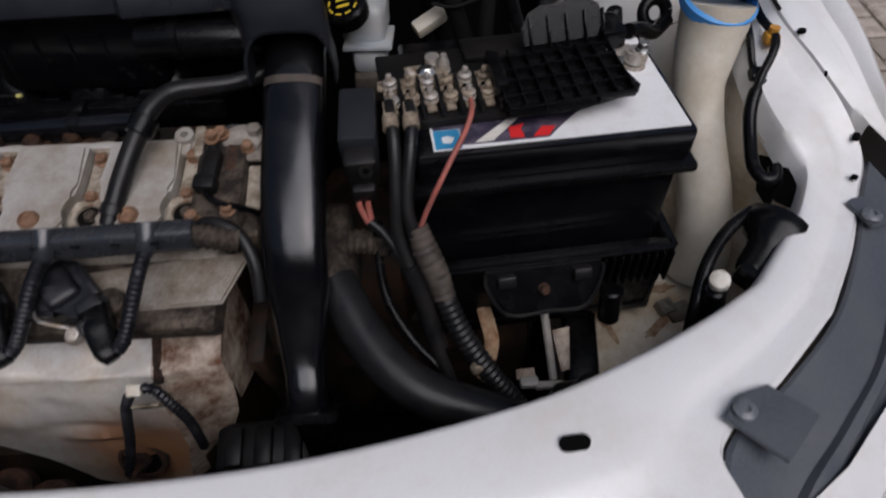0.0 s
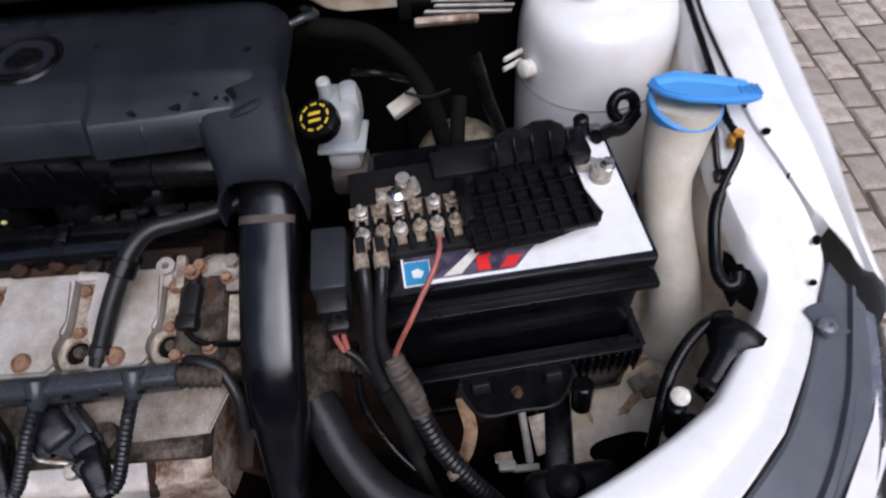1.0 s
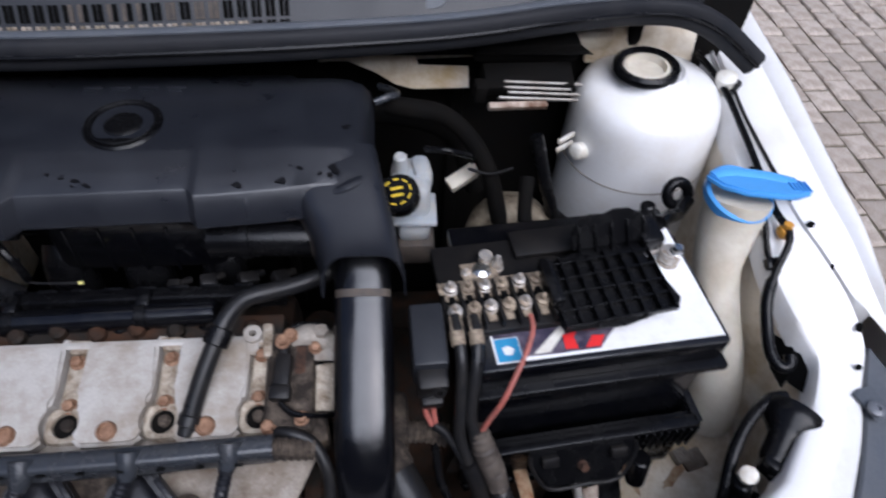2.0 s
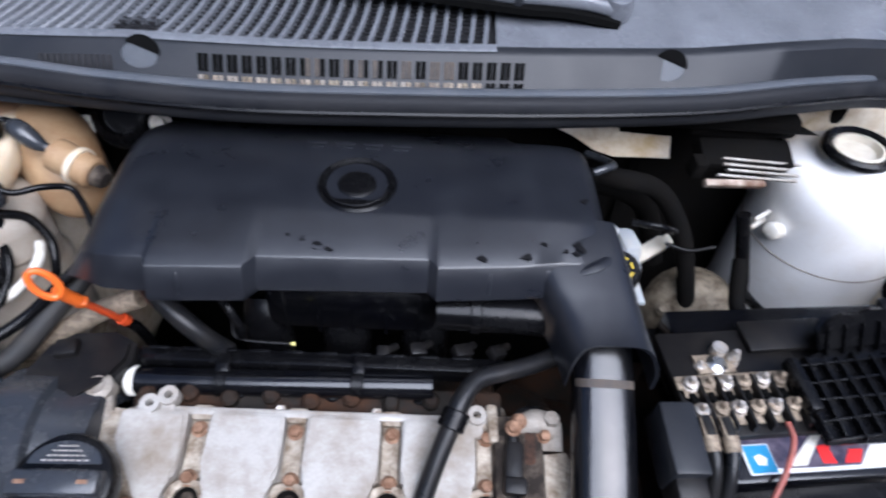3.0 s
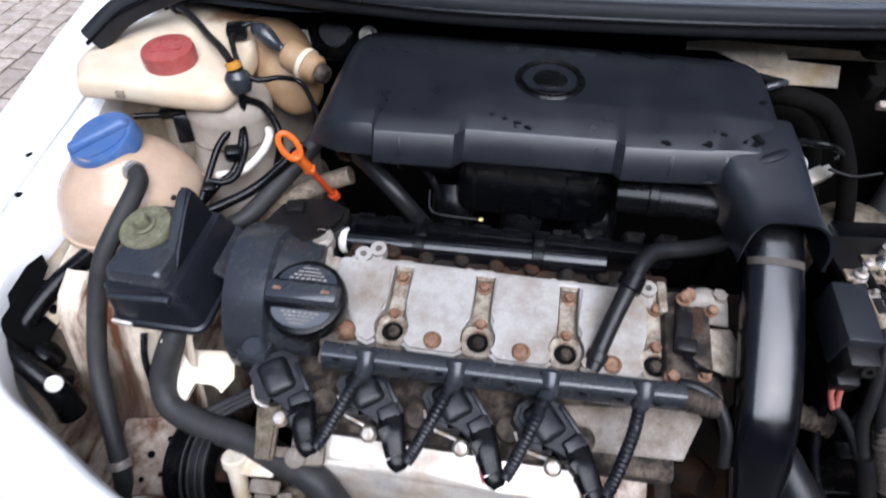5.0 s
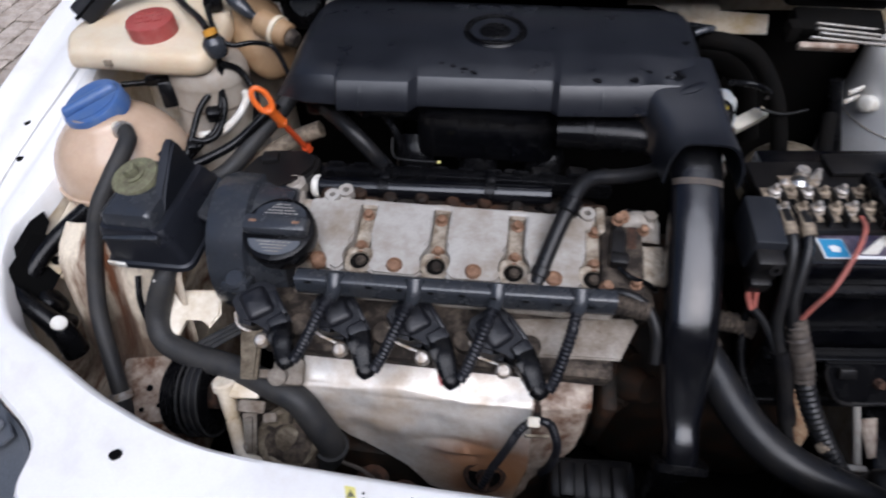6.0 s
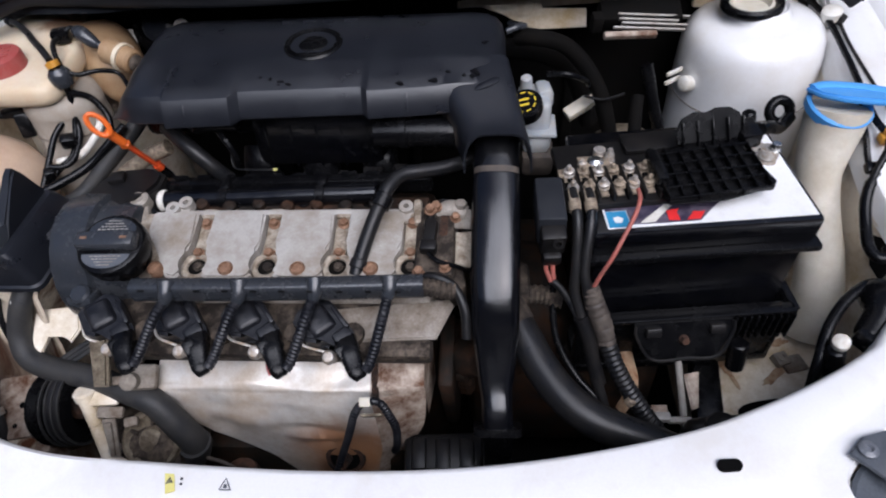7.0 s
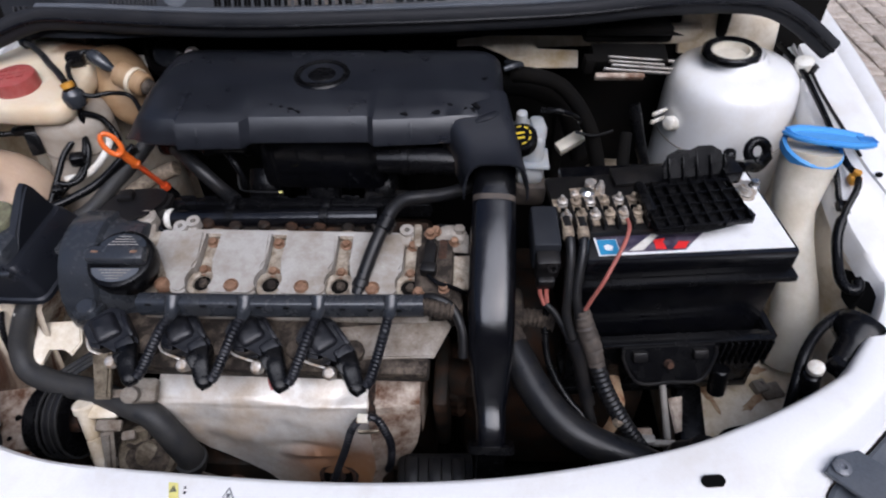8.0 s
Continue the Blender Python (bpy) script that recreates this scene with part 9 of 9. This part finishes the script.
# ---- paving blocks, laid in straight rows beside the car ----
def paver_mesh(seed):
    rnd = random.Random(seed)
    b = shape()
    w, l = 0.094 / 2, 0.118 / 2
    top = [(-w + 0.009, -l + 0.009), (w - 0.009, -l + 0.009), (w - 0.009, l - 0.009), (-w + 0.009, l - 0.009)]
    low = [(-w, -l), (w, -l), (w, l), (-w, l)]
    j = lambda: rnd.uniform(-0.005, 0.005)
    t = [b.verts.new((x + j(), y + j(), 0.0 + j() * 0.4)) for x, y in top]
    m = [b.verts.new((x + j() * 0.5, y + j() * 0.5, -0.006)) for x, y in low]
    f = [b.verts.new((x, y, -0.016)) for x, y in low]
    b.faces.new(t)
    for q, r in ((t, m), (m, f)):
        for k in range(4):
            b.faces.new((q[k], r[k], r[(k + 1) % 4], q[(k + 1) % 4]))
    bmesh.ops.recalc_face_normals(b, faces=b.faces[:])
    me = bpy.data.meshes.new("paver")
    b.to_mesh(me)
    b.free()
    me.materials.append(M_paver)
    return me


PAVERS = [paver_mesh(k) for k in range(12)]
rp = random.Random(8)
near, far = [], []
for i in range(-42, 42):
    x = -0.03 + i * 0.1045
    if not -4.06 < x < 4.0:
        continue
    for j in range(-38, 54):
        y = j * 0.130 + (0.065 if i % 2 else 0.0)
        p = (x + rp.uniform(-0.002, 0.002), y + rp.uniform(-0.003, 0.003), rp.uniform(-0.003, 0.002), rp.uniform(-3.5, 3.5), rp.randrange(12))
        side = (0.95 < x < 2.2 and 0.1 < y < 2.3) or (-2.3 < x < -1.45 and 0.7 < y < 2.3)
        (near if side else far).append(p)
near = sorted(near, key=lambda p: abs(abs(p[0]) - 1.4) + 0.6 * abs(p[1] - 1.0))
far += near[300:]
for x, y, z, a, k in near[:300]:
    ob = bpy.data.objects.new("paver", PAVERS[k])
    scene.collection.objects.link(ob)
    ob.parent = ground
    ob.matrix_basis = pose(x, y, z + 0.012, rp.uniform(-0.6, 0.6), rp.uniform(-0.6, 0.6), a)
verts, faces = [], []
for x, y, z, a, k in far:
    me = PAVERS[k]
    m = pose(x, y, z, rp.uniform(-0.6, 0.6), rp.uniform(-0.6, 0.6), a)
    o = len(verts)
    verts += [tuple(m @ v.co) for v in me.vertices]
    faces += [tuple(o + q for q in p.vertices) for p in me.polygons]
me = bpy.data.meshes.new("more_pavers")
me.from_pydata(verts, [], faces)
me.materials.append(M_paver)
rest = new("more_pavers", me)
rest.parent = ground
rest.matrix_parent_inverse = Matrix.Translation((0, 0, 0.012))
tagged(rest, "further grey concrete paving blocks", "", kind="stuff")
